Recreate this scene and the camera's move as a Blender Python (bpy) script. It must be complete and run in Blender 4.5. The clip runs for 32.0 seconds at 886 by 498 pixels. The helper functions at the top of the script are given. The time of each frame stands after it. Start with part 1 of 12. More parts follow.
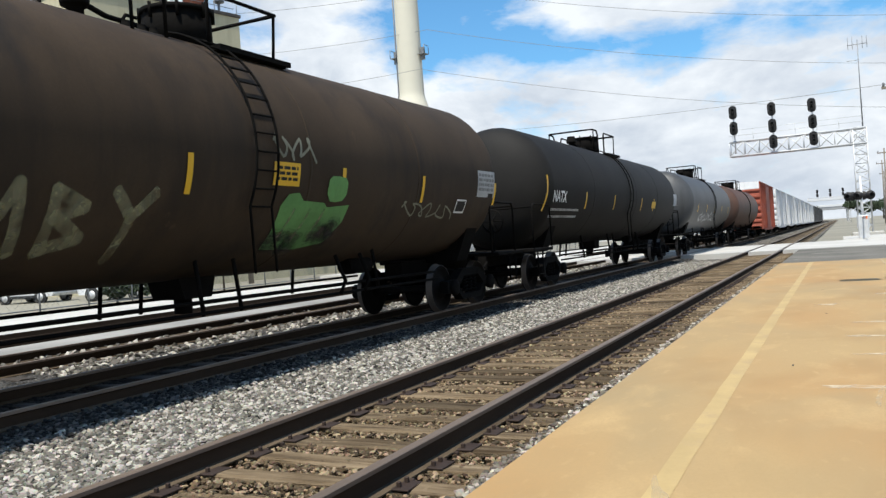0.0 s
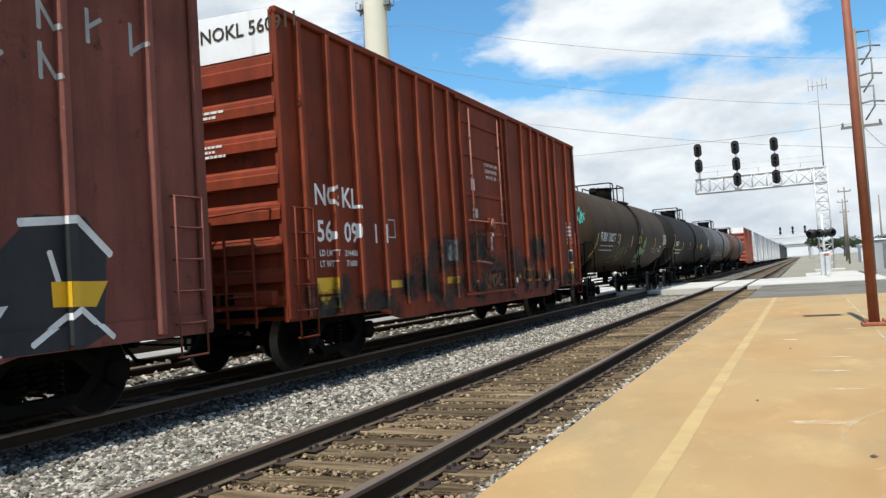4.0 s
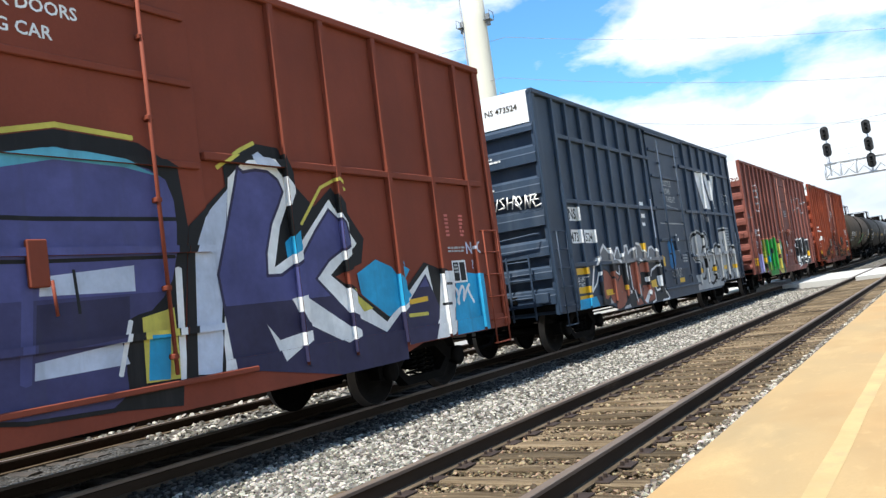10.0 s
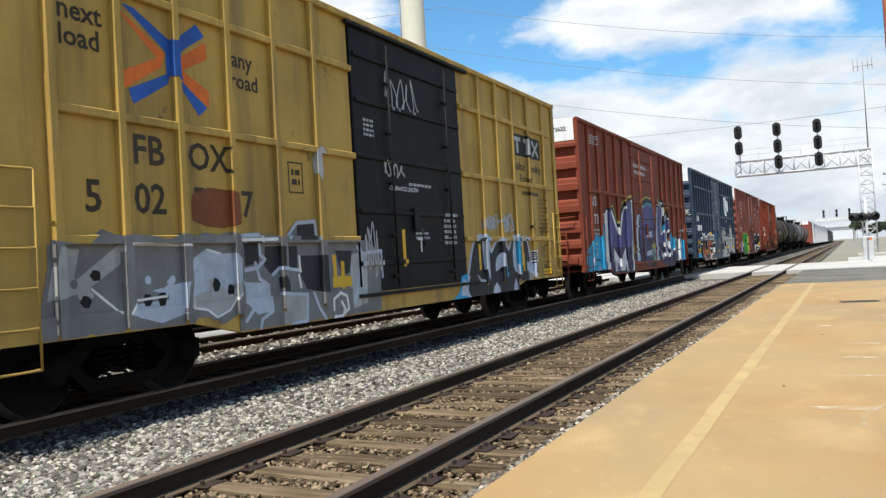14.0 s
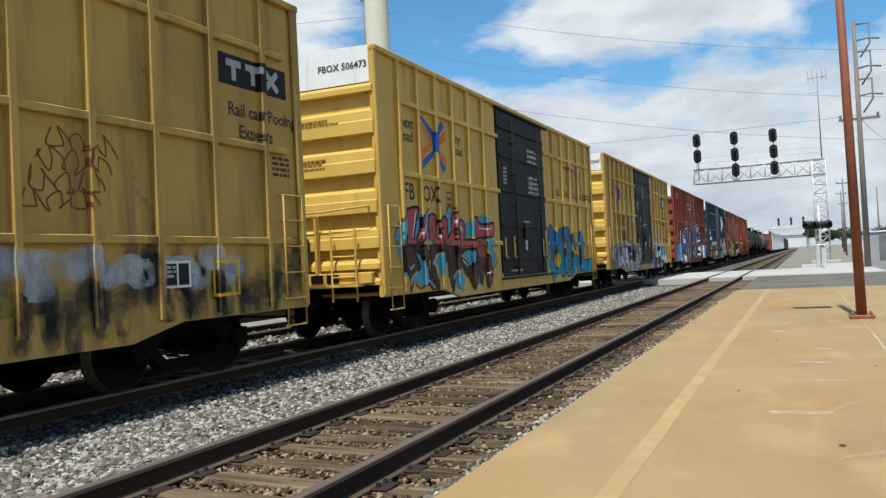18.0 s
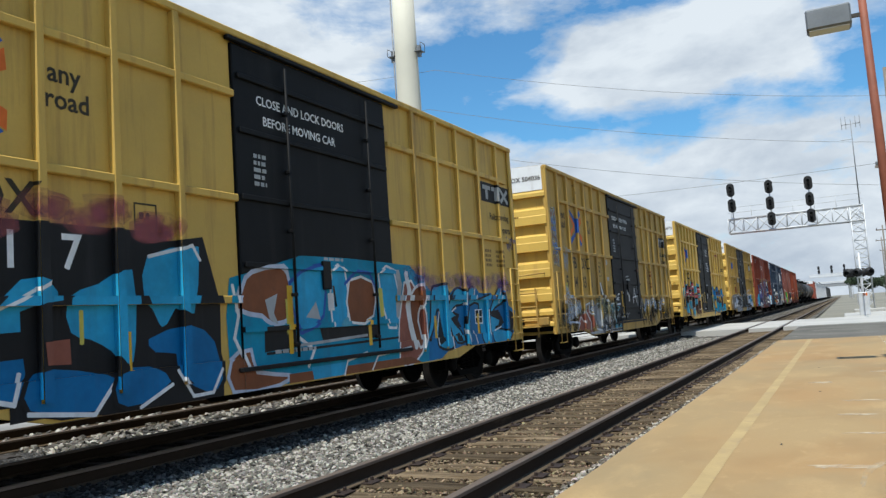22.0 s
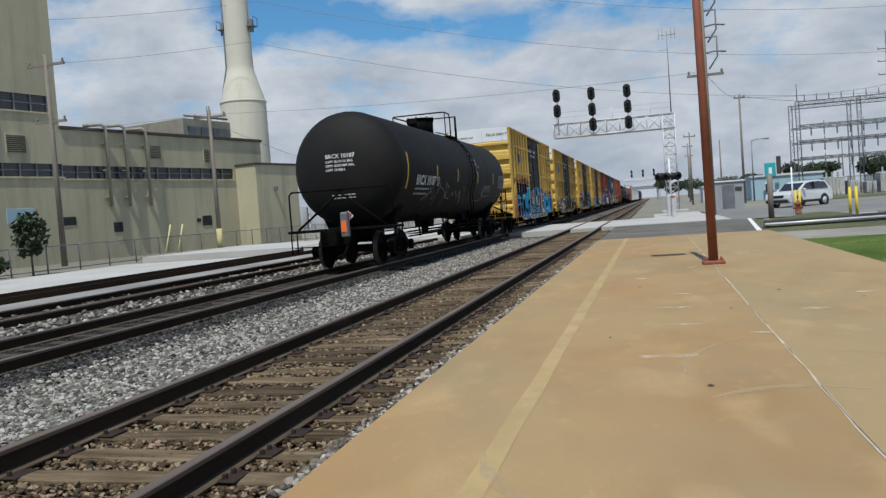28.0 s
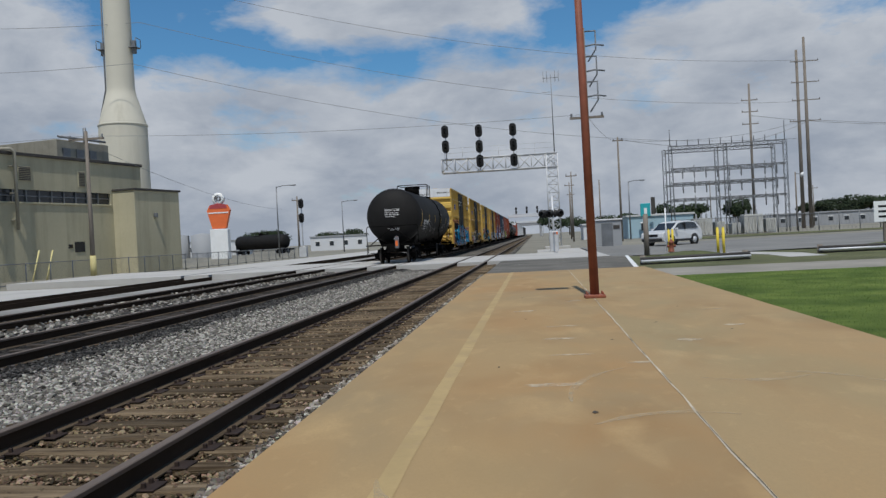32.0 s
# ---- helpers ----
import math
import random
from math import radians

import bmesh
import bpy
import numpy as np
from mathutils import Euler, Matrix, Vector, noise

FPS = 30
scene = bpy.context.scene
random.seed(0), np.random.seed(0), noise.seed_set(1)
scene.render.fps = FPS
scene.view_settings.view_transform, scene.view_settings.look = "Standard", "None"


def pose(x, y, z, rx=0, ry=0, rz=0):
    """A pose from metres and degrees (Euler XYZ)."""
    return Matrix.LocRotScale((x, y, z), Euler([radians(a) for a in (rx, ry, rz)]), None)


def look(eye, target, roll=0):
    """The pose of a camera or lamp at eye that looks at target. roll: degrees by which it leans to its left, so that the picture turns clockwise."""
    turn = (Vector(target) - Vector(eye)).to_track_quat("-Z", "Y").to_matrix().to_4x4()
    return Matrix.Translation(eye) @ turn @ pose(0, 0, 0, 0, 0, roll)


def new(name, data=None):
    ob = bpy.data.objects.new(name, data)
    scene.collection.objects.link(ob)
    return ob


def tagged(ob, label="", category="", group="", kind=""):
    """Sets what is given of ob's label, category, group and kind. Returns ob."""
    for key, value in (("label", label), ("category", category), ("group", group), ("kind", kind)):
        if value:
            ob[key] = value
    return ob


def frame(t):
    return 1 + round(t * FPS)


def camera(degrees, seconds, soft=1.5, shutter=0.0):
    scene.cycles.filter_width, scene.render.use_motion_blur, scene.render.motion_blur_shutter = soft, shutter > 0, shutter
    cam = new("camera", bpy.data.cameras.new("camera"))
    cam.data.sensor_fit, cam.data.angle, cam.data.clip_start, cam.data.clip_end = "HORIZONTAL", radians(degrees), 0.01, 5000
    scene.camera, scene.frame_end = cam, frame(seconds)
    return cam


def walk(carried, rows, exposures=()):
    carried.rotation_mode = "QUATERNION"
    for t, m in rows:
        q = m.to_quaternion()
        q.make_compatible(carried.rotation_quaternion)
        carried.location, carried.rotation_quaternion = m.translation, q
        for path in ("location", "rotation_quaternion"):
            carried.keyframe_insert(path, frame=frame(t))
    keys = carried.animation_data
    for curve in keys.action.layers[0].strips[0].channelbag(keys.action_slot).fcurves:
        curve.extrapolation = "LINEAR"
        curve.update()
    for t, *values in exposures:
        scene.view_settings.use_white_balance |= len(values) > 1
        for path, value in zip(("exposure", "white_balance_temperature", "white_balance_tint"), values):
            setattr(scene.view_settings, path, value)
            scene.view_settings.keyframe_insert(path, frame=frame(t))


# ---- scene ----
# ---------- camera ----------
# metres; the tracks run along +y, z = 0 is the top of the rails
PATH = [  # seconds, x, y, z, yaw, pitch, roll
    (0, 0.05, -0.03, 1.28, 26.09, -0.22, 4.01),
    (0.5, 0.05, -0.00, 1.27, 25.94, 0.50, 4.07),
    (1, 0.06, 0.04, 1.26, 25.87, 0.54, 3.91),
    (1.5, 0.05, 0.07, 1.25, 24.18, 0.54, 4.48),
    (2, 0.08, 0.10, 1.25, 23.88, 0.88, 4.18),
    (2.5, 0.07, 0.11, 1.24, 23.30, 1.43, 4.16),
    (3, 0.03, 0.11, 1.25, 22.62, 3.16, 4.03),
    (3.5, 0.05, 0.12, 1.25, 23.54, 1.79, 3.68),
    (5.5, -0.00, 0.10, 1.27, 25.47, 3.48, 4.11),
    (6, -0.02, 0.06, 1.27, 26.90, 2.05, 5.02),
    (6.5, 0.00, 0.07, 1.28, 24.75, 0.68, 5.23),
    (7, 0.02, 0.06, 1.29, 28.63, 2.23, 5.56),
    (7.5, 0.01, 0.04, 1.30, 30.86, 2.73, 5.46),
    (8, 0.01, 0.03, 1.31, 30.96, 0.87, 5.41),
    (8.5, 0.01, 0.00, 1.30, 30.98, 1.06, 5.80),
    (9, 0.01, -0.02, 1.30, 32.75, 1.98, 6.21),
    (9.5, 0.01, -0.04, 1.30, 33.88, 3.94, 6.88),
    (10, 0.00, -0.06, 1.30, 32.38, 3.73, 7.56),
    (10.5, 0.03, -0.10, 1.30, 27.01, 2.60, 6.10),
    (10.8, 0.04, -0.12, 1.30, 22.35, 4.15, 5.2),
    (11, 0.05, -0.13, 1.30, 21.77, 3.05, 4.62),
    (11.5, 0.10, -0.17, 1.31, 26.35, 0.97, 1.25),
    (12, 0.15, -0.20, 1.33, 26.04, 0.34, 2.72),
    (12.5, 0.14, -0.15, 1.31, 26.03, 0.88, 1.93),
    (13, 0.13, -0.11, 1.30, 27.37, 1.23, 3.06),
    (13.5, 0.15, -0.10, 1.29, 27.38, 0.66, 3.26),
    (15.5, 0.23, -0.04, 1.29, 20.89, 2.40, 3.40),
    (16, 0.19, -0.02, 1.28, 21.16, 2.02, 2.25),
    (16.5, 0.19, -0.04, 1.28, 22.72, 2.25, 2.56),
    (17, 0.21, -0.03, 1.28, 22.31, 3.13, 2.70),
    (17.5, 0.20, -0.04, 1.25, 23.83, 2.72, 2.91),
    (18, 0.18, -0.02, 1.28, 23.80, 1.10, 2.94),
    (18.5, 0.20, 0.02, 1.28, 23.32, 1.39, 3.53),
    (19, 0.22, 0.07, 1.27, 23.21, 2.16, 3.03),
    (19.5, 0.22, 0.05, 1.27, 22.61, 2.19, 2.42),
    (20, 0.20, 0.03, 1.27, 23.59, 2.00, 2.71),
    (20.5, 0.21, 0.01, 1.28, 24.43, 1.76, 3.60),
    (21, 0.21, -0.01, 1.28, 24.85, 2.61, 3.96),
    (21.5, 0.19, -0.02, 1.28, 26.03, 4.05, 3.73),
    (22, 0.21, -0.04, 1.28, 26.24, 5.12, 3.90),
    (22.5, 0.19, -0.04, 1.29, 27.61, 5.79, 3.86),
    (23, 0.20, -0.03, 1.29, 30.00, 6.79, 4.16),
    (23.5, 0.24, -0.07, 1.30, 29.65, 8.07, 4.93),
    (24, 0.22, -0.10, 1.29, 26.37, 6.33, 5.59),
    (24.5, 0.18, -0.03, 1.30, 25.00, 5.45, 5.60),
    (25, 0.18, 0.04, 1.30, 25.82, 3.74, 4.60),
    (25.5, 0.11, 0.11, 1.32, 21.88, 4.94, 3.77),
    (26, 0.05, 0.10, 1.31, 17.77, 3.94, 3.90),
    (26.5, 0.03, 0.09, 1.31, 15.70, 1.06, 4.21),
    (28.5, 0.05, 0.04, 1.29, 13.28, -3.10, 3.65),
    (29, 0.02, 0.03, 1.30, 10.73, -3.74, 2.58),
    (29.5, 0.00, 0.04, 1.30, 9.74, -2.38, 1.71),
    (30, -0.01, 0.02, 1.27, 8.44, -1.84, 1.95),
    (30.5, -0.01, 0.02, 1.27, 8.67, -0.72, 2.55),
    (31, -0.01, -0.00, 1.27, 8.59, -0.36, 3.52),
    (31.5, 0.02, 0.00, 1.27, 7.83, -0.20, 2.76),
    (32, 0.00, -0.00, 1.27, 6.46, -0.77, 2.95),
]
cam = camera(57.1, 32.0, soft=1.4)
# seconds, stops, white balance in kelvin and tint
EXPO = [(0, 0.48, 6600, 8), (1, 0.46, 6650, 8), (3, 0.44, 6700, 8), (5.5, 0.66, 6750, 5), (6, 0.66, 6620, 5), (7.5, 0.78, 6620, 9), (8.2, 0.95, 6570, 9), (9.0, 1.06, 6470, 10), (9.3, 1.06, 6470, 9), (10.2, 0.88, 6470, 8), (11, 0.40, 6570, 8), (12, 0.50, 6720, 8), (13, 0.66, 6820, 8), (16, 0.27, 6570, 8),
        (19, 0.25, 6520, 6), (22, 0.22, 6320, 6), (24, 0.06, 6400, 6), (26, 0.0, 6350, 8), (29, -0.25, 6300, 9), (30, -0.28, 6300, 10), (32, -0.48, 6300, 10)]
walk(cam, [(t, pose(x, y, z, 90 + p, r, w)) for t, x, y, z, w, p, r in PATH], EXPO)

# ---------- sky and sun ----------
SUN_FROM = Vector((0.022, -0.475, 1.0)).normalized()
world = bpy.data.worlds.new("sky")
scene.world = world
world.use_nodes = True
_n, _l = world.node_tree.nodes, world.node_tree.links
_n.clear()
w_out = _n.new("ShaderNodeOutputWorld")
w_bg = _n.new("ShaderNodeBackground")
w_sky = _n.new("ShaderNodeTexSky")
w_sky.sky_type = "NISHITA"
w_sky.sun_disc = False
w_sky.sun_elevation = math.asin(SUN_FROM.z)
w_sky.sun_rotation = math.atan2(SUN_FROM.x, SUN_FROM.y)
w_sky.air_density, w_sky.dust_density, w_sky.ozone_density = 1.0, 0.6, 2.5
w_tc = _n.new("ShaderNodeTexCoord")


def w_math(op, a, b=None):
    m = _n.new("ShaderNodeMath")
    m.operation = op
    for k, q in enumerate((a, b)):
        if q is None:
            continue
        if isinstance(q, (int, float)):
            m.inputs[k].default_value = q
        else:
            _l.new(q, m.inputs[k])
    return m.outputs[0]


# broken cumulus: lumps wider than high, lit from above
w_sep = _n.new("ShaderNodeSeparateXYZ")
_l.new(w_tc.outputs["Generated"], w_sep.inputs[0])


def w_noise(scale, detail, rough, dist=0.0, rise=0.0):
    mp = _n.new("ShaderNodeMapping")
    mp.inputs["Location"].default_value = (0.37, 1.9, rise)
    mp.inputs["Scale"].default_value = (1.0, 1.0, 2.3)
    _l.new(w_tc.outputs["Generated"], mp.inputs[0])
    n = _n.new("ShaderNodeTexNoise")
    n.inputs["Scale"].default_value = scale
    n.inputs["Detail"].default_value = detail
    n.inputs["Roughness"].default_value = rough
    n.inputs["Distortion"].default_value = dist
    _l.new(mp.outputs[0], n.inputs["Vector"])
    return n.outputs[0]


w_big = w_noise(4.2, 9.0, 0.55, 0.25)
w_fine = w_noise(11.0, 8.0, 0.62, 0.2)
w_mask = w_math("ADD", w_math("MULTIPLY", w_big, 0.62), w_math("MULTIPLY", w_fine, 0.38))
# more cloud towards the horizon
w_low = w_math("MULTIPLY", w_math("SUBTRACT", 0.40, w_math("MAXIMUM", w_sep.outputs[2], 0.0)), 0.42)
w_mask = w_math("ADD", w_mask, w_low)
w_tone = w_mask
# the day's larger cloud lumps (+) and blue gaps (-): azimuth, elevation, radius, weight
w_flat = _n.new("ShaderNodeVectorMath")
w_flat.operation = "MULTIPLY"
_l.new(w_tc.outputs["Generated"], w_flat.inputs[0])
w_flat.inputs[1].default_value = (1.0, 1.0, 1.7)
for az, el, rad, amt in ((-15, 16.6, 0.10, 0.17), (-9.5, 17.2, 0.12, 0.19), (-3.5, 16.8, 0.09, 0.15), (-24.5, 15.5, 0.15, -0.20), (-17, 12.6, 0.085, -0.17), (-10, 12.4, 0.08, -0.16), (-3, 12.8, 0.08, -0.16), (3.5, 14.2, 0.09, -0.16), (9, 17.0, 0.12, -0.16), (-36, 18.5, 0.16, 0.12), (-22, 24, 0.14, 0.10), (-37, 10.0, 0.09, -0.10)):
    a, e = radians(az), radians(el)
    d = _n.new("ShaderNodeVectorMath")
    d.operation = "DISTANCE"
    _l.new(w_flat.outputs[0], d.inputs[0])
    d.inputs[1].default_value = (math.sin(a) * math.cos(e), math.cos(a) * math.cos(e), math.sin(e) * 1.7)
    r = _n.new("ShaderNodeMapRange")
    r.interpolation_type = "SMOOTHSTEP"
    _l.new(d.outputs["Value"], r.inputs[0])
    r.inputs[1].default_value, r.inputs[2].default_value, r.inputs[3].default_value, r.inputs[4].default_value = rad * 0.15, rad * 1.12, amt * 0.84, 0.0
    w_mask = w_math("ADD", w_mask, r.outputs[0])
w_ramp = _n.new("ShaderNodeValToRGB")
w_ramp.color_ramp.elements[0].position, w_ramp.color_ramp.elements[0].color = 0.445, (0, 0, 0, 1)
w_ramp.color_ramp.elements[1].position, w_ramp.color_ramp.elements[1].color = 0.585, (1, 1, 1, 1)
_l.new(w_mask, w_ramp.inputs[0])
w_shade = _n.new("ShaderNodeValToRGB")   # thick middles of the clouds are greyer
w_shade.color_ramp.elements[0].position, w_shade.color_ramp.elements[0].color = 0.47, (6.45, 6.8, 7.3, 1)
w_shade.color_ramp.elements[1].position, w_shade.color_ramp.elements[1].color = 0.66, (4.1, 4.6, 5.4, 1)
w_lift = w_math("SUBTRACT", w_noise(4.2, 6.0, 0.55, 0.25, 0.10), w_noise(4.2, 6.0, 0.55, 0.25, -0.02))
w_body = w_math("ADD", w_math("ADD", w_math("MULTIPLY", w_tone, 0.35), w_math("MULTIPLY", w_noise(7.0, 8.0, 0.6, 0.4), 0.40)), w_math("ADD", 0.135, w_math("MULTIPLY", w_lift, 0.55)))
_l.new(w_body, w_shade.inputs[0])
w_mix = _n.new("ShaderNodeMix")
w_mix.data_type = "RGBA"
_l.new(w_ramp.outputs[0], w_mix.inputs[0])
w_tint = _n.new("ShaderNodeMix")
w_tint.data_type, w_tint.blend_type = "RGBA", "MULTIPLY"
w_tint.inputs[0].default_value, w_tint.inputs[7].default_value = 1.0, (0.62, 1.05, 1.25, 1)
_l.new(w_sky.outputs[0], w_tint.inputs[6])
_l.new(w_tint.outputs[2], w_mix.inputs[6])
_l.new(w_shade.outputs[0], w_mix.inputs[7])
_l.new(w_mix.outputs[2], w_bg.inputs[0])
w_bg.inputs[1].default_value = 0.105
_l.new(w_bg.outputs[0], w_out.inputs[0])

sun = new("sun", bpy.data.lights.new("sun", "SUN"))
sun.data.energy, sun.data.angle, sun.data.color = 4.6, radians(0.6), (1.0, 0.95, 0.87)
sun.matrix_world = look(SUN_FROM * 300, (0, 0, 0))

# ---------- materials ----------
def mat(name, col, rough=0.75, metal=0.0, vary=0.18, scale=1.2, fine=28.0, bump=0.12, depth=0.01,
        spots=None, streak=None, rand=0.0, stretch=(1, 1, 1), spec=0.4, tint=None):
    """Procedural paint or mineral: two scales of variation, optional rust spots and run-down streaks.
    spots: (colour, amount 0..1, scale); streak: (colour, amount, scale)."""
    m = bpy.data.materials.new(name)
    m.use_nodes = True
    t = m.node_tree
    N, L = t.nodes, t.links
    b = N["Principled BSDF"]
    b.inputs["Roughness"].default_value = rough
    b.inputs["Metallic"].default_value = metal
    b.inputs["Specular IOR Level"].default_value = spec
    tc = N.new("ShaderNodeTexCoord")
    mp = N.new("ShaderNodeMapping")
    mp.inputs["Scale"].default_value = stretch
    L.new(tc.outputs["Object"], mp.inputs[0])
    src = mp.outputs[0]
    if rand:
        oi = N.new("ShaderNodeObjectInfo")
        va = N.new("ShaderNodeVectorMath")
        va.operation = "MULTIPLY_ADD"
        L.new(oi.outputs["Random"], va.inputs[0])
        va.inputs[1].default_value = (37, 53, 71)
        L.new(src, va.inputs[2])
        src = va.outputs[0]

    def nz(sc, det=6.0, ro=0.6, vec=None):
        n = N.new("ShaderNodeTexNoise")
        n.inputs["Scale"].default_value, n.inputs["Detail"].default_value, n.inputs["Roughness"].default_value = sc, det, ro
        L.new(vec or src, n.inputs["Vector"])
        return n.outputs[0]

    def ramp(v, p0, p1, c0=(0, 0, 0, 1), c1=(1, 1, 1, 1)):
        r = N.new("ShaderNodeValToRGB")
        r.color_ramp.elements[0].position, r.color_ramp.elements[0].color = p0, c0
        r.color_ramp.elements[1].position, r.color_ramp.elements[1].color = p1, c1
        L.new(v, r.inputs[0])
        return r.outputs[0]

    def mix(f, a, c, kind="MIX"):
        x = N.new("ShaderNodeMix")
        x.data_type, x.blend_type = "RGBA", kind
        for k, q in ((0, f), (6, a), (7, c)):
            if isinstance(q, (int, float)):
                x.inputs[k].default_value = q
            elif isinstance(q, tuple):
                x.inputs[k].default_value = q
            else:
                L.new(q, x.inputs[k])
        return x.outputs[2]

    lo = tuple(max(0, q * (1 - vary)) for q in col) + (1,)
    hi = tuple(min(1, q * (1 + vary)) for q in (tint or col)) + (1,)
    c = ramp(nz(scale), 0.3, 0.7, lo, hi)
    fn = nz(fine, 5.0, 0.65)
    c = mix(0.6, c, ramp(fn, 0.25, 0.75, (1 - vary, 1 - vary, 1 - vary, 1), (1, 1, 1, 1)), "MULTIPLY")
    if rand:
        hs = N.new("ShaderNodeHueSaturation")
        rr = N.new("ShaderNodeMapRange")
        L.new(oi.outputs["Random"], rr.inputs[0])
        rr.inputs[3].default_value, rr.inputs[4].default_value = 1 - rand, 1 + rand
        L.new(rr.outputs[0], hs.inputs["Value"])
        L.new(c, hs.inputs["Color"])
        c = hs.outputs[0]
    if streak:
        ms = N.new("ShaderNodeMapping")
        ms.inputs["Scale"].default_value = (streak[2], streak[2], streak[2] * 0.09)
        L.new(tc.outputs["Object"], ms.inputs[0])
        k = ramp(nz(1.0, 7.0, 0.62, ms.outputs[0]), 0.62 - 0.25 * streak[1], 0.8)
        c = mix(k, c, (*streak[0], 1))
    if spots:
        k = ramp(nz(spots[2], 9.0, 0.7), 0.74 - 0.3 * spots[1], 0.80 - 0.22 * spots[1])
        c = mix(k, c, (*spots[0], 1))
    L.new(c, b.inputs["Base Color"])
    if bump:
        bp = N.new("ShaderNodeBump")
        bp.inputs["Strength"].default_value, bp.inputs["Distance"].default_value = bump, depth
        L.new(fn, bp.inputs["Height"])
        L.new(bp.outputs[0], b.inputs["Normal"])
    return m


RUST = (0.10, 0.045, 0.022)
GRIME = (0.035, 0.03, 0.026)
M = {}
M["yellow"] = mat("yellow_car_paint", (0.575, 0.366, 0.076), 0.6, vary=0.10, scale=0.7, streak=((0.22, 0.12, 0.035), 0.34, 3.0), spots=(RUST, 0.12, 3.0))
M["yellow_dirty"] = mat("weathered_yellow_car_paint", (0.49, 0.305, 0.068), 0.68, vary=0.18, scale=0.7, streak=((0.15, 0.095, 0.04), 0.62, 2.6), spots=((0.09, 0.06, 0.035), 0.36, 1.8))
# brighter, less streaked copy of the yellow; sunlight is put into its colour
M["yellow_end"] = mat("sunlit_yellow_end_paint", (0.60, 0.395, 0.085), 0.6, vary=0.10, scale=0.7, streak=((0.40, 0.25, 0.07), 0.22, 3.0), spots=(RUST, 0.08, 3.0))
M["black_door"] = mat("black_door_paint", (0.0075, 0.008, 0.009), 0.6, vary=0.3, spec=0.15, streak=((0.020, 0.019, 0.018), 0.3, 3.0))
M["navy"] = mat("navy_car_paint", (0.024, 0.042, 0.072), 0.55, vary=0.25, scale=0.6, spec=0.3, streak=((0.055, 0.072, 0.10), 0.34, 2.4), spots=((0.05, 0.05, 0.055), 0.2, 2.0))
M["brown_red"] = mat("red_brown_car_paint", (0.200, 0.047, 0.026), 0.72, spec=0.2, vary=0.16, scale=0.7, streak=((0.16, 0.04, 0.022), 0.45, 2.8), spots=(GRIME, 0.14, 2.5))
M["maroon"] = mat("maroon_car_paint", (0.20, 0.066, 0.050), 0.72, spec=0.2, vary=0.30, scale=0.8, streak=((0.085, 0.030, 0.022), 0.75, 3.4), spots=((0.060, 0.026, 0.016), 0.52, 3.6))
M["orange_red"] = mat("oxide_red_car_paint", (0.205, 0.034, 0.013), 0.74, spec=0.2, vary=0.34, scale=0.8, streak=((0.085, 0.024, 0.014), 0.75, 3.2), spots=((0.05, 0.023, 0.017), 0.48, 2.8))
# posts paler than their walls: worn flecks, with lit edges put into the colour
M["maroon_post"] = mat("worn_lit_maroon_post_paint", (0.215, 0.078, 0.062), 0.75, spec=0.2, vary=0.25, scale=1.2, streak=((0.12, 0.04, 0.03), 0.4, 4.0), spots=((0.33, 0.17, 0.13), 0.34, 3.4))
M["orange_red_post"] = mat("worn_lit_oxide_post_paint", (0.24, 0.050, 0.022), 0.75, spec=0.2, vary=0.25, scale=1.2, streak=((0.12, 0.035, 0.02), 0.4, 4.0), spots=((0.36, 0.14, 0.09), 0.32, 3.4))
M["worn_rod"] = mat("worn_lock_rod_paint", (0.235, 0.085, 0.058), 0.65, vary=0.3, scale=2.5, spots=((0.10, 0.05, 0.035), 0.35, 4.0))
M["tank_black"] = mat("black_tank_paint", (0.0150, 0.0140, 0.0130), 0.68, vary=0.25, scale=0.6, spec=0.16, streak=((0.010, 0.010, 0.010), 0.3, 2.0))
M["tank_brown"] = mat("soot_brown_tank_paint", (0.050, 0.035, 0.023), 0.75, vary=0.25, scale=0.5, spec=0.14, streak=((0.02, 0.017, 0.015), 0.5, 1.6), spots=((0.085, 0.055, 0.035), 0.3, 1.2))
M["tank_grey"] = mat("grey_tank_paint", (0.06, 0.062, 0.065), 0.5, vary=0.2, scale=0.6, streak=((0.03, 0.03, 0.03), 0.4, 2.0))
M["tank_rust"] = mat("brown_tank_paint", (0.09, 0.045, 0.03), 0.6, vary=0.2, scale=0.6, streak=((0.04, 0.03, 0.025), 0.5, 2.0))
M["white_car"] = mat("white_car_paint", (0.62, 0.63, 0.64), 0.55, vary=0.10, scale=0.5, streak=((0.34, 0.33, 0.31), 0.45, 2.2))
M["far_red"] = mat("far_red_car_paint", (0.30, 0.07, 0.04), 0.6, vary=0.15)
M["white_panel"] = mat("white_end_band_paint", (0.74, 0.75, 0.76), 0.6, vary=0.07, scale=1.5, streak=((0.42, 0.40, 0.36), 0.25, 3.0))
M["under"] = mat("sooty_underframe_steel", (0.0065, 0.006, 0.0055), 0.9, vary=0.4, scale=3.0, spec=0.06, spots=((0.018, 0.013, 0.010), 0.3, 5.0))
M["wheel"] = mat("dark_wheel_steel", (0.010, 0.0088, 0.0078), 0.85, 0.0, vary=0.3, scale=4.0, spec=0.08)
M["tread"] = mat("worn_wheel_tread", (0.10, 0.085, 0.075), 0.55, 0.6, vary=0.3)
M["reflector"] = mat("yellow_reflective_tape", (0.72, 0.42, 0.02), 0.5, vary=0.08)
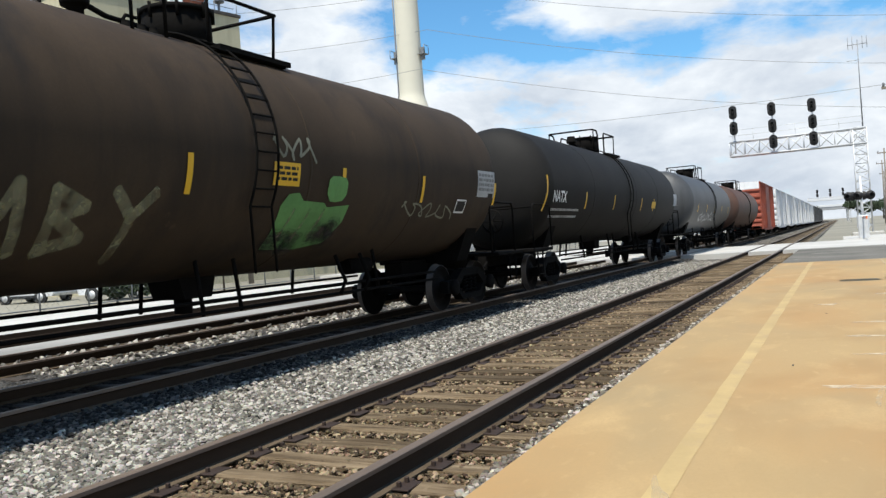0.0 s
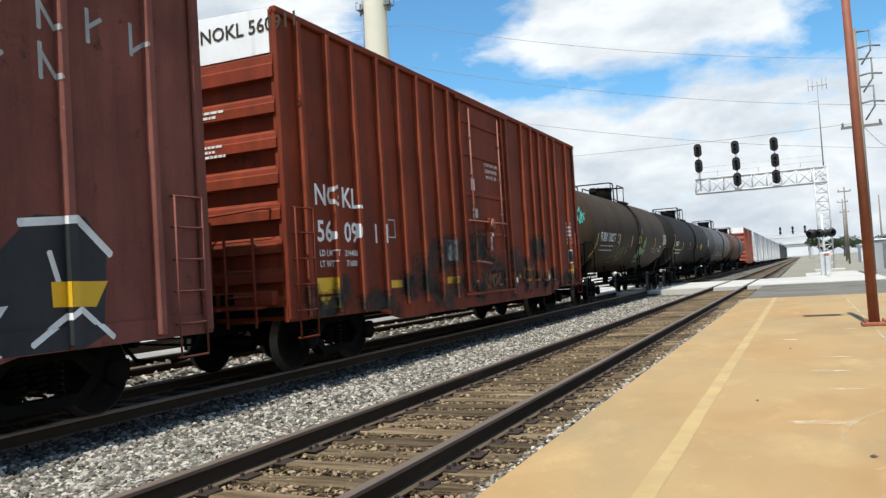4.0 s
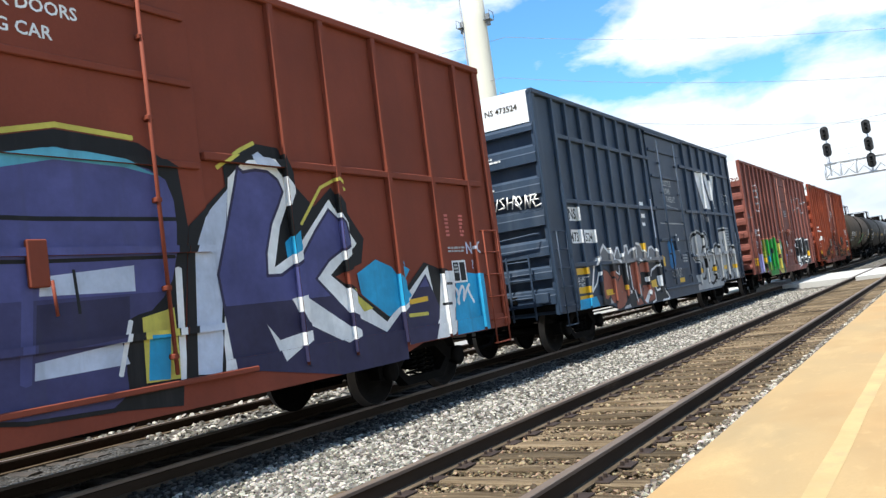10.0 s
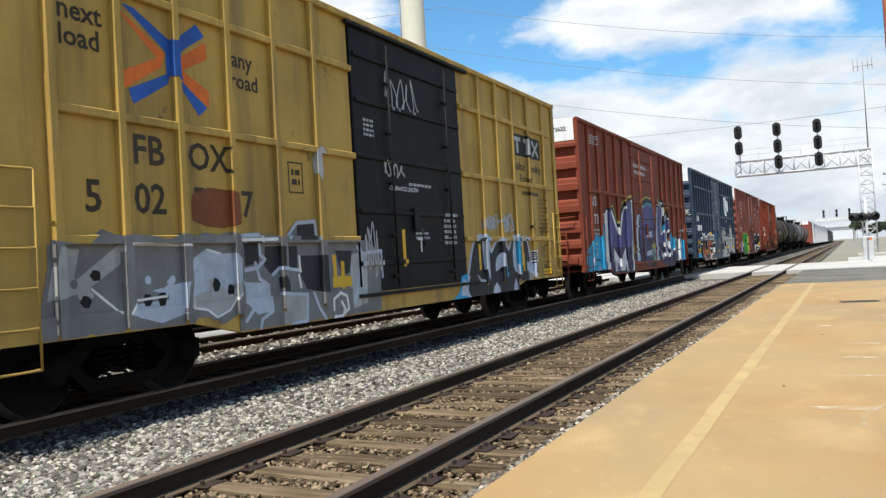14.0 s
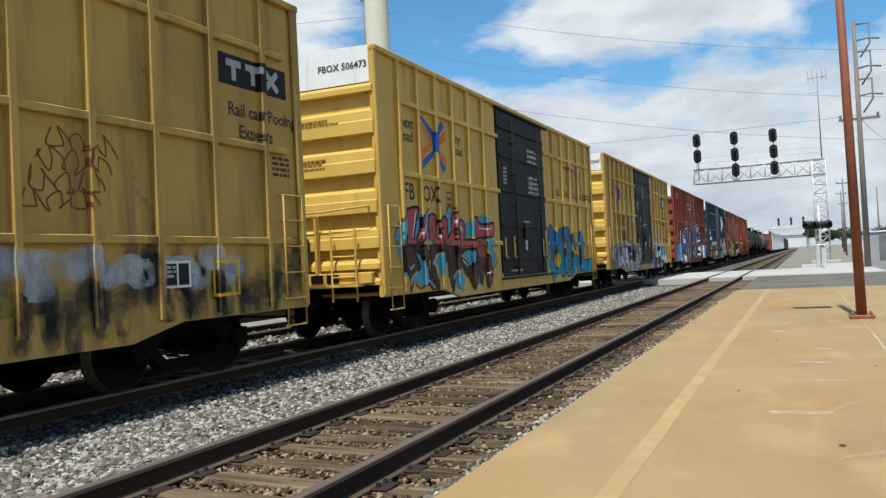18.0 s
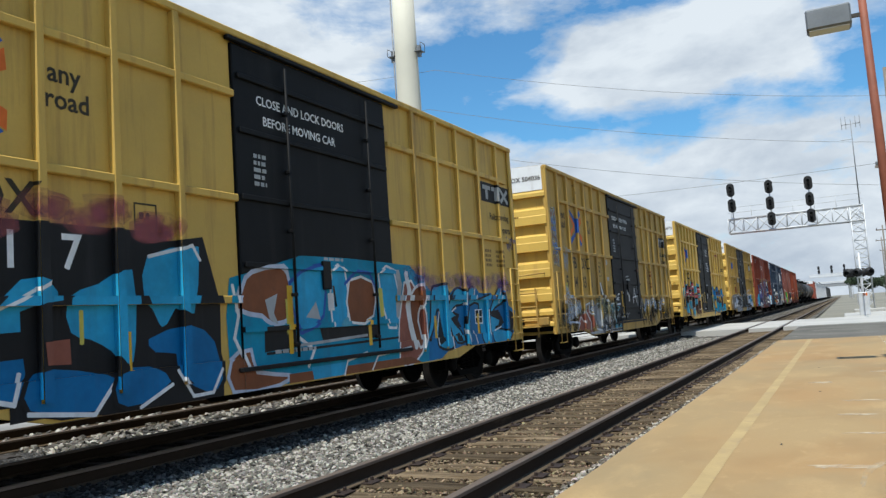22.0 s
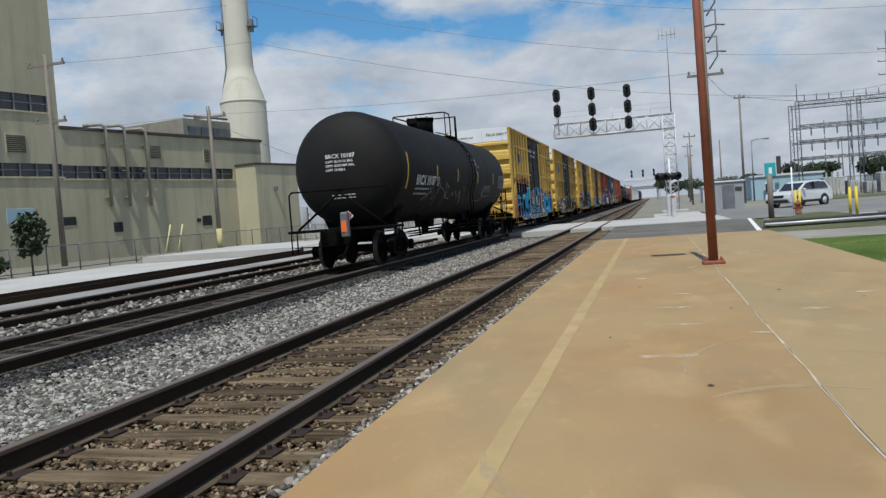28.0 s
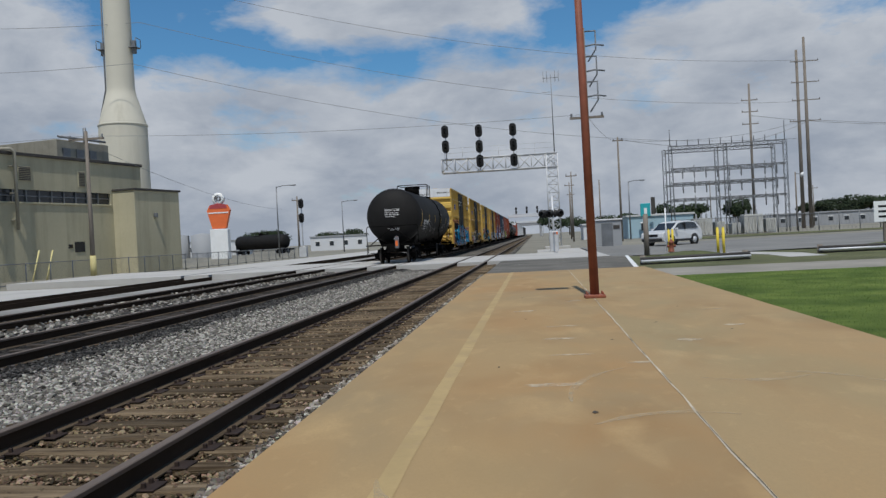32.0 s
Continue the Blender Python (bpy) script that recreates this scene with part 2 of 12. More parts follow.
M["lamp_red"] = mat("orange_marker", (0.85, 0.17, 0.03), 0.5, vary=0.05)
for _k, _c in dict(white=(0.78, 0.78, 0.77), black=(0.012, 0.012, 0.013), dark_text=(0.05, 0.04, 0.025), blue=(0.006, 0.15, 0.36), sky=(0.03, 0.34, 0.58), rosy=(0.46, 0.085, 0.095), umber=(0.085, 0.042, 0.026), powder=(0.10, 0.36, 0.48), violet=(0.080, 0.082, 0.215), dusk=(0.056, 0.054, 0.135), indigo=(0.036, 0.033, 0.075), ghost_ink=(0.24, 0.145, 0.040), charcoal=(0.032, 0.034, 0.038), chrome=(0.40, 0.405, 0.40), pale=(0.50, 0.55, 0.66), green=(0.02, 0.27, 0.04),
                   lime=(0.30, 0.40, 0.03), pea=(0.17, 0.20, 0.03), pink=(0.62, 0.17, 0.14), rustpink=(0.30, 0.10, 0.065), brown=(0.22, 0.075, 0.03), silver=(0.42, 0.43, 0.43), aqua=(0.06, 0.45, 0.42), orange=(0.72, 0.16, 0.03),
                   logo_blue=(0.03, 0.11, 0.42), lemon=(0.60, 0.52, 0.10), teal=(0.006, 0.25, 0.40), lilac=(0.30, 0.28, 0.50), ghost=(0.20, 0.20, 0.15), moss=(0.10, 0.22, 0.045), greyed=(0.20, 0.20, 0.205), leafgreen=(0.13, 0.30, 0.10)).items():
    M["p_" + _k] = mat("spray_paint_" + _k, _c, 0.6, spec=0.2, vary=0.26, scale=1.3, fine=12.0, bump=0.04, spots=(tuple(0.5 * q + 0.02 for q in _c), 0.22, 2.4), streak=(tuple(0.6 * q + 0.02 for q in _c), 0.25, 4.0))


def mist_mat(name, col, amount):
    m = mat(name, col, 0.8, vary=0.1, bump=0)
    N, L = m.node_tree.nodes, m.node_tree.links
    tc, n, r = N.new("ShaderNodeTexCoord"), N.new("ShaderNodeTexNoise"), N.new("ShaderNodeMapRange")
    n.inputs["Scale"].default_value, n.inputs["Detail"].default_value = 5.0, 6.0
    L.new(tc.outputs["Object"], n.inputs["Vector"])
    L.new(n.outputs[0], r.inputs[0])
    r.inputs[1].default_value, r.inputs[2].default_value, r.inputs[4].default_value = 0.3, 0.75, amount
    L.new(r.outputs[0], N["Principled BSDF"].inputs["Alpha"])
    return m


M["mist_rose"] = mist_mat("rose_overspray", (0.42, 0.12, 0.13), 0.55)
M["mist_lilac"] = mist_mat("lilac_overspray", (0.30, 0.16, 0.36), 0.28)
M["mist_white"] = mist_mat("white_overspray", (0.62, 0.64, 0.66), 0.6)
M["mist_soot"] = mist_mat("soot_overspray", (0.045, 0.042, 0.036), 0.5)
M["mist_olive"] = mist_mat("olive_overspray", (0.27, 0.26, 0.16), 0.95)
M["mist_sky"] = mist_mat("pale_blue_overspray", (0.36, 0.44, 0.48), 0.75)
M["end_box"] = mat("brown_equipment_box", (0.11, 0.085, 0.06), 0.7, vary=0.3, scale=3.0)
M["rail_side"] = mat("rusty_rail_steel", (0.040, 0.027, 0.018), 0.9, 0.0, vary=0.35, scale=2.0, stretch=(1, 0.15, 1), spec=0.08, spots=((0.075, 0.052, 0.034), 0.3, 3.0))
M["rail_foot"] = mat("dusty_rail_foot", (0.105, 0.078, 0.052), 0.9, 0.0, vary=0.35, scale=3.0, stretch=(1, 0.3, 1), spec=0.1)
M["rail_top"] = mat("worn_rail_head", (0.17, 0.128, 0.098), 0.55, 0.3, vary=0.25, scale=3.0, stretch=(1, 0.1, 1))
M["tie"] = mat("weathered_timber_tie", (0.142, 0.092, 0.048), 0.92, vary=0.55, scale=2.4, fine=11.0, bump=0.9, depth=0.022, stretch=(0.5, 6, 6), rand=0.42, spec=0.15, spots=((0.036, 0.025, 0.017), 0.55, 2.2), tint=(0.150, 0.112, 0.070))
M["tie_dark"] = mat("oily_timber_tie", (0.05, 0.04, 0.032), 0.85, vary=0.35, scale=2.0, fine=9.0, bump=0.4, stretch=(0.5, 5, 5), rand=0.3)
M["plate"] = mat("rusty_tie_plate", (0.045, 0.03, 0.024), 0.75, 0.4, vary=0.3, scale=6.0)
M["concrete"] = mat("pale_road_concrete", (0.44, 0.425, 0.395), 0.85, vary=0.12, scale=0.35, fine=14.0, bump=0.15, spots=((0.25, 0.24, 0.22), 0.25, 0.6))
M["asphalt"] = mat("grey_asphalt", (0.20, 0.195, 0.18), 0.9, vary=0.18, scale=0.3, fine=40.0, bump=0.3, spots=((0.22, 0.215, 0.20), 0.3, 0.5))
M["asphalt_worn"] = mat("worn_dark_asphalt", (0.135, 0.125, 0.105), 0.92, vary=0.35, scale=0.5, fine=25.0, bump=0.4, spots=((0.24, 0.225, 0.185), 0.5, 0.9))
M["gravel_far"] = mat("grey_gravel_lot", (0.27, 0.26, 0.24), 0.95, vary=0.3, scale=0.25, fine=9.0, bump=0.4, depth=0.03)
M["galv"] = mat("galvanised_steel", (0.58, 0.59, 0.60), 0.5, 0.25, vary=0.12, scale=2.0)
M["steel_grey"] = mat("grey_lattice_steel", (0.20, 0.21, 0.22), 0.55, 0.5, vary=0.2)
M["rust_post"] = mat("red_oxide_lamp_post", (0.25, 0.078, 0.042), 0.65, vary=0.2, scale=3.0, streak=((0.12, 0.04, 0.03), 0.4, 5.0))
M["wood_pole"] = mat("weathered_utility_pole", (0.205, 0.178, 0.148), 0.9, vary=0.25, scale=2.0, stretch=(6, 6, 0.5))
M["tan_wall"] = mat("tan_painted_wall", (0.45, 0.415, 0.285), 0.8, vary=0.12, scale=0.12, fine=3.0, streak=((0.29, 0.265, 0.18), 0.6, 0.9), spots=((0.33, 0.30, 0.20), 0.35, 0.35))
M["cream_stack"] = mat("cream_chimney_concrete", (0.60, 0.57, 0.47), 0.8, vary=0.06, scale=0.15, streak=((0.46, 0.43, 0.34), 0.3, 0.5))
M["dark_glass"] = mat("dark_window_glass", (0.03, 0.035, 0.04), 0.15, vary=0.3, spec=0.6)
M["roof_dark"] = mat("dark_roof_edge", (0.06, 0.055, 0.05), 0.8)
M["signal_black"] = mat("matt_black_signal", (0.012, 0.012, 0.013), 0.6)
M["white_paint"] = mat("white_road_paint", (0.72, 0.72, 0.70), 0.7, vary=0.1, spots=((0.4, 0.4, 0.38), 0.3, 4.0))
M["yellow_post"] = mat("yellow_bollard_paint", (0.68, 0.52, 0.05), 0.6, vary=0.1)
M["pale_yellow"] = mat("faded_yellow_paint", (0.62, 0.54, 0.24), 0.7, vary=0.15)
M["leaf"] = mat("dark_foliage", (0.028, 0.045, 0.017), 0.85, vary=0.5, scale=0.8, fine=5.0, rand=0.2)
M["bark"] = mat("tree_bark", (0.09, 0.07, 0.05), 0.9)
M["sign_orange"] = mat("orange_sign_panel", (0.78, 0.17, 0.05), 0.5, vary=0.06)
M["sign_white"] = mat("white_sign_panel", (0.80, 0.81, 0.80), 0.5, vary=0.05)
M["teal_sign"] = mat("teal_sign_panel", (0.03, 0.36, 0.40), 0.5, vary=0.05)
M["car_silver"] = mat("silver_car_paint", (0.60, 0.61, 0.61), 0.35, 0.15, vary=0.05)
M["rubber"] = mat("black_rubber", (0.02, 0.02, 0.02), 0.8)
M["wire"] = mat("weathered_grey_cable", (0.22, 0.22, 0.22), 0.7)
M["far_white"] = mat("far_white_cladding", (0.60, 0.61, 0.62), 0.6, vary=0.08, scale=0.1)
M["far_grey"] = mat("far_grey_cladding", (0.30, 0.31, 0.32), 0.7, vary=0.1, scale=0.1)
M["pale_cabinet"] = mat("weathered_pale_cabinet", (0.46, 0.46, 0.43), 0.7, vary=0.15, scale=0.6, streak=((0.28, 0.27, 0.24), 0.5, 1.5))
M["blue_roof"] = mat("blue_cladding", (0.33, 0.47, 0.54), 0.6, vary=0.08, scale=0.1)

# ---------- mesh helpers ----------
class G:
    """Collects the vertices and faces of one mesh."""

    def __init__(self):
        self.v, self.f, self.m, self.s = [], [], [], []

    def add(self, verts, faces, mi=0, smooth=False):
        o = len(self.v)
        self.v.extend(tuple(q) for q in verts)
        for f in faces:
            self.f.append(tuple(o + i for i in f))
            self.m.append(mi)
            self.s.append(smooth)
        return self

    def box(self, x0, x1, y0, y1, z0, z1, bev=0.0, mi=0):
        if bev <= 0:
            v = [(x, y, z) for x in (x0, x1) for y in (y0, y1) for z in (z0, z1)]
            return self.add(v, [(0, 1, 3, 2), (4, 6, 7, 5), (0, 4, 5, 1), (2, 3, 7, 6), (0, 2, 6, 4), (1, 5, 7, 3)], mi)
        b = min(bev, (x1 - x0) * 0.45, (y1 - y0) * 0.45, (z1 - z0) * 0.45)
        v, idx = [], {}
        for i, (x, sx) in enumerate(((x0, 1), (x1, -1))):
            for j, (y, sy) in enumerate(((y0, 1), (y1, -1))):
                for k, (z, sz) in enumerate(((z0, 1), (z1, -1))):
                    for a in range(3):
                        idx[i, j, k, a] = len(v)
                        v.append((x + (0 if a == 0 else sx * b), y + (0 if a == 1 else sy * b), z + (0 if a == 2 else sz * b)))
        f = []
        for i in (0, 1):
            q = [idx[i, j, k, 0] for j, k in ((0, 0), (0, 1), (1, 1), (1, 0))]
            f.append(q if i == 0 else q[::-1])
            q = [idx[j, i, k, 1] for j, k in ((0, 0), (1, 0), (1, 1), (0, 1))]
            f.append(q if i == 0 else q[::-1])
            q = [idx[j, k, i, 2] for j, k in ((0, 0), (0, 1), (1, 1), (1, 0))]
            f.append(q if i == 0 else q[::-1])
        for i in (0, 1):
            for j in (0, 1):
                for (p, q, w) in ((0, 1, 2), (1, 2, 0), (0, 2, 1)):
                    def ix(t, a):
                        c = [0, 0, 0]
                        c[p], c[q], c[w] = i, j, t
                        return idx[(*c, a)]
                    f.append([ix(0, p), ix(1, p), ix(1, q), ix(0, q)])
                for k in (0, 1):
                    f.append([idx[i, j, k, 0], idx[i, j, k, 1], idx[i, j, k, 2]])
        return self.add(v, f, mi)

    def cyl(self, p0, p1, r0, r1=None, n=10, mi=0, caps=True, smooth=True):
        r1 = r0 if r1 is None else r1
        p0, p1 = Vector(p0), Vector(p1)
        d = (p1 - p0).normalized()
        a = d.orthogonal().normalized()
        b = d.cross(a)
        ring = [a * math.cos(2 * math.pi * i / n) + b * math.sin(2 * math.pi * i / n) for i in range(n)]
        v = [p0 + q * r0 for q in ring] + [p1 + q * r1 for q in ring]
        self.add(v, [(i, (i + 1) % n, n + (i + 1) % n, n + i) for i in range(n)], mi, smooth)
        if caps:
            o = len(self.v) - 2 * n
            self.f += [tuple(o + i for i in range(n))[::-1], tuple(o + n + i for i in range(n))]
            self.m += [mi, mi]
            self.s += [False, False]
        return self

    def tube(self, pts, r, n=6, mi=0):
        """One bent rod through the points, mitred at the bends."""
        P = [Vector(p) for p in pts]
        k = len(P)
        ds = [(P[i + 1] - P[i]).normalized() for i in range(k - 1)]
        a = ds[0].orthogonal().normalized()
        v = []
        for i in range(k):
            d = ds[0] if i == 0 else ds[-1] if i == k - 1 else (ds[i - 1] + ds[i])
            d = d.normalized() if d.length > 1e-4 else ds[i - 1]
            a = (a - d * a.dot(d))
            a = a.normalized() if a.length > 1e-4 else d.orthogonal().normalized()
            b = d.cross(a)
            w = 1.0 if i in (0, k - 1) else 1 / max(0.55, d.dot(ds[i - 1]))
            v += [P[i] + (a * math.cos(2 * math.pi * q / n) + b * math.sin(2 * math.pi * q / n)) * r * (w ** 0.5) for q in range(n)]
        f = [(i * n + q, i * n + (q + 1) % n, (i + 1) * n + (q + 1) % n, (i + 1) * n + q) for i in range(k - 1) for q in range(n)]
        self.add(v, f, mi, n > 4)
        o = len(self.v) - len(v)
        self.f += [tuple(o + q for q in range(n))[::-1], tuple(o + (k - 1) * n + q for q in range(n))]
        self.m += [mi, mi]
        self.s += [False, False]
        return self

    def lathe(self, prof, p0, axis, n=24, mi=0, smooth=True):
        """prof: (distance along the axis, radius)."""
        p0, d = Vector(p0), Vector(axis).normalized()
        a = d.orthogonal().normalized()
        b = d.cross(a)
        v = []
        for t, r in prof:
            v += [p0 + d * t + (a * math.cos(2 * math.pi * i / n) + b * math.sin(2 * math.pi * i / n)) * max(r, 1e-4) for i in range(n)]
        f = [(k * n + i, k * n + (i + 1) % n, (k + 1) * n + (i + 1) % n, (k + 1) * n + i) for k in range(len(prof) - 1) for i in range(n)]
        return self.add(v, f, mi, smooth)

    def prism(self, poly, axis, a0, a1, mi=0):
        """A polygon in the two other axes (x: y,z; y: x,z; z: x,y), extruded along the axis."""
        n = len(poly)

        def P(q, a):
            return (a, q[0], q[1]) if axis == "x" else (q[0], a, q[1]) if axis == "y" else (q[0], q[1], a)
        v = [P(q, a0) for q in poly] + [P(q, a1) for q in poly]
        f = [(i, (i + 1) % n, n + (i + 1) % n, n + i) for i in range(n)] + [tuple(range(n))[::-1], tuple(range(n, 2 * n))]
        return self.add(v, f, mi)

    def mesh(self, name):
        me = bpy.data.meshes.new(name)
        me.from_pydata(self.v, [], self.f)
        me.polygons.foreach_set("material_index", self.m)
        me.polygons.foreach_set("use_smooth", self.s)
        bm = bmesh.new()
        bm.from_mesh(me)
        bmesh.ops.recalc_face_normals(bm, faces=bm.faces)
        bm.to_mesh(me)
        bm.free()
        return me


def put(name, me, mats, parent=None, label="", m=None):
    ob = new(name, me)
    if not me.materials:
        for q in (mats if isinstance(mats, (list, tuple)) else [mats]):
            me.materials.append(q)
    if parent is not None:
        ob.parent = parent
    if m is not None:
        ob.matrix_basis = m
    if label:
        tagged(ob, label)
    return ob


def part(name, g, mats, parent=None, label="", m=None):
    return put(name, g.mesh(name), mats, parent, label, m)


def thing(name, label, category, group="", m=None):
    ob = new(name)
    ob.empty_display_size = 0.2
    if m is not None:
        ob.matrix_basis = m
    return tagged(ob, label, category, group)


def setting(name, g, mats, label="", category=""):
    return tagged(part(name, g, mats), label, category, kind="structure")


TEXT = {}


def letters(s, size=1.0):
    """Flat letter faces of a word: points (u, v) and faces, from the origin."""
    if s not in TEXT:
        cu = bpy.data.curves.new("letters", "FONT")
        cu.body, cu.resolution_u, cu.offset = s, 2, 0.018
        ob = bpy.data.objects.new("letters", cu)
        me = bpy.data.meshes.new_from_object(ob)
        TEXT[s] = ([(v.co.x, v.co.y) for v in me.vertices], [tuple(p.vertices) for p in me.polygons])
        bpy.data.objects.remove(ob)
        bpy.data.curves.remove(cu)
        bpy.data.meshes.remove(me)
    v, f = TEXT[s]
    return [(a * size, b * size) for a, b in v], f


def clip(poly, k, lim, keep_low):
    out = []
    for i, p in enumerate(poly):
        q = poly[i - 1]
        a, b = (q[k] <= lim) == keep_low, (p[k] <= lim) == keep_low
        if a != b:
            t = (lim - q[k]) / (p[k] - q[k])
            out.append((q[0] + t * (p[0] - q[0]), q[1] + t * (p[1] - q[1])))
        if b:
            out.append(p)
    return out

# ---------- ground, tracks, platform ----------
NEAR, TRAIN, THIRD, SPUR = -3.29, -7.90, -11.60, -17.6   # track centres
GROUND = -0.34


def ballast_mat(name, dark, light, scale=22.0):
    m = bpy.data.materials.new(name)
    m.use_nodes = True
    N, L = m.node_tree.nodes, m.node_tree.links
    b = N["Principled BSDF"]
    b.inputs["Roughness"].default_value = 0.95
    b.inputs["Specular IOR Level"].default_value = 0.2
    tc = N.new("ShaderNodeTexCoord")
    vo = N.new("ShaderNodeTexVoronoi")
    vo.inputs["Scale"].default_value = scale
    L.new(tc.outputs["Object"], vo.inputs["Vector"])
    sp = N.new("ShaderNodeSeparateColor")
    L.new(vo.outputs["Color"], sp.inputs[0])
    r = N.new("ShaderNodeValToRGB")
    r.color_ramp.elements[0].color, r.color_ramp.elements[1].color = (*dark, 1), (*light, 1)
    L.new(sp.outputs[0], r.inputs[0])
    n = N.new("ShaderNodeTexNoise")
    n.inputs["Scale"].default_value = 0.7
    L.new(tc.outputs["Object"], n.inputs["Vector"])
    r2 = N.new("ShaderNodeValToRGB")
    r2.color_ramp.elements[0].position, r2.color_ramp.elements[0].color = 0.3, (0.7, 0.68, 0.66, 1)
    r2.color_ramp.elements[1].position = 0.7
    L.new(n.outputs[0], r2.inputs[0])
    mx = N.new("ShaderNodeMix")
    mx.data_type, mx.blend_type = "RGBA", "MULTIPLY"
    mx.inputs[0].default_value = 1.0
    L.new(r.outputs[0], mx.inputs[6])
    L.new(r2.outputs[0], mx.inputs[7])
    L.new(mx.outputs[2], b.inputs["Base Color"])
    bp = N.new("ShaderNodeBump")
    bp.inputs["Strength"].default_value, bp.inputs["Distance"].default_value = 1.0, 0.05
    bp.invert = True
    L.new(vo.outputs["Distance"], bp.inputs["Height"])
    L.new(bp.outputs[0], b.inputs["Normal"])
    return m


M["ballast"] = ballast_mat("grey_limestone_ballast", (0.045, 0.041, 0.034), (0.25, 0.232, 0.20))
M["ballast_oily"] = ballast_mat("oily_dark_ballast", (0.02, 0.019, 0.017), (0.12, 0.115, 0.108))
# near-black: the train's shade painted into a strip of merely darker ballast
M["ballast_shade"] = ballast_mat("shade_black_ballast", (0.012, 0.011, 0.010), (0.06, 0.056, 0.05))
M["ballast_brown"] = ballast_mat("brown_stained_ballast", (0.05, 0.037, 0.024), (0.23, 0.175, 0.113), 26.0)


def stone_mat(name, c0, c1, c2, sat=0.62):
    m = bpy.data.materials.new(name)
    m.use_nodes = True
    N, L = m.node_tree.nodes, m.node_tree.links
    b = N["Principled BSDF"]
    b.inputs["Roughness"].default_value = 0.9
    b.inputs["Specular IOR Level"].default_value = 0.25
    ge = N.new("ShaderNodeNewGeometry")
    r = N.new("ShaderNodeValToRGB")
    r.color_ramp.elements[0].color, r.color_ramp.elements[1].color = (*c0, 1), (*c2, 1)
    e = r.color_ramp.elements.new(0.55)
    e.color = (*c1, 1)
    L.new(ge.outputs["Random Per Island"], r.inputs[0])
    tc = N.new("ShaderNodeTexCoord")
    n = N.new("ShaderNodeTexNoise")
    n.inputs["Scale"].default_value, n.inputs["Detail"].default_value = 45.0, 4.0
    L.new(tc.outputs["Object"], n.inputs["Vector"])
    mx = N.new("ShaderNodeMix")
    mx.data_type, mx.blend_type = "RGBA", "OVERLAY"
    mx.inputs[0].default_value = 0.5
    L.new(r.outputs[0], mx.inputs[6])
    L.new(n.outputs["Color"], mx.inputs[7])
    hs = N.new("ShaderNodeHueSaturation")
    hs.inputs["Saturation"].default_value = sat
    L.new(mx.outputs[2], hs.inputs["Color"])
    L.new(hs.outputs[0], b.inputs["Base Color"])
    return m


M["stones"] = stone_mat("loose_limestone", (0.055, 0.049, 0.039), (0.165, 0.150, 0.124), (0.44, 0.405, 0.34), 0.8)
M["stones_brown"] = stone_mat("loose_stained_stone", (0.038, 0.026, 0.015), (0.115, 0.078, 0.042), (0.31, 0.225, 0.135), 0.95)
M["stones_pale_brown"] = stone_mat("dusty_stone", (0.05, 0.04, 0.03), (0.16, 0.13, 0.095), (0.44, 0.39, 0.31), 0.8)

# one sheet to the horizon
g = G()
g.add([(-2500, -400, GROUND), (2500, -400, GROUND), (2500, 4500, GROUND), (-2500, 4500, GROUND)], [(0, 1, 2, 3)])
M["soil"] = mat("dry_grass_and_gravel_ground", (0.23, 0.215, 0.17), 0.95, vary=0.25, scale=0.03, fine=1.2, bump=0.3, depth=0.05, spots=((0.10, 0.13, 0.05), 0.45, 0.02))
setting("ground", g, M["soil"], "dry gravelly ground with thin grass", "ground")


def bed(x):
    """Height of the ballast across the tracks."""
    d = min(abs(x - NEAR), abs(x - TRAIN), abs(x - THIRD))
    if abs(x - NEAR) < 1.32:
        return -0.248
    if d < 0.62:
        return -0.215
    if d < 0.9:
        return -0.17
    if d < 1.35:
        return -0.19
    return max(-0.27, -0.19 - 0.23 * (d - 1.35))


rng = np.random.default_rng(4)
xs = np.arange(-14.6, -1.68, 0.14)
ys = np.concatenate([np.arange(-8, 36, 0.16), np.arange(36, 130, 1.5), [200, 400, 700]])
zz = np.array([bed(x) for x in xs])[None, :] + rng.normal(0, 0.012, (len(ys), len(xs)))
zz[:, 0] = GROUND - 0.02
zz[:, 1] = (zz[:, 2] + GROUND) / 2
gx, gy = np.meshgrid(xs, ys)
nx_ = len(xs)
g = G()
vv = np.stack([gx, gy, zz], -1).reshape(-1, 3).tolist()
ff, mi = [], []
for j in range(len(ys) - 1):
    for i in range(nx_ - 1):
        a = j * nx_ + i
        ff.append((a, a + 1, a + nx_ + 1, a + nx_))
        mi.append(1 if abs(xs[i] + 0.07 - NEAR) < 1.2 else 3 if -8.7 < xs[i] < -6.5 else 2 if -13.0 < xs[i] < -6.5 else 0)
g.add(vv, ff)
g.m = mi
setting("ballast_bed", g, [M["ballast"], M["ballast_brown"], M["ballast_oily"], M["ballast_shade"]], "grey limestone ballast under the railway tracks", "ballast")


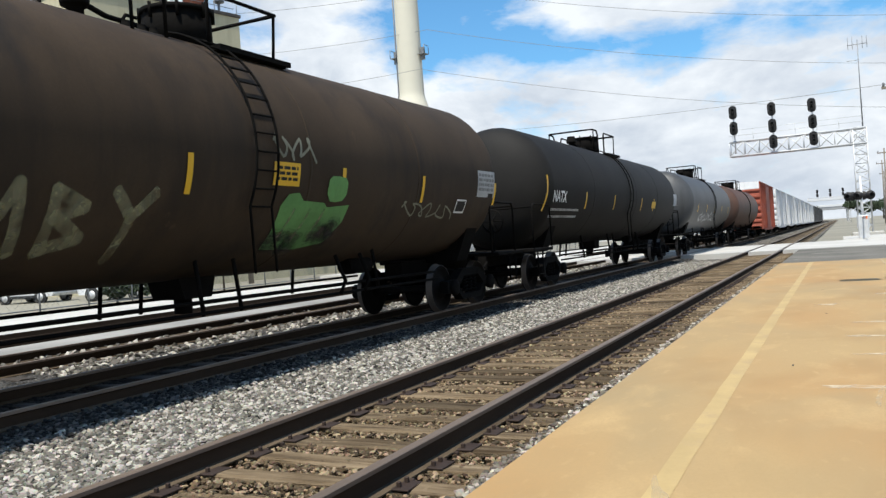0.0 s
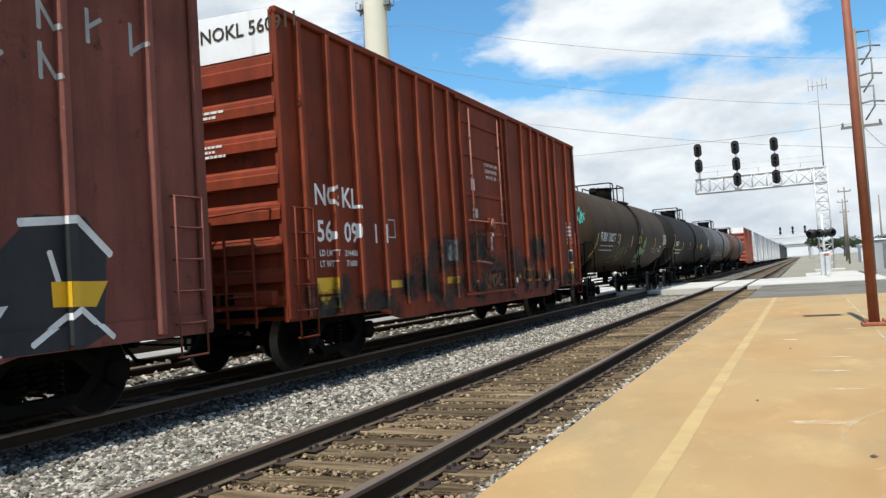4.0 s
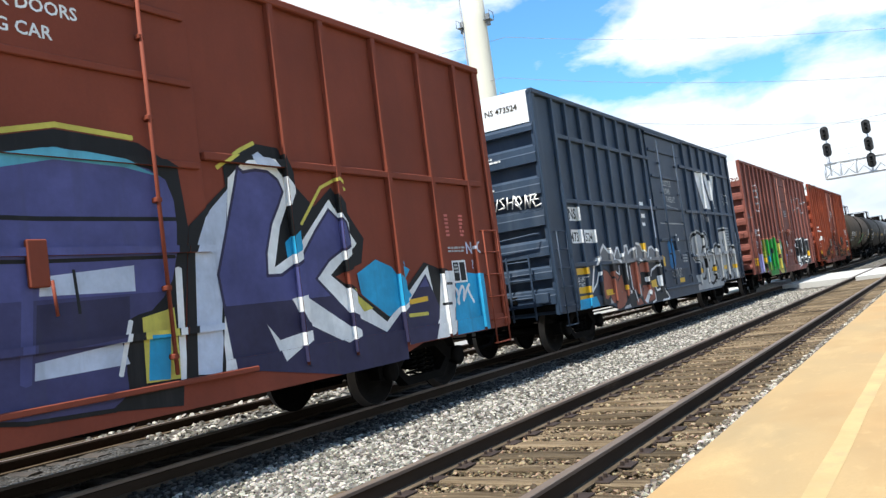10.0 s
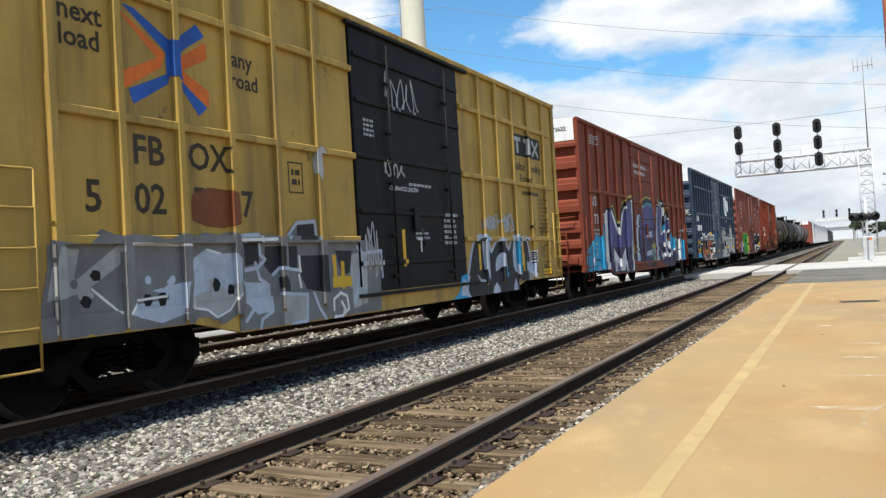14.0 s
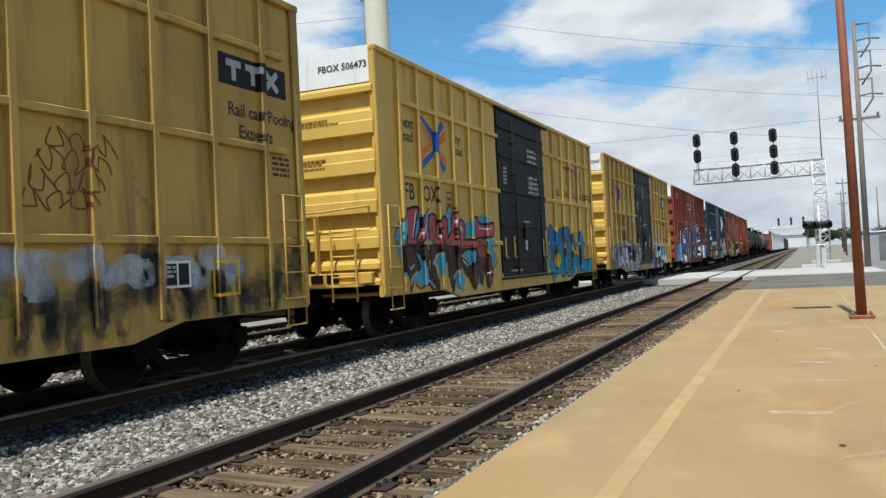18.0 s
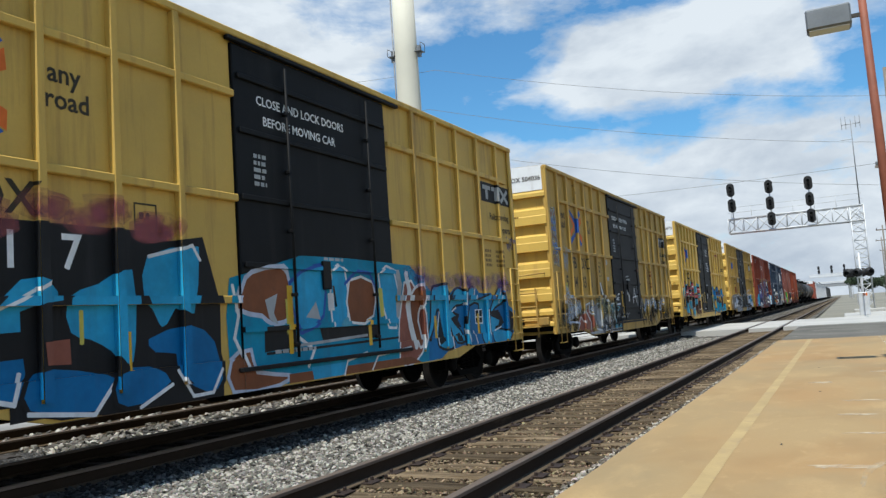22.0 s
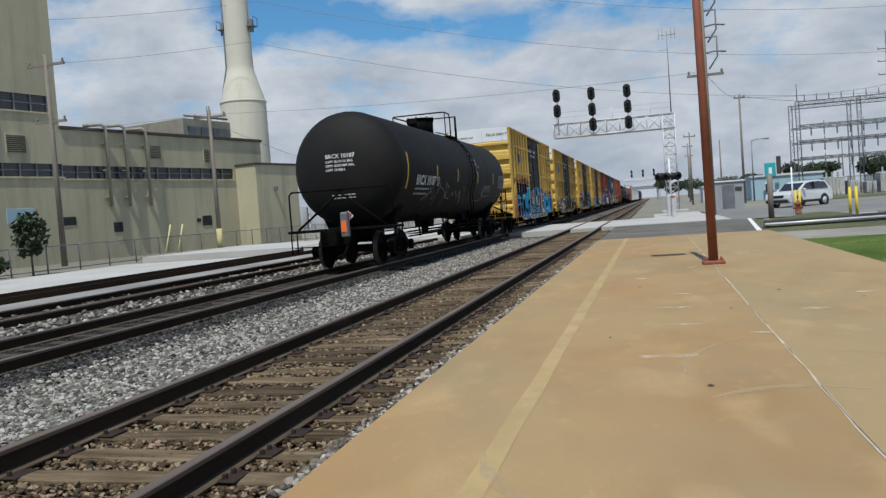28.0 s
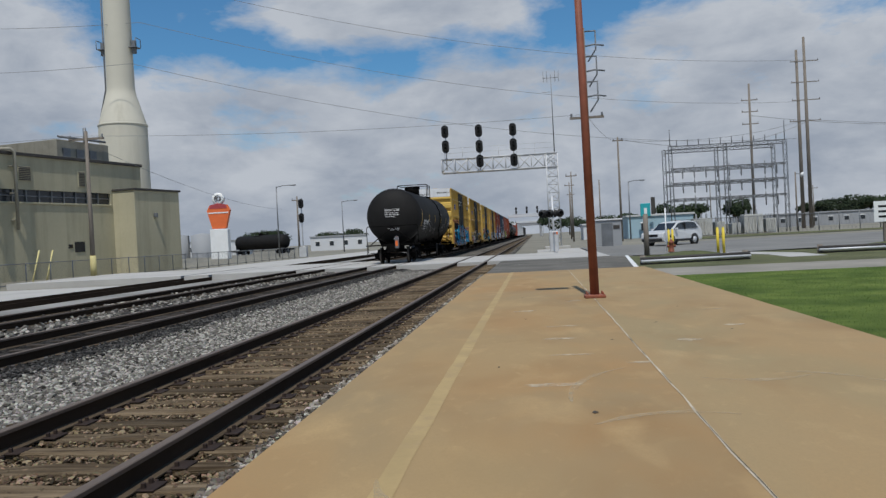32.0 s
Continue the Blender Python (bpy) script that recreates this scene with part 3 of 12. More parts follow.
def stones(name, x0, x1, y0, y1, n, size, material, top, label):
    """Loose stones as one mesh: squashed, uneven icosahedra."""
    t = (1 + 5 ** 0.5) / 2
    base = np.array([(-1, t, 0), (1, t, 0), (-1, -t, 0), (1, -t, 0), (0, -1, t), (0, 1, t), (0, -1, -t), (0, 1, -t), (t, 0, -1), (t, 0, 1), (-t, 0, -1), (-t, 0, 1)]) / 1.9
    fc = np.array([(0, 11, 5), (0, 5, 1), (0, 1, 7), (0, 7, 10), (0, 10, 11), (1, 5, 9), (5, 11, 4), (11, 10, 2), (10, 7, 6), (7, 1, 8), (3, 9, 4), (3, 4, 2), (3, 2, 6), (3, 6, 8), (3, 8, 9), (4, 9, 5), (2, 4, 11), (6, 2, 10), (8, 6, 7), (9, 8, 1)])
    px, py = rng.uniform(x0, x1, n), y0 + (y1 - y0) * rng.uniform(0, 1, n) ** 1.35
    s = size * rng.uniform(0.55, 1.3, n)
    sc = np.stack([s * rng.uniform(0.8, 1.3, n), s * rng.uniform(0.8, 1.3, n), s * rng.uniform(0.5, 0.9, n)], 1)
    an = rng.uniform(0, 6.28, n)
    v = base[None] * (1 + rng.uniform(-0.36, 0.36, (n, 12, 1))) * sc[:, None, :]
    tx = rng.uniform(-0.5, 0.5, n)[:, None]
    v[:, :, 2] += v[:, :, 0] * tx
    c, d = np.cos(an)[:, None], np.sin(an)[:, None]
    x, y = v[:, :, 0] * c - v[:, :, 1] * d, v[:, :, 0] * d + v[:, :, 1] * c
    pz = np.array([top(q) for q in px]) + s * 0.1 + rng.uniform(-0.01, 0.02, n)
    pts_ = np.stack([x + px[:, None], y + py[:, None], v[:, :, 2] + pz[:, None]], -1).reshape(-1, 3)
    faces = (fc[None] + (np.arange(n) * 12)[:, None, None]).reshape(-1, 3)
    me = bpy.data.meshes.new(name)
    me.from_pydata(pts_.tolist(), [], faces.tolist())
    ob = put(name, me, material)
    return tagged(ob, label, "gravel", kind="stuff")


# oily stones near the rail, darkened and widened to hold the train's shade
M["stones_oily_shade"] = stone_mat("oily_shaded_ballast_stone", (0.010, 0.0092, 0.008), (0.030, 0.0275, 0.024), (0.11, 0.10, 0.086))
stones("oily_ballast_stones", -7.05, -6.40, 2.5, 40, 15000, 0.027, M["stones_oily_shade"], bed, "dark oily ballast beside the train's rails")
stones("ballast_stones", -6.50, -4.62, 2.5, 38, 54000, 0.028, M["stones"], bed, "loose pale limestone ballast between the tracks")
stones("ballast_stones_in_track", -4.6, -2.0, 1.5, 24, 42000, 0.019, M["stones_brown"], lambda x: -0.206, "brown-stained ballast stones between the ties")
stones("ballast_stones_at_platform", -2.06, -1.71, 1.2, 30, 8500, 0.026, M["stones_pale_brown"], lambda x: -0.185, "ballast stones along the platform edge")
stones("ballast_stones_far", -14.3, -9.3, 8, 44, 9000, 0.05, M["stones"], bed, "loose pale ballast beside the far tracks")
stones("ballast_stones_track_end", -4.75, -4.45, 2.0, 26, 5200, 0.027, M["stones"], lambda x: -0.20, "loose ballast at the ends of the ties")

RAIL = [(-0.07, -0.168), (0.07, -0.168), (0.07, -0.158), (0.012, -0.141), (0.009, -0.045), (0.036, -0.032), (0.037, -0.006), (0.03, 0.0), (-0.03, 0.0), (-0.037, -0.006), (-0.036, -0.032), (-0.009, -0.045), (-0.012, -0.141), (-0.07, -0.158)]


def tie_mesh(seed, dark):
    r = random.Random(seed)
    g = G()
    n = 7
    w = 0.108 + r.uniform(-0.018, 0.014)
    secs = []
    for i in range(n):
        x = -1.3 + 2.6 * i / (n - 1) + (r.uniform(-0.03, 0.03) if i in (0, n - 1) else 0)
        j = [r.uniform(-0.02, 0.02) for _ in range(6)]
        secs.append([(x, -w + j[0], -0.36), (x, -w + j[1], -0.205 + j[2] * 0.5), (x, -w + 0.03, -0.192 + j[2] * 0.6), (x, w - 0.03, -0.192 + j[3] * 0.6), (x, w + j[4], -0.205 + j[3] * 0.5), (x, w + j[5], -0.36)])
    v = [p for s in secs for p in s]
    f = [(k * 6 + i, k * 6 + (i + 1) % 6, (k + 1) * 6 + (i + 1) % 6, (k + 1) * 6 + i) for k in range(n - 1) for i in range(6)]
    g.add(v, f + [tuple(range(6))[::-1], tuple(range((n - 1) * 6, n * 6))])
    me = g.mesh("tie")
    me.materials.append(M["tie_dark" if dark else "tie"])
    return me


def plate_mesh():
    g = G()
    g.box(-0.18, 0.18, -0.095, 0.095, -0.192, -0.178, 0.004)
    for a, b in ((-0.095, 0.05), (0.095, -0.05), (0.095, 0.05)):
        g.box(a - 0.014, a + 0.014, b - 0.012, b + 0.012, -0.185, -0.145, 0.004)
    # a rail anchor beside the tie
    g.box(-0.10, 0.10, 0.125, 0.15, -0.225, -0.18, 0.006)
    me = g.mesh("tie_plate")
    me.materials.append(M["plate"])
    return me


TIES = [tie_mesh(i, False) for i in range(7)]
TIES_DARK = [tie_mesh(20 + i, True) for i in range(4)]
PLATE = plate_mesh()


def track(name, xc, y0, y1, ties, step, y_tie0, y_tie1, plates_to, label):
    t = tagged(thing(name, label, "railway track"), kind="structure")
    for sx in (-0.7525, 0.7525):
        g = G()
        n = len(RAIL)
        cuts = [y0, 0, 20, 60, 150, y1]
        v = [(xc + sx + px, y, pz) for y in cuts for px, pz in RAIL]
        for k in range(len(cuts) - 1):
            for i in range(n):
                g.add([v[k * n + i], v[k * n + (i + 1) % n], v[(k + 1) * n + (i + 1) % n], v[(k + 1) * n + i]], [(0, 1, 2, 3)], 1 if i in (5, 6, 7, 8, 9) else 2 if i in (1, 2, 12, 13) else 0)
        part("rail", g, [M["rail_side"], M["rail_top"], M["rail_foot"]], t)
    y, r, i = y_tie0, random.Random(name), 0
    while y < y_tie1:
        ob = put("tie", ties[r.randrange(len(ties))], None, t, m=pose(xc + r.uniform(-0.05, 0.05), y + r.uniform(-0.03, 0.03), 0.022 + r.uniform(-0.008, 0.004), 0, 0, r.uniform(-1.3, 1.3) + (180 if r.random() < 0.5 else 0)))
        if y < plates_to:
            for sx in (-0.7525, 0.7525):
                put("tie_plate", PLATE, None, t, m=pose(xc + sx, y, 0.022, 0, 0, 180 if r.random() < 0.5 else 0))
        y += step
    return t

track("near_track", NEAR, -20, 900, TIES, 0.466, -3.18, 41.0, 26, "railway track with worn timber ties and rusty rails")
track("middle_track", TRAIN, -40, 900, TIES_DARK, 0.56, 0.0, 42, 0, "railway track that carries the freight train")
track("far_track", THIRD, -40, 900, TIES_DARK, 0.56, 2.0, 42, 0, "railway track with dark oily ties")
t_spur = tagged(thing("siding_track", "rusty siding rails half sunk in gravel", "railway track"), kind="structure")
for _sx in (-0.75, 0.75):
    g = G().prism([(SPUR + _sx - 0.035, -0.36), (SPUR + _sx + 0.035, -0.36), (SPUR + _sx + 0.035, -0.13), (SPUR + _sx - 0.035, -0.13)], "y", -20, 300)
    part("rail", g, M["rail_side"], t_spur)

# platform slab: two strips of tan concrete with a ragged joint between them
PZ = 0.04


def tan_concrete(name, a, b, c, seed):
    """Painted concrete with soft clouds of two other tints, fine grain and dusty flecks."""
    m = bpy.data.materials.new(name)
    m.use_nodes = True
    N, L = m.node_tree.nodes, m.node_tree.links
    bs = N["Principled BSDF"]
    bs.inputs["Roughness"].default_value, bs.inputs["Specular IOR Level"].default_value = 0.78, 0.3
    tc, mp = N.new("ShaderNodeTexCoord"), N.new("ShaderNodeMapping")
    mp.inputs["Location"].default_value = (seed, seed * 2, 0)
    mp.inputs["Scale"].default_value = (1.0, 0.55, 1.0)
    L.new(tc.outputs["Object"], mp.inputs[0])
    col = (*a, 1)
    for k, (sc, det, lo, hi, tint, amt) in enumerate(((0.35, 3.0, 0.42, 0.60, (*b, 1), 0.95), (0.6, 5.0, 0.46, 0.62, (*c, 1), 0.9), (0.9, 6.0, 0.52, 0.72, (a[0] * 0.74, a[1] * 0.63, a[2] * 0.55, 1), 0.65), (1.1, 7.0, 0.54, 0.70, tuple(q * 0.80 for q in a) + (1,), 0.5), (1.6, 8.0, 0.56, 0.74, tuple(min(1, q * 1.34) for q in a) + (1,), 0.65), (9.0, 8.0, 0.60, 0.80, tuple(min(1, q * 1.3) for q in a) + (1,), 0.5), (60.0, 4.0, 0.35, 0.75, tuple(q * 0.86 for q in a) + (1,), 0.5))):
        n, r, x = N.new("ShaderNodeTexNoise"), N.new("ShaderNodeMapRange"), N.new("ShaderNodeMix")
        n.inputs["Scale"].default_value, n.inputs["Detail"].default_value, n.inputs["Distortion"].default_value = sc, det, 0.4
        L.new(mp.outputs[0], n.inputs["Vector"])
        L.new(n.outputs[0], r.inputs[0])
        r.inputs[1].default_value, r.inputs[2].default_value, r.inputs[4].default_value = lo, hi, amt
        x.data_type = "RGBA"
        L.new(r.outputs[0], x.inputs[0])
        if isinstance(col, tuple):
            x.inputs[6].default_value = col
        else:
            L.new(col, x.inputs[6])
        x.inputs[7].default_value = tint
        col = x.outputs[2]
    L.new(col, bs.inputs["Base Color"])
    bp = N.new("ShaderNodeBump")
    bp.inputs["Strength"].default_value, bp.inputs["Distance"].default_value = 0.08, 0.004
    L.new(n.outputs[0], bp.inputs["Height"])
    L.new(bp.outputs[0], bs.inputs["Normal"])
    return m


M["platform"] = tan_concrete("tan_platform_concrete", (0.352, 0.240, 0.112), (0.348, 0.207, 0.086), (0.285, 0.208, 0.108), 3.0)
M["platform_far"] = tan_concrete("olive_tan_platform_concrete", (0.346, 0.243, 0.120), (0.300, 0.230, 0.118), (0.362, 0.240, 0.112), 8.0)
M["platform_line"] = mat("worn_yellow_line", (0.405, 0.290, 0.130), 0.75, vary=0.14, scale=1.5, fine=25, bump=0.04, spots=((0.352, 0.250, 0.124), 0.75, 3.2))
M["joint"] = mat("dusty_joint", (0.50, 0.43, 0.32), 0.9, vary=0.25, scale=5.0, spots=((0.13, 0.10, 0.07), 0.4, 4.0))
M["crack"] = mat("dark_crack", (0.07, 0.055, 0.04), 0.95)
rj = random.Random(3)
jy = [-14 + 0.5 * i for i in range(82)]
jx = [1.0 + rj.uniform(-0.007, 0.007) for _ in jy]
platform = tagged(thing("platform", "low tan concrete station platform, worn and stained", "platform"), kind="structure")
g = G()
n = len(jy)
v = [(-1.69, y, PZ) for y in jy] + [(x - 0.008, y, PZ) for x, y in zip(jx, jy)]
g.add(v, [(i, n + i, n + i + 1, i + 1) for i in range(n - 1)])
v = [(-1.69, y, z) for y in (jy[0], jy[-1]) for z in (PZ, -0.4)]
g.add(v, [(0, 1, 3, 2)])
g.add([(-1.69, jy[-1], PZ), (1.0, jy[-1], PZ), (1.0, jy[-1], -0.4), (-1.69, jy[-1], -0.4)], [(0, 1, 2, 3)])
part("slab", g, M["platform"], platform)
g = G()
v = [(x + 0.008, y, PZ) for x, y in zip(jx, jy)] + [(3.42, y, PZ) for y in jy]
g.add(v, [(i, n + i, n + i + 1, i + 1) for i in range(n - 1)])
g.add([(3.42, y, z) for y in (jy[0], jy[-1]) for z in (PZ, -0.4)], [(0, 1, 3, 2)])
g.add([(1.0, jy[-1], PZ), (3.42, jy[-1], PZ), (3.42, jy[-1], -0.4), (1.0, jy[-1], -0.4)], [(0, 1, 2, 3)])
part("slab", g, M["platform_far"], platform)
# chipped pale edges and the open crack between the slabs
jw = [(rj.uniform(0.004, 0.016), rj.uniform(0.003, 0.012)) for _ in jy]
g = G()
v = [(x - a[0], y, PZ + 0.003) for x, y, a in zip(jx, jy, jw)] + [(x + a[1], y, PZ + 0.003) for x, y, a in zip(jx, jy, jw)]
g.add(v, [(i, n + i, n + i + 1, i + 1) for i in range(n - 1)])
part("joint", g, M["joint"], platform, "pale chipped slab joint")
g = G()
v = [(x - a[1] * 0.3, y, PZ + 0.006) for x, y, a in zip(jx, jy, jw)] + [(x + a[0] * 0.15, y, PZ + 0.006) for x, y, a in zip(jx, jy, jw)]
g.add(v, [(i, n + i, n + i + 1, i + 1) for i in range(n - 1) if rj.random() < 0.6 or jy[i] < 4])
part("crack", g, M["crack"], platform)
g = G()
v = [(-0.865 + rj.uniform(-0.006, 0.006), y, PZ + 0.002) for y in jy] + [(-0.745 + rj.uniform(-0.006, 0.006), y, PZ + 0.002) for y in jy]
g.add(v, [(i, n + i, n + i + 1, i + 1) for i in range(n - 1)])
part("safety_line", g, M["platform_line"], platform, "faded yellow safety line")
# pale worn patches
M["scuff"] = mist_mat("pale_scuffed_concrete", (0.60, 0.50, 0.35), 0.95)
M["scrape"] = mist_mat("faint_scrape", (0.54, 0.43, 0.27), 0.55)


def patch(name, x, y, w, h, material, lift, label="", turn=0.0):
    """An irregular thin mark on the slab."""
    k = 22
    q = []
    for i in range(k):
        a = 2 * math.pi * i / k
        u, v = w / 2 * math.cos(a) * rj.uniform(0.72, 1.1), h / 2 * math.sin(a) * rj.uniform(0.6, 1.2)
        q.append((x + u * math.cos(turn) - v * math.sin(turn), y + u * math.sin(turn) + v * math.cos(turn), PZ + lift))
    part(name, G().add(q, [tuple(range(k))]), material, platform, label)


for _x, _y, _w, _h in ((0.20, 9.47, 0.42, 0.16), (0.29, 10.71, 0.45, 0.14), (2.35, 10.2, 0.34, 0.16), (2.5, 12.2, 0.35, 0.14), (0.3, 8.2, 0.5, 0.1), (0.9, 7.6, 0.25, 0.1), (1.6, 9.0, 0.3, 0.2), (-0.2, 13.0, 0.4, 0.2), (0.6, 14.6, 0.3, 0.3), (0.1, 6.6, 0.5, 0.18)):
    patch("scuff", _x, _y, _w, _h, M["scuff"], 0.003, "pale scuffed patch")
# curved pale scrapes
for _x, _y, _r, _a0, _a1 in ((1.1, 6.0, 0.9, 2.0, 3.2), (1.9, 5.6, 0.8, 0.4, 1.6), (0.9, 3.9, 1.0, 1.2, 2.2), (-0.2, 4.4, 0.7, 3.4, 4.4), (1.7, 8.0, 0.9, 4.2, 5.2)):
    k = 14
    v = []
    for i in range(k):
        a = _a0 + (_a1 - _a0) * i / (k - 1)
        d = 0.035 * math.sin(math.pi * (i + 0.3) / k) * rj.uniform(0.6, 1.2) + 0.004
        v += [(_x + (_r - d) * math.cos(a), _y + 1.6 * (_r - d) * math.sin(a), PZ + 0.0035), (_x + (_r + d) * math.cos(a), _y + 1.6 * (_r + d) * math.sin(a), PZ + 0.0035)]
    part("scrape", G().add(v, [(2 * i, 2 * i + 1, 2 * i + 3, 2 * i + 2) for i in range(k - 1)]), M["scrape"], platform, "pale curved scrape")
# dark spots of gum and oil
for _i in range(11):
    patch("spot", rj.uniform(-0.5, 3.2), rj.uniform(3.0, 16.0), rj.uniform(0.02, 0.06), rj.uniform(0.03, 0.10), M["crack"], 0.004)

# road over the crossing
ROAD0, ROAD1 = 40.6, 52.5
g = G()
for a, b in ((-28.2, SPUR - 0.85), (SPUR + 0.85, THIRD - 0.85), (THIRD + 0.85, TRAIN - 0.85), (TRAIN + 0.85, NEAR - 0.85), (NEAR + 0.85, 3.6)):
    g.box(a, b, ROAD0, ROAD1, -0.36, -0.005)
for c in (THIRD, TRAIN, NEAR, SPUR):
    g.box(c - 0.66, c + 0.66, ROAD0, ROAD1, -0.36, -0.012)
setting("crossing_road", g, M["concrete"], "pale concrete grade crossing over the tracks", "road")
g = G()
g.add([(3.4, 40, -0.02), (9, 38.5, -0.05), (40, 46, -0.05), (120, 70, -0.05), (120, 96, -0.05), (40, 74, -0.05), (9, 66, -0.05), (3.4, 64, -0.02)], [tuple(range(8))])
setting("street", g, M["asphalt"], "grey street leading away from the crossing", "road")
g = G()
g.add([(-1.75, 26.0, -0.03), (3.3, 25.6, -0.03), (4.6, 40.4, -0.03), (-1.75, 40.5, -0.03)], [(0, 1, 2, 3)])
setting("apron", g, M["asphalt_worn"], "worn grey asphalt between platform and road", "pavement")
g = G()
g.add([(3.08, 26.1, -0.012), (3.24, 26.1, -0.012), (4.38, 39.8, -0.012), (4.22, 39.8, -0.012)], [(0, 1, 2, 3)])
setting("stop_line", g, M["white_paint"], "white painted line on the asphalt", "road marking")
g = G()
g.box(-28.2, -20.5, -30, 39, -0.4, -0.30)
g.box(-28.2, -20.5, 54, 160, -0.4, -0.30)
setting("service_drive", g, M["concrete"], "pale concrete drive along the fence", "road")
g = G()
g.box(-20.4, -14.7, -30, 160, -0.4, -0.31)
setting("gravel_strip", g, M["gravel_far"], "grey gravel strip beside the tracks", "gravel")

# lawn
M["lawn"] = mat("mown_grass", (0.085, 0.150, 0.030), 0.95, vary=0.42, scale=0.9, fine=22.0, bump=0.8, depth=0.04, spec=0.1, tint=(0.125, 0.165, 0.038), spots=((0.17, 0.16, 0.07), 0.42, 0.9))
M["verge"] = mat("thin_olive_grass", (0.105, 0.110, 0.045), 0.95, vary=0.35, scale=0.5, fine=20.0, bump=0.6, depth=0.03, spots=((0.20, 0.18, 0.13), 0.5, 0.8))
M["blade"] = mat("grass_blades", (0.115, 0.185, 0.042), 0.8, vary=0.3, scale=1.0, fine=10.0, bump=0.0)
M["path"] = mat("dusty_path", (0.27, 0.25, 0.21), 0.95, vary=0.2, scale=0.6, fine=20.0, bump=0.3)
g = G()
g.add([(3.42, -20, 0.0), (60, -20, 0.0), (60, 20.5, -0.05), (3.42, 21.6, 0.0)], [(0, 1, 2, 3)])
setting("lawn", g, M["lawn"], "mown green lawn beside the platform", "lawn")
g = G()
g.add([(3.42, 21.6, -0.02), (60, 20.5, -0.06), (60, 24.5, -0.06), (3.0, 26.0, -0.02)], [(0, 1, 2, 3)])
setting("footpath", g, M["path"], "dusty grey footpath along the lawn", "pavement")
g = G()
g.add([(3.2, 26.0, -0.02), (60, 24.5, -0.06), (60, 36, -0.05), (9, 37.5, -0.04), (4.3, 38.8, -0.03)], [(0, 1, 2, 3, 4)])
setting("verge", g, M["verge"], "strip of thin grass by the road", "lawn")
g = G().add([(7.7, 38.0, -0.02), (9.1, 37.8, -0.02), (10.4, 33.4, -0.02), (10.2, 30.0, -0.02), (8.9, 30.0, -0.02), (9.0, 33.0, -0.02)], [tuple(range(6))])
setting("walkway", g, M["concrete"], "pale concrete walkway across the verge", "pavement")
M["bank"] = mat("dark_bank_grass", (0.062, 0.088, 0.026), 0.95, vary=0.4, scale=0.9, fine=14.0, bump=0.7, depth=0.04, tint=(0.10, 0.105, 0.04))
for _c, _w, _d, _h in (((6.15, 33.6), 2.5, 3.6, 0.30), ((14.6, 35.0), 3.4, 2.6, 0.26)):
    g = G()
    k, rings = 28, 7
    v = [(_c[0], _c[1], _h - 0.05)]
    for j in range(1, rings + 1):
        f = j / rings
        for i in range(k):
            a = 2 * math.pi * i / k
            v.append((_c[0] + _w * f * math.cos(a), _c[1] + _d * f * math.sin(a), -0.05 + _h * (0.5 + 0.5 * math.cos(math.pi * f)) + 0.012 * math.sin(5 * a + 3 * j)))
    g.add(v, [(0, 1 + i, 1 + (i + 1) % k) for i in range(k)] + [(1 + j * k + i, 1 + (j + 1) * k + i, 1 + (j + 1) * k + (i + 1) % k, 1 + j * k + (i + 1) % k) for j in range(rings - 1) for i in range(k)], 0, True)
    setting("grass_bank", g, M["bank"], "low bank of dark grass behind the guard rail", "lawn")
g = G().add([(14.5, 90.0, -0.30), (22.0, 95.0, -0.30), (60, 104.0, -0.30), (120, 112.0, -0.30), (120, 121.0, -0.30), (46, 114.0, -0.30), (18.0, 112.0, -0.30), (13.0, 104.0, -0.30)], [tuple(range(8))])
setting("verge_far", g, M["verge"], "strip of thin grass beyond the street", "lawn")
rg = np.random.default_rng(8)
nb = 40000
bx, by = 3.45 + 12 * rg.uniform(0, 1, nb) ** 1.3, rg.uniform(6, 21.4, nb)
bh, ba = rg.uniform(0.006, 0.032, nb), rg.uniform(0, 6.28, nb)
bw = 0.008
v = np.zeros((nb, 3, 3))
v[:, 0] = np.stack([bx - bw * np.cos(ba), by - bw * np.sin(ba), 0 * bx - 0.03], 1)
v[:, 1] = np.stack([bx + bw * np.cos(ba), by + bw * np.sin(ba), 0 * bx - 0.03], 1)
v[:, 2] = np.stack([bx + 0.02 * np.sin(ba * 3), by + 0.02 * np.cos(ba * 5), bh], 1)
me = bpy.data.meshes.new("grass")
me.from_pydata(v.reshape(-1, 3).tolist(), [], np.arange(nb * 3).reshape(-1, 3).tolist())
tagged(put("grass", me, M["blade"]), "short green grass blades on the lawn", "grass", kind="stuff")

# ---------- the freight train ----------
# seconds, travel of the train in metres
TRAVEL = [(0, -150.1), (1, -143.2), (2, -136.35), (3.5, -126.15), (6, -109.75), (7, -103.1), (8, -96.45), (9, -89.9), (10, -83.3), (11, -76.75), (12, -70.35), (13, -63.85), (16, -44.5), (19, -25.15), (21, -12.45), (23, 0.0), (26, 18.5), (29, 36.95), (32, 55.4)]
CARS, WHEELS = [], []
SHARED = {}
WHEEL_R = 0.457


def shared(name, build, mats):
    if name not in SHARED:
        me = build().mesh(name)
        for q in mats:
            me.materials.append(q)
        SHARED[name] = me
    return SHARED[name]


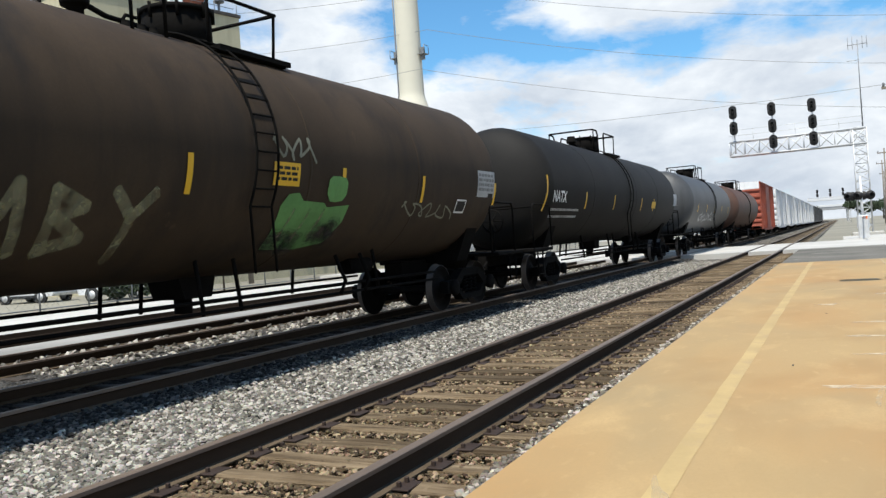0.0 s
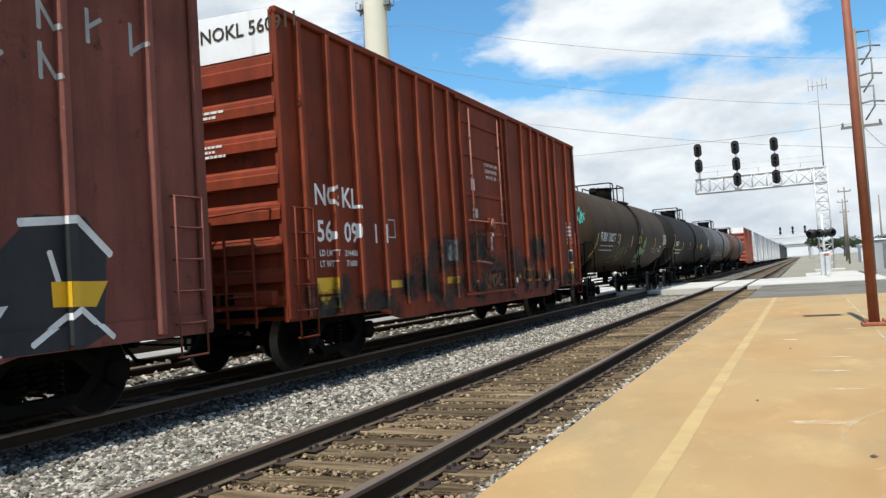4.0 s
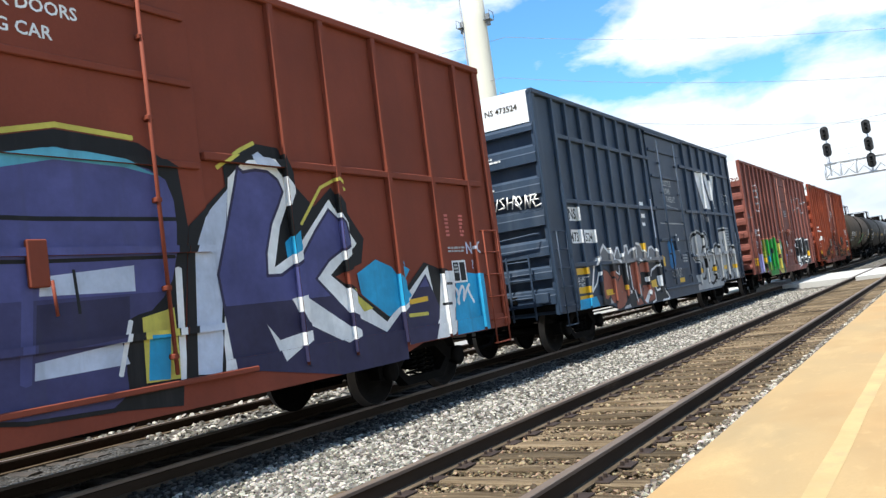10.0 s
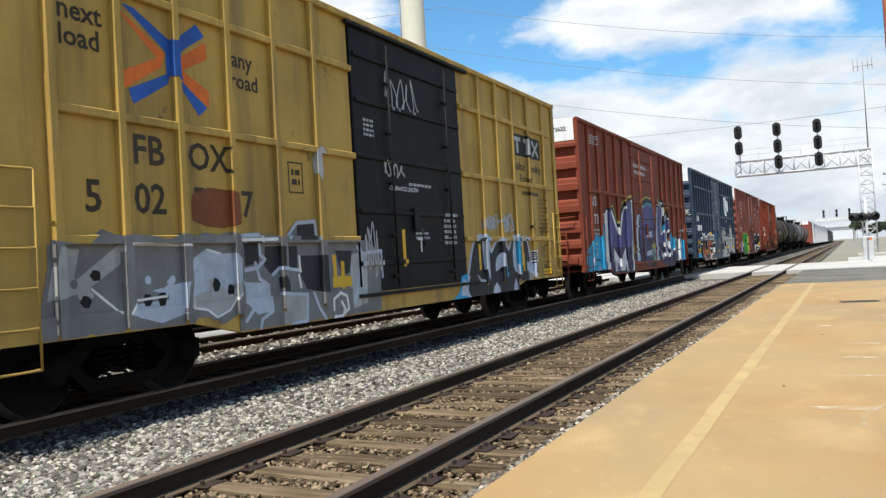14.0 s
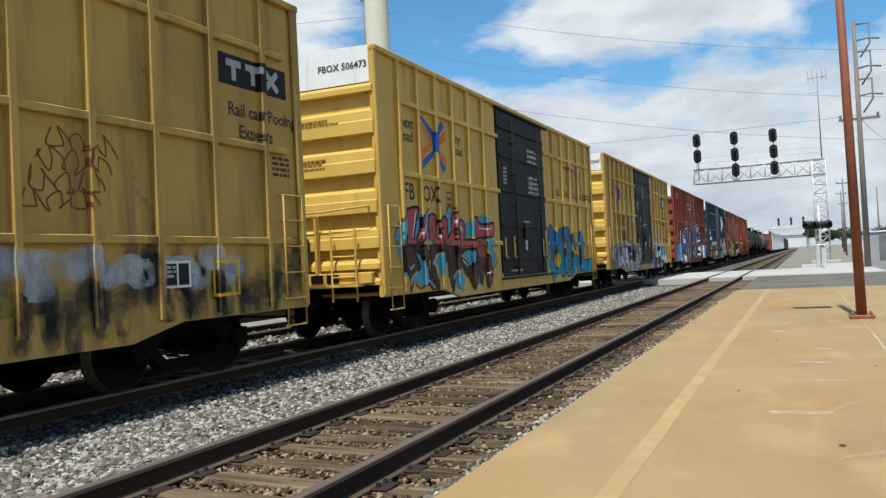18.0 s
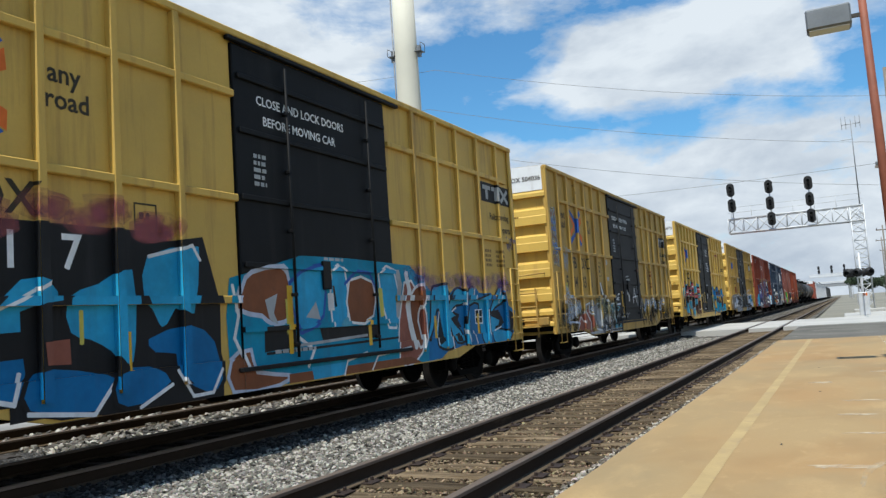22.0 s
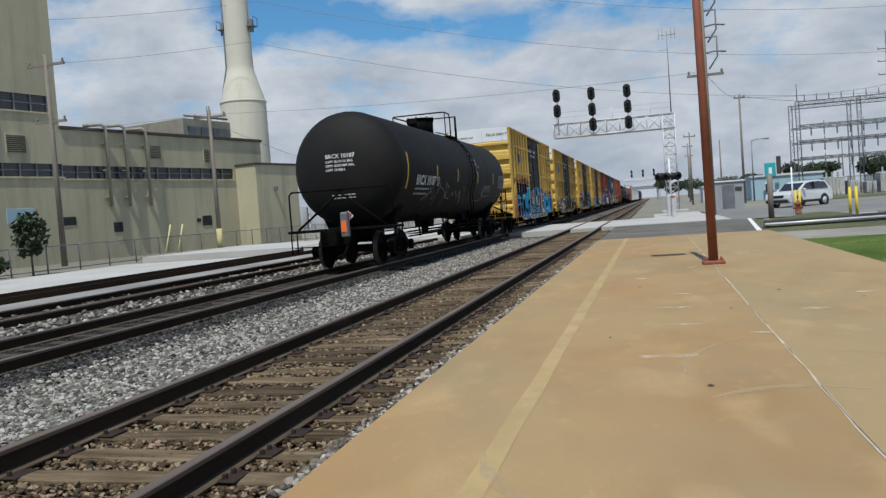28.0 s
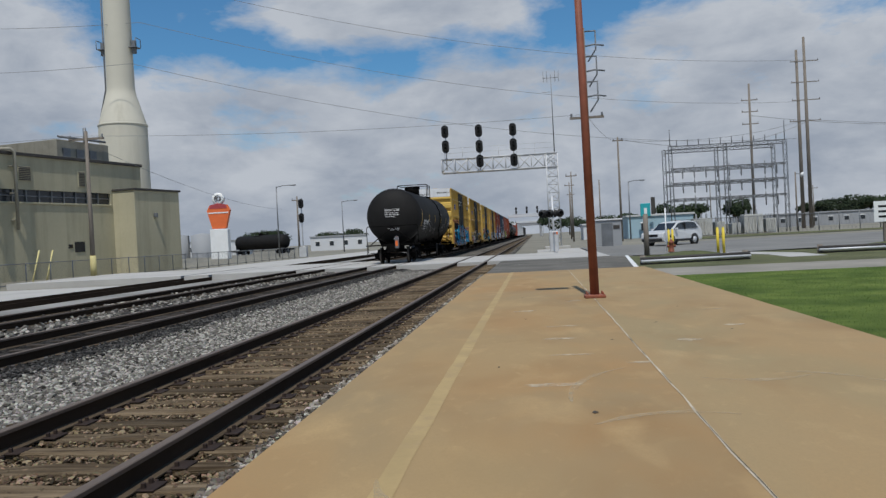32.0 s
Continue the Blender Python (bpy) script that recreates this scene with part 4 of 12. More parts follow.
def wheelset_g():
    g = G()
    g.cyl((-0.98, 0, 0), (0.98, 0, 0), 0.075, n=12)
    for s in (-1, 1):
        x0 = s * 0.70
        prof = [(0.0, 0.09), (0.0, 0.20), (0.045, 0.36), (0.0, 0.38), (0.0, 0.465), (0.01, 0.482), (0.03, 0.482), (0.04, 0.459), (0.135, 0.452), (0.14, 0.44), (0.13, 0.385), (0.075, 0.36), (0.095, 0.20), (0.14, 0.19), (0.14, 0.09)]
        g.lathe(prof[:7], (x0, 0, 0), (s, 0, 0), 28)
        g.lathe(prof[6:10], (x0, 0, 0), (s, 0, 0), 28, 1)
        g.lathe(prof[9:], (x0, 0, 0), (s, 0, 0), 28)
    return g


def sideframe_g():
    g = G()
    outer = [(-1.12, 0.58), (-0.72, 0.60), (-0.42, 0.80), (0.42, 0.80), (0.72, 0.60), (1.12, 0.58), (1.12, 0.36), (0.98, 0.34), (0.78, 0.40), (0.44, 0.20), (-0.44, 0.20), (-0.78, 0.40), (-0.98, 0.34), (-1.12, 0.36)]
    g.prism(outer[:1] + [(-0.72, 0.60), (-0.42, 0.80), (-0.30, 0.70), (-0.62, 0.44), (-0.78, 0.40), (-0.98, 0.34), (-1.12, 0.36)], "x", -0.09, 0.09)
    g.prism([(0.72, 0.60), (1.12, 0.58), (1.12, 0.36), (0.98, 0.34), (0.78, 0.40), (0.62, 0.44), (0.30, 0.70), (0.42, 0.80)], "x", -0.09, 0.09)
    g.prism([(-0.44, 0.80), (0.44, 0.80), (0.40, 0.66), (-0.40, 0.66)], "x", -0.085, 0.085)
    g.prism([(-0.72, 0.42), (-0.60, 0.46), (-0.40, 0.30), (0.40, 0.30), (0.60, 0.46), (0.72, 0.42), (0.46, 0.19), (-0.46, 0.19)], "x", -0.085, 0.085)
    for s in (-1, 1):
        g.lathe([(0, 0.14), (0.05, 0.15), (0.10, 0.15), (0.12, 0.10), (0.12, 0.0)], (0.06, s * 0.89, 0.457), (1, 0, 0), 14)
    return g


def spring_g():
    """One coil spring, a helix of bent rod."""
    g = G()
    n, turns, k = 9, 5, 5
    ring = []
    for i in range(n * turns + 1):
        a = 2 * math.pi * i / n
        z = 0.31 + 0.33 * i / (n * turns)
        for j in range(k):
            b = 2 * math.pi * j / k
            q = 0.078 + 0.017 * math.cos(b)
            ring.append((q * math.cos(a), q * math.sin(a), z + 0.017 * math.sin(b)))
    g.add(ring, [(i * k + j, i * k + (j + 1) % k, (i + 1) * k + (j + 1) % k, (i + 1) * k + j) for i in range(n * turns) for j in range(k)], 0, True)
    return g


def bolster_g():
    g = G()
    g.prism([(-1.0, 0.62), (1.0, 0.62), (1.0, 0.74), (0.3, 0.82), (-0.3, 0.82), (-1.0, 0.74)], "y", -0.2, 0.2)
    g.cyl((0, 0, 0.80), (0, 0, 0.98), 0.2, n=16)
    for s in (-1, 1):
        g.box(-0.85, 0.85, s * 0.36 - 0.05, s * 0.36 + 0.05, 0.36, 0.46)
        for q in (-0.76, 0.76):
            g.box(q - 0.06, q + 0.06, s * 0.42 - 0.04, s * 0.42 + 0.04, 0.30, 0.60)
    return g


def coupler_g():
    """Drawbar, knuckle and hanging air hose, pointing to -y from y = 0."""
    g = G()
    g.box(-0.11, 0.11, -0.62, 0.3, 0.76, 0.98, 0.02)
    g.prism([(-0.16, -0.62), (0.2, -0.62), (0.22, -0.86), (0.06, -0.95), (-0.02, -0.86), (0.06, -0.78), (-0.1, -0.74), (-0.2, -0.9)], "z", 0.70, 1.02)
    g.tube([(0.35, -0.1, 0.82), (0.36, -0.42, 0.66), (0.3, -0.62, 0.40), (0.2, -0.82, 0.36)], 0.028, 6)
    g.box(-0.32, 0.32, -0.08, 0.02, 0.62, 1.10, 0.02)
    g.tube([(-1.25, -0.16, 0.62), (0.1, -0.30, 0.64), (0.15, -0.5, 0.68)], 0.015, 5)
    return g


def truck(car, u):
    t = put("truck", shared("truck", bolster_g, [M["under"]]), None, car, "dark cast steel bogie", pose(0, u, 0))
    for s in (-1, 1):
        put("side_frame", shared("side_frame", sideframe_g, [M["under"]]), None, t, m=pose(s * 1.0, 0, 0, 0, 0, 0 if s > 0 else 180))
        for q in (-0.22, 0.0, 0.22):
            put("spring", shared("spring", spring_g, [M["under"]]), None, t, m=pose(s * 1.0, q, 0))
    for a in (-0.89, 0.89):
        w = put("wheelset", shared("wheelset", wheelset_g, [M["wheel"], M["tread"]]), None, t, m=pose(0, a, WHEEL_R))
        WHEELS.append((w, a, car))
    return t


def couplers(car, u0, u1):
    put("coupler", shared("coupler", coupler_g, [M["under"]]), None, car, m=pose(0, u0, 0))
    put("coupler", shared("coupler", coupler_g, [M["under"]]), None, car, m=pose(0, u1, 0, 0, 0, 180))


def ladder(g, x, y0, y1, zs, axis="y", r=0.012, mi=0):
    """Rungs between two stiles on a side (axis y) or an end (axis x)."""
    for z in zs:
        if axis == "y":
            g.tube([(x - 0.06, y0, z), (x, y0, z), (x, y1, z), (x - 0.06, y1, z)], r, 5, mi)
        else:
            g.tube([(y0, x + 0.06, z), (y0, x, z), (y1, x, z), (y1, x + 0.06, z)], r, 5, mi)


DOOR_BARS = (1.35, 2.15, 3.0, 3.85, 4.55)


class Side:
    """The right-hand side of a boxcar: panel and rib depths, for paint that follows them."""

    def __init__(self, ribs, rails, door, L, rw=0.05, proud=1.565):
        self.proud = proud + 0.004
        self.ribs, self.rails, self.door, self.rw, self.L = ribs, rails, door, rw, L
        self.bars = DOOR_BARS
        self.us = sorted({0.0, L, 3.0, L - 3.0, *[q for r in ribs for q in (r - rw, r + rw)], *(door or ())})
        self.zs = sorted({0.6, 0.79, 1.003, 5.05, *[q for r in rails for q in (r - 0.045, r + 0.045)], *[q for r in self.bars for q in (r - 0.035, r + 0.035)]})

    def depth(self, u, z):
        if z < 0.79 and not 3.0 < u < self.L - 3.0:
            return None
        if self.door and self.door[0] < u < self.door[1]:
            return 1.579 if any(abs(z - r) < 0.035 for r in self.bars) else 1.539
        if z > 0.79 and any(abs(u - r) < self.rw for r in self.ribs):
            return self.proud
        if any(abs(z - r) < 0.045 for r in self.rails):
            return 1.576
        return 1.534 if z < 1.003 else 1.504


def hull_apart(p, q):
    """True if an edge of either outline separates the two (exact for convex ones)."""
    for A, B in ((p, q), (q, p)):
        for i in range(len(A)):
            (a, b), (c, d) = A[i - 1], A[i]
            nx, ny = d - b, a - c
            u = [x * nx + y * ny for x, y in A]
            v = [x * nx + y * ny for x, y in B]
            if max(u) <= min(v) or max(v) <= min(u):
                return True
    return False


class Coats:
    """Sprayed shapes gathered into parts; each coat lies over those that it covers."""

    def start(self):
        self.coats, self.sets, self.key, self.count, self.chain = [], {}, "graffiti", 0, 0

    def open_part(self, name):
        self.count += 1
        self.key = (name, self.count)
        return self

    def into(self, col):
        g, cols = self.sets.setdefault(self.key, (G(), []))
        if col not in cols:
            cols.append(col)
        return g, cols.index(col)

    def coat(self, pts_, chain=0):
        us, zs = [q[0] for q in pts_], [q[1] for q in pts_]
        box = (min(us), max(us), min(zs), max(zs))
        low, taken = 0, set()
        for bx, pl, lv, ch in self.coats:
            if bx[0] < box[1] and box[0] < bx[1] and bx[2] < box[3] and box[2] < bx[3] and not hull_apart(pl, pts_):
                if chain and ch == chain:
                    taken.add(lv)
                else:
                    low = max(low, lv)
        lv = low + 1
        while lv in taken:
            lv += 1
        self.coats.append((box, list(pts_), lv, chain))
        return lv

    def line(self, pts_, w, col, close=False):
        pts_ = list(pts_) + ([pts_[0]] if close else [])
        self.chain += 1
        keep = self.key
        if keep == "graffiti":
            self.open_part("graffiti")
        for (a, b), (c, d) in zip(pts_[:-1], pts_[1:]):
            l = math.hypot(c - a, d - b) or 1
            ux, uz = (c - a) / l * w / 2, (d - b) / l * w / 2
            k = 0.6
            self.poly([(a - uz - ux * k, b + ux - uz * k), (a - ux, b - uz), (a + uz - ux * k, b - ux - uz * k), (c + uz + ux * k, d - ux + uz * k), (c + ux, d + uz), (c - uz + ux * k, d + ux + uz * k)], col, self.chain)
        self.key = keep
        return self

    def shape(self, pts_, fill, edge=None, w=0.06):
        keep = self.key
        if keep == "graffiti":
            self.open_part("graffiti")
        self.poly(pts_, fill)
        if edge:
            self.line(pts_, w, edge, True)
        self.key = keep
        return self

    def rect(self, u0, u1, z0, z1, col):
        if col == "reflector":
            keep = self.key
            self.open_part("reflector").poly([(u0, z0), (u1, z0), (u1, z1), (u0, z1)], col)
            self.key = keep
            return self
        return self.poly([(u0, z0), (u1, z0), (u1, z1), (u0, z1)], col)

    def bars(self, u0, u1, z0, z1, n, col, seed=0):
        """Unreadable small print: n broken bars."""
        r = random.Random(seed)
        h = (z1 - z0) / n
        keep = self.key
        for k in range(n):
            self.open_part("stencil_line")
            u = u0
            while u < u1 - 0.03:
                e = min(u1, u + r.uniform(0.04, 0.15))
                self.rect(u, e, z1 - (k + 1) * h + h * 0.25, z1 - k * h - h * 0.16, col)
                u = e + 0.025
        self.key = keep
        return self

    def text(self, s, u, z, size, col, x=None, sy=1.0):
        if not s:
            return self
        keep = self.key
        self.open_part("lettering")
        v, f = letters(s, size)
        v = [(u + a, z + b * sy) for a, b in v]
        us, zs = [q[0] for q in v], [q[1] for q in v]
        lv = self.coat([(min(us), min(zs)), (max(us), min(zs)), (max(us), max(zs)), (min(us), max(zs))])
        for q in f:
            self.lay([v[i] for i in q], col, lv)
        self.key = keep
        return self

    def poly(self, pts_, col, chain=0):
        keep = self.key
        if keep == "graffiti":
            self.open_part("graffiti")
        self.lay(pts_, col, self.coat(pts_, chain))
        self.key = keep
        return self

    def finish(self, car, name, label):
        for key, (g, cols) in self.sets.items():
            n = key if isinstance(key, str) else key[0]
            n = name if n == "graffiti" else n
            ob = part(n, g, [M["p_" + c] if "p_" + c in M else M[c] for c in cols], car, label if n == name else "")
            if n == "stencil_line":
                tagged(ob, kind="stuff")
            label = "" if n == name else label


class Paint(Coats):
    """Paint on a boxcar's side, over panels, posts, rails, sill and door."""

    def __init__(self, side):
        self.side = side
        self.start()

    def lay(self, pts_, col, lv):
        g, mi = self.into(col)
        S, lift = self.side, lv * 0.0004
        for a, b in zip(S.us[:-1], S.us[1:]):
            if max(p[0] for p in pts_) < a or min(p[0] for p in pts_) > b:
                continue
            q = clip(clip(pts_, 0, a, False), 0, b, True)
            if len(q) < 3:
                continue
            for c, d in zip(S.zs[:-1], S.zs[1:]):
                w = clip(clip(q, 1, c, False), 1, d, True)
                x = S.depth((a + b) / 2, (c + d) / 2)
                if len(w) < 3 or x is None:
                    continue
                g.add([(x + lift, p[0], p[1]) for p in w], [tuple(range(len(w)))], mi)
        # the rear flank of each post
        for r in S.ribs:
            e = r - S.rw
            cut = sorted(p[1] + (e - p[0]) / (q[0] - p[0]) * (q[1] - p[1]) for p, q in zip(pts_, pts_[1:] + pts_[:1]) if (p[0] < e) != (q[0] < e))
            for z0, z1 in zip(cut[::2], cut[1::2]):
                z0 = max(z0, 0.83)
                if z1 > z0 + 0.005:
                    y = e - 0.003 - lift
                    g.add([(1.503, y, z0), (S.proud + lift, y, z0), (S.proud + lift, y, z1), (1.503, y, z1)], [(0, 1, 2, 3)], mi)

    def done(self, car, name="painted_markings", label=""):
        self.finish(car, name, label)


def end_text(car, items, y):
    """Lettering on the rear end; items: (text, x, z, size, colour)."""
    g, cols = G(), []
    for s, x, z, size, col in items:
        if col not in cols:
            cols.append(col)
        v, f = letters(s, size)
        g.add([(x + a, y, z + b) for a, b in v], f, cols.index(col))
    part("end_lettering", g, [M["p_" + c] for c in cols], car)


def end_gaps(rows):
    """Shaded recesses between the ridges of an end wall, from the top down: (upper edge, lower edge)."""
    if rows == 5:
        return [(4.32, 4.05), (3.60, 3.36), (2.91, 2.66), (2.23, 1.99), (1.62, 1.46), (1.26, 1.14)]
    if rows == 7:
        return [(4.31 - 0.61 * k, 4.07 - 0.61 * k) for k in range(4)] + [(1.90, 1.74), (1.46, 1.32)]
    return [(4.14 - 0.49 * k, 3.93 - 0.49 * k) for k in range(5)] + [(1.72, 1.56), (1.32, 1.20)]


def boxcar(name, label, R, body, ribs, rails, door, end_rows, door_mat=None, L=15.6, band=True, group="cars of the freight train", simple=False, proud=1.578):
    """A 50-foot high boxcar; local y runs from its rear end (0) to its front end (L)."""
    car = thing(name, label, "boxcar", group, pose(TRAIN, R, 0))
    CARS.append((car, R))
    b = M[body]
    side = Side(ribs, rails, door, L, proud=proud)
    Z0, Z1 = 0.80, 5.10
    # walls as plain skins; the door bay is open for the door
    for s in (-1, 1):
        g = G()
        x0, x1 = (1.44, 1.50) if s > 0 else (-1.50, -1.44)
        if s > 0 and door:
            part("side_wall", G().box(x0, x1, 0.02, door[0], Z0, Z1), b, car)
            part("side_wall", G().box(x0, x1, door[1], L - 0.02, Z0, Z1), b, car)
            part("door_header", G().box(x0, x1, door[0], door[1], 4.98, Z1), b, car)
            part("door_sill", G().box(x0, x1, door[0], door[1], Z0, 0.88), b, car)
        else:
            part("side_wall", g.box(x0, x1, 0.02, L - 0.02, Z0, Z1), b, car)
        if s < 0 and simple:
            continue
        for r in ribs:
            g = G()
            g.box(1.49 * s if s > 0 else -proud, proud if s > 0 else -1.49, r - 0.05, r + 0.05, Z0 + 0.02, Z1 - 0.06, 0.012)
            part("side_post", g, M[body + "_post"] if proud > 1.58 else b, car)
        edges = [0.02, *([door[0], door[1]] if s > 0 and door else []), L - 0.02]
        for z in rails:
            for a, c in zip(edges[::2], edges[1::2]):
                g = G().box(*((1.49, 1.572) if s > 0 else (-1.572, -1.49)), a + (0.86 if a < 1 else 0), c - (0.4 if c > L - 1 else 0), z - 0.045, z + 0.045, 0.01)
                part("side_rail", g, b, car)
        g = G()
        g.box(*((1.47, 1.58) if s > 0 else (-1.58, -1.47)), 0.0, L, Z1 - 0.07, Z1 + 0.03, 0.015)
        part("top_chord", g, b, car)
        g = G()
        q = 0.70 if not simple else 0.74
        g.prism([(0.0, 1.0), (0.0, 0.78), (2.6, 0.78), (3.4, q - 0.1), (L - 3.4, q - 0.1), (L - 2.6, 0.78), (L, 0.78), (L, 1.0)], "x", *((1.46, 1.53) if s > 0 else (-1.53, -1.46)))
        part("side_sill", g, b, car)
    # corner posts
    for y0, y1 in ((0.0, 0.16), (L - 0.16, L)):
        for x0, x1 in ((1.50, 1.56), (-1.56, -1.50)):
            g = G().box(x0, x1, y0, y1, Z0, Z1, 0.02)
            part("corner_post", g, b, car)
    # corrugated ends
    for k, (y, s) in enumerate(((0.06, -1), (L - 0.06, 1))):
        g = G()
        deep, out = y - s * 0.045, y + s * 0.074
        prof, top = [(deep, 0.95)], 4.52 if band else 5.08
        edges = [0.98] + [q for hi, lo in reversed(end_gaps(end_rows)) for q in (lo, hi)] + [top]
        for z0, z1 in zip(edges[::2], edges[1::2]):
            m_ = (z0 + z1) / 2
            prof += [(deep, z0), (out, z0 + 0.012), (out, m_), (out - s * 0.014, m_ + 0.02), (out - s * 0.022, z1 - 0.06), (deep, z1)]
        prof += [(deep, top), (deep, 5.08)]
        xs_ = (-1.49, 1.49)
        v = [(x, p[0], p[1]) for p in prof for x in xs_]
        g.add(v, [(2 * i, 2 * i + 1, 2 * i + 3, 2 * i + 2) for i in range(len(prof) - 1)])
        g.box(-1.42, 1.42, *sorted((deep - s * 0.005, deep - s * 0.04)), 0.80, 5.08)
        part("end_wall", g, M["yellow_end"] if body.startswith("yellow") else b, car)
        if band:
            g = G().prism([(-1.50, 4.50), (1.50, 4.50), (1.50, 5.125), (0.0, 5.185), (-1.50, 5.125)], "y", *sorted((y - s * 0.02, y + s * 0.035)))
            part("end_band", g, M["white_panel"], car, "white painted top of the end wall")
    # roof
    g = G()
    g.prism([(-1.56, 5.09), (1.56, 5.09), (1.5, 5.13), (0.0, 5.19), (-1.5, 5.13)], "y", 0.032, L - 0.032)
    if not simple:
        for i in range(15):
            y = 0.5 + i * (L - 1.0) / 14
            g.prism([(-1.5, 5.125), (1.5, 5.125), (0, 5.185 + 0.03), ], "y", y - 0.05, y + 0.05)
    part("roof", g, b, car)
    # floor and underframe
    g = G()
    g.box(-1.44, 1.44, 0.05, L - 0.05, 0.86, 1.02)
    g.box(-0.22, 0.22, -0.2, L + 0.2, 0.62, 0.95, 0.02)
    for u in (3.4, 5.2, 7.8, 10.4, 12.2):
        g.prism([(-1.4, 0.86), (-0.3, 0.64), (0.3, 0.64), (1.4, 0.86)], "y", u - 0.05, u + 0.05)
    g.cyl((0.75, 6.4, 0.66), (0.75, 7.5, 0.66), 0.2, n=12)
    g.box(0.5, 0.95, 8.6, 9.2, 0.5, 0.85, 0.02)
    g.tube([(0.5, 2.8, 0.6), (0.5, 12.8, 0.6)], 0.02, 5)
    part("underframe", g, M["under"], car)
    for u in (2.0, L - 2.0):
        truck(car, u)
    couplers(car, 0.0, L)
    # door
    if door:
        d = thing_door(car, door, door_mat or body, simple, proud > 1.58)
    if simple:
        return car, side
    # ladders and grab irons on the near corners, and the step
    for u0, u1 in ((0.18, 0.62), (L - 0.62, L - 0.18)):
        g = G()
        for q in (u0, u1):
            g.tube([(1.60, q, 0.55), (1.60, q, 2.35)], 0.013, 5)
        ladder(g, 1.60, u0, u1, [0.55, 0.92, 1.28, 1.64, 2.0, 2.35])
        part("side_ladder", g, b, car)
    g = G()
    for q in (0.62, 1.10):
        g.box(q - 0.02, q + 0.02, -0.16, -0.13, 0.72, 1.97, 0.006)
    ladder(g, -0.145, 0.62, 1.10, [0.8, 1.15, 1.5, 1.85], "x", 0.016)
    part("end_ladder", g, b, car)
    part("end_step", G().box(0.63, 1.2, -0.28, -0.02, 0.98, 1.02), b, car)
    part("grab_iron", G().tube([(-1.25, -0.02, 2.22), (-1.2, -0.16, 2.26), (0.5, -0.16, 2.30), (1.3, -0.16, 2.34), (1.34, -0.02, 2.34)], 0.018, 5), b, car)
    step = part("crossover_step", G().box(-0.55, 0.62, -0.36, 0.0, 0.97, 1.0), b, car)
    for q in range(6):
        part("tread_bar", G().box(-0.55, 0.62, -0.36 + q * 0.06, -0.34 + q * 0.06, 1.002, 1.022), b, step)
    g = G()
    g.box(-0.45, 0.12, -0.26, -0.03, 1.36, 1.86, 0.02)
    part("end_box", g, M["end_box"], car, "brown equipment box on the end wall")
    part("end_beam", G().box(-1.38, 1.38, -0.12, 0.0, 1.02, 1.22, 0.015), b, car)
    for q in (-0.62, 0.30):
        part("end_brace", G().box(q - 0.025, q + 0.025, -0.14, -0.03, 1.2, 2.24, 0.008), b, car)
    for q in (-0.62, 0.30, 0.62):
        part("end_bracket", G().box(q - 0.12, q + 0.12, -0.15, -0.12, 1.05, 1.2, 0.01), M["under"], car)
    # stencils on the corrugations
    gaps = end_gaps(end_rows)
    ink = M["p_ghost_ink"] if body.startswith("yellow") else M["p_white"]
    rs = random.Random(int(R * 10))
    for row, x0, n in ((1, -0.2, 2), (2, -0.35, 3)):
        for k in range(n):
            z = gaps[row - 1][1] - 0.16 - 0.07 * k
            g = G()
            x, xe = x0 + 0.06 * k, x0 + rs.uniform(0.7, 1.0)
            while x < xe:
                w = rs.uniform(0.03, 0.11)
                g.box(x, x + w, -0.022, -0.008, z, z + 0.035)
                x += w + 0.02
            tagged(part("stencil_line", g, ink, car), kind="stuff")
    g = G()
    g.lathe([(0, 0.26), (0.02, 0.285), (0.04, 0.26), (0.02, 0.245), (0, 0.26)], (-0.85, -0.24, 1.68), (0, 1, 0), 18)
    for k in range(3):
        a = math.pi * k / 3
        g.tube([(-0.85 - 0.26 * math.cos(a), -0.22, 1.68 - 0.26 * math.sin(a)), (-0.85 + 0.26 * math.cos(a), -0.22, 1.68 + 0.26 * math.sin(a))], 0.016, 5)
    g.cyl((-0.85, -0.26, 1.68), (-0.85, 0, 1.68), 0.035, n=8)
    part("brake_wheel", g, M["under"], car)
    part("brake_housing", G().box(-0.98, -0.70, -0.18, 0.0, 1.42, 1.95, 0.03), M["under"], car)
    g = G()
    for i in range(9):
        z = 1.36 - i * 0.045
        g.box(-0.72 - 0.01 * (i % 2), -0.69 + 0.01 * (i % 2), -0.2, -0.18, z - 0.03, z + 0.01)
    part("brake_chain", g, M["under"], car)
    return car, side


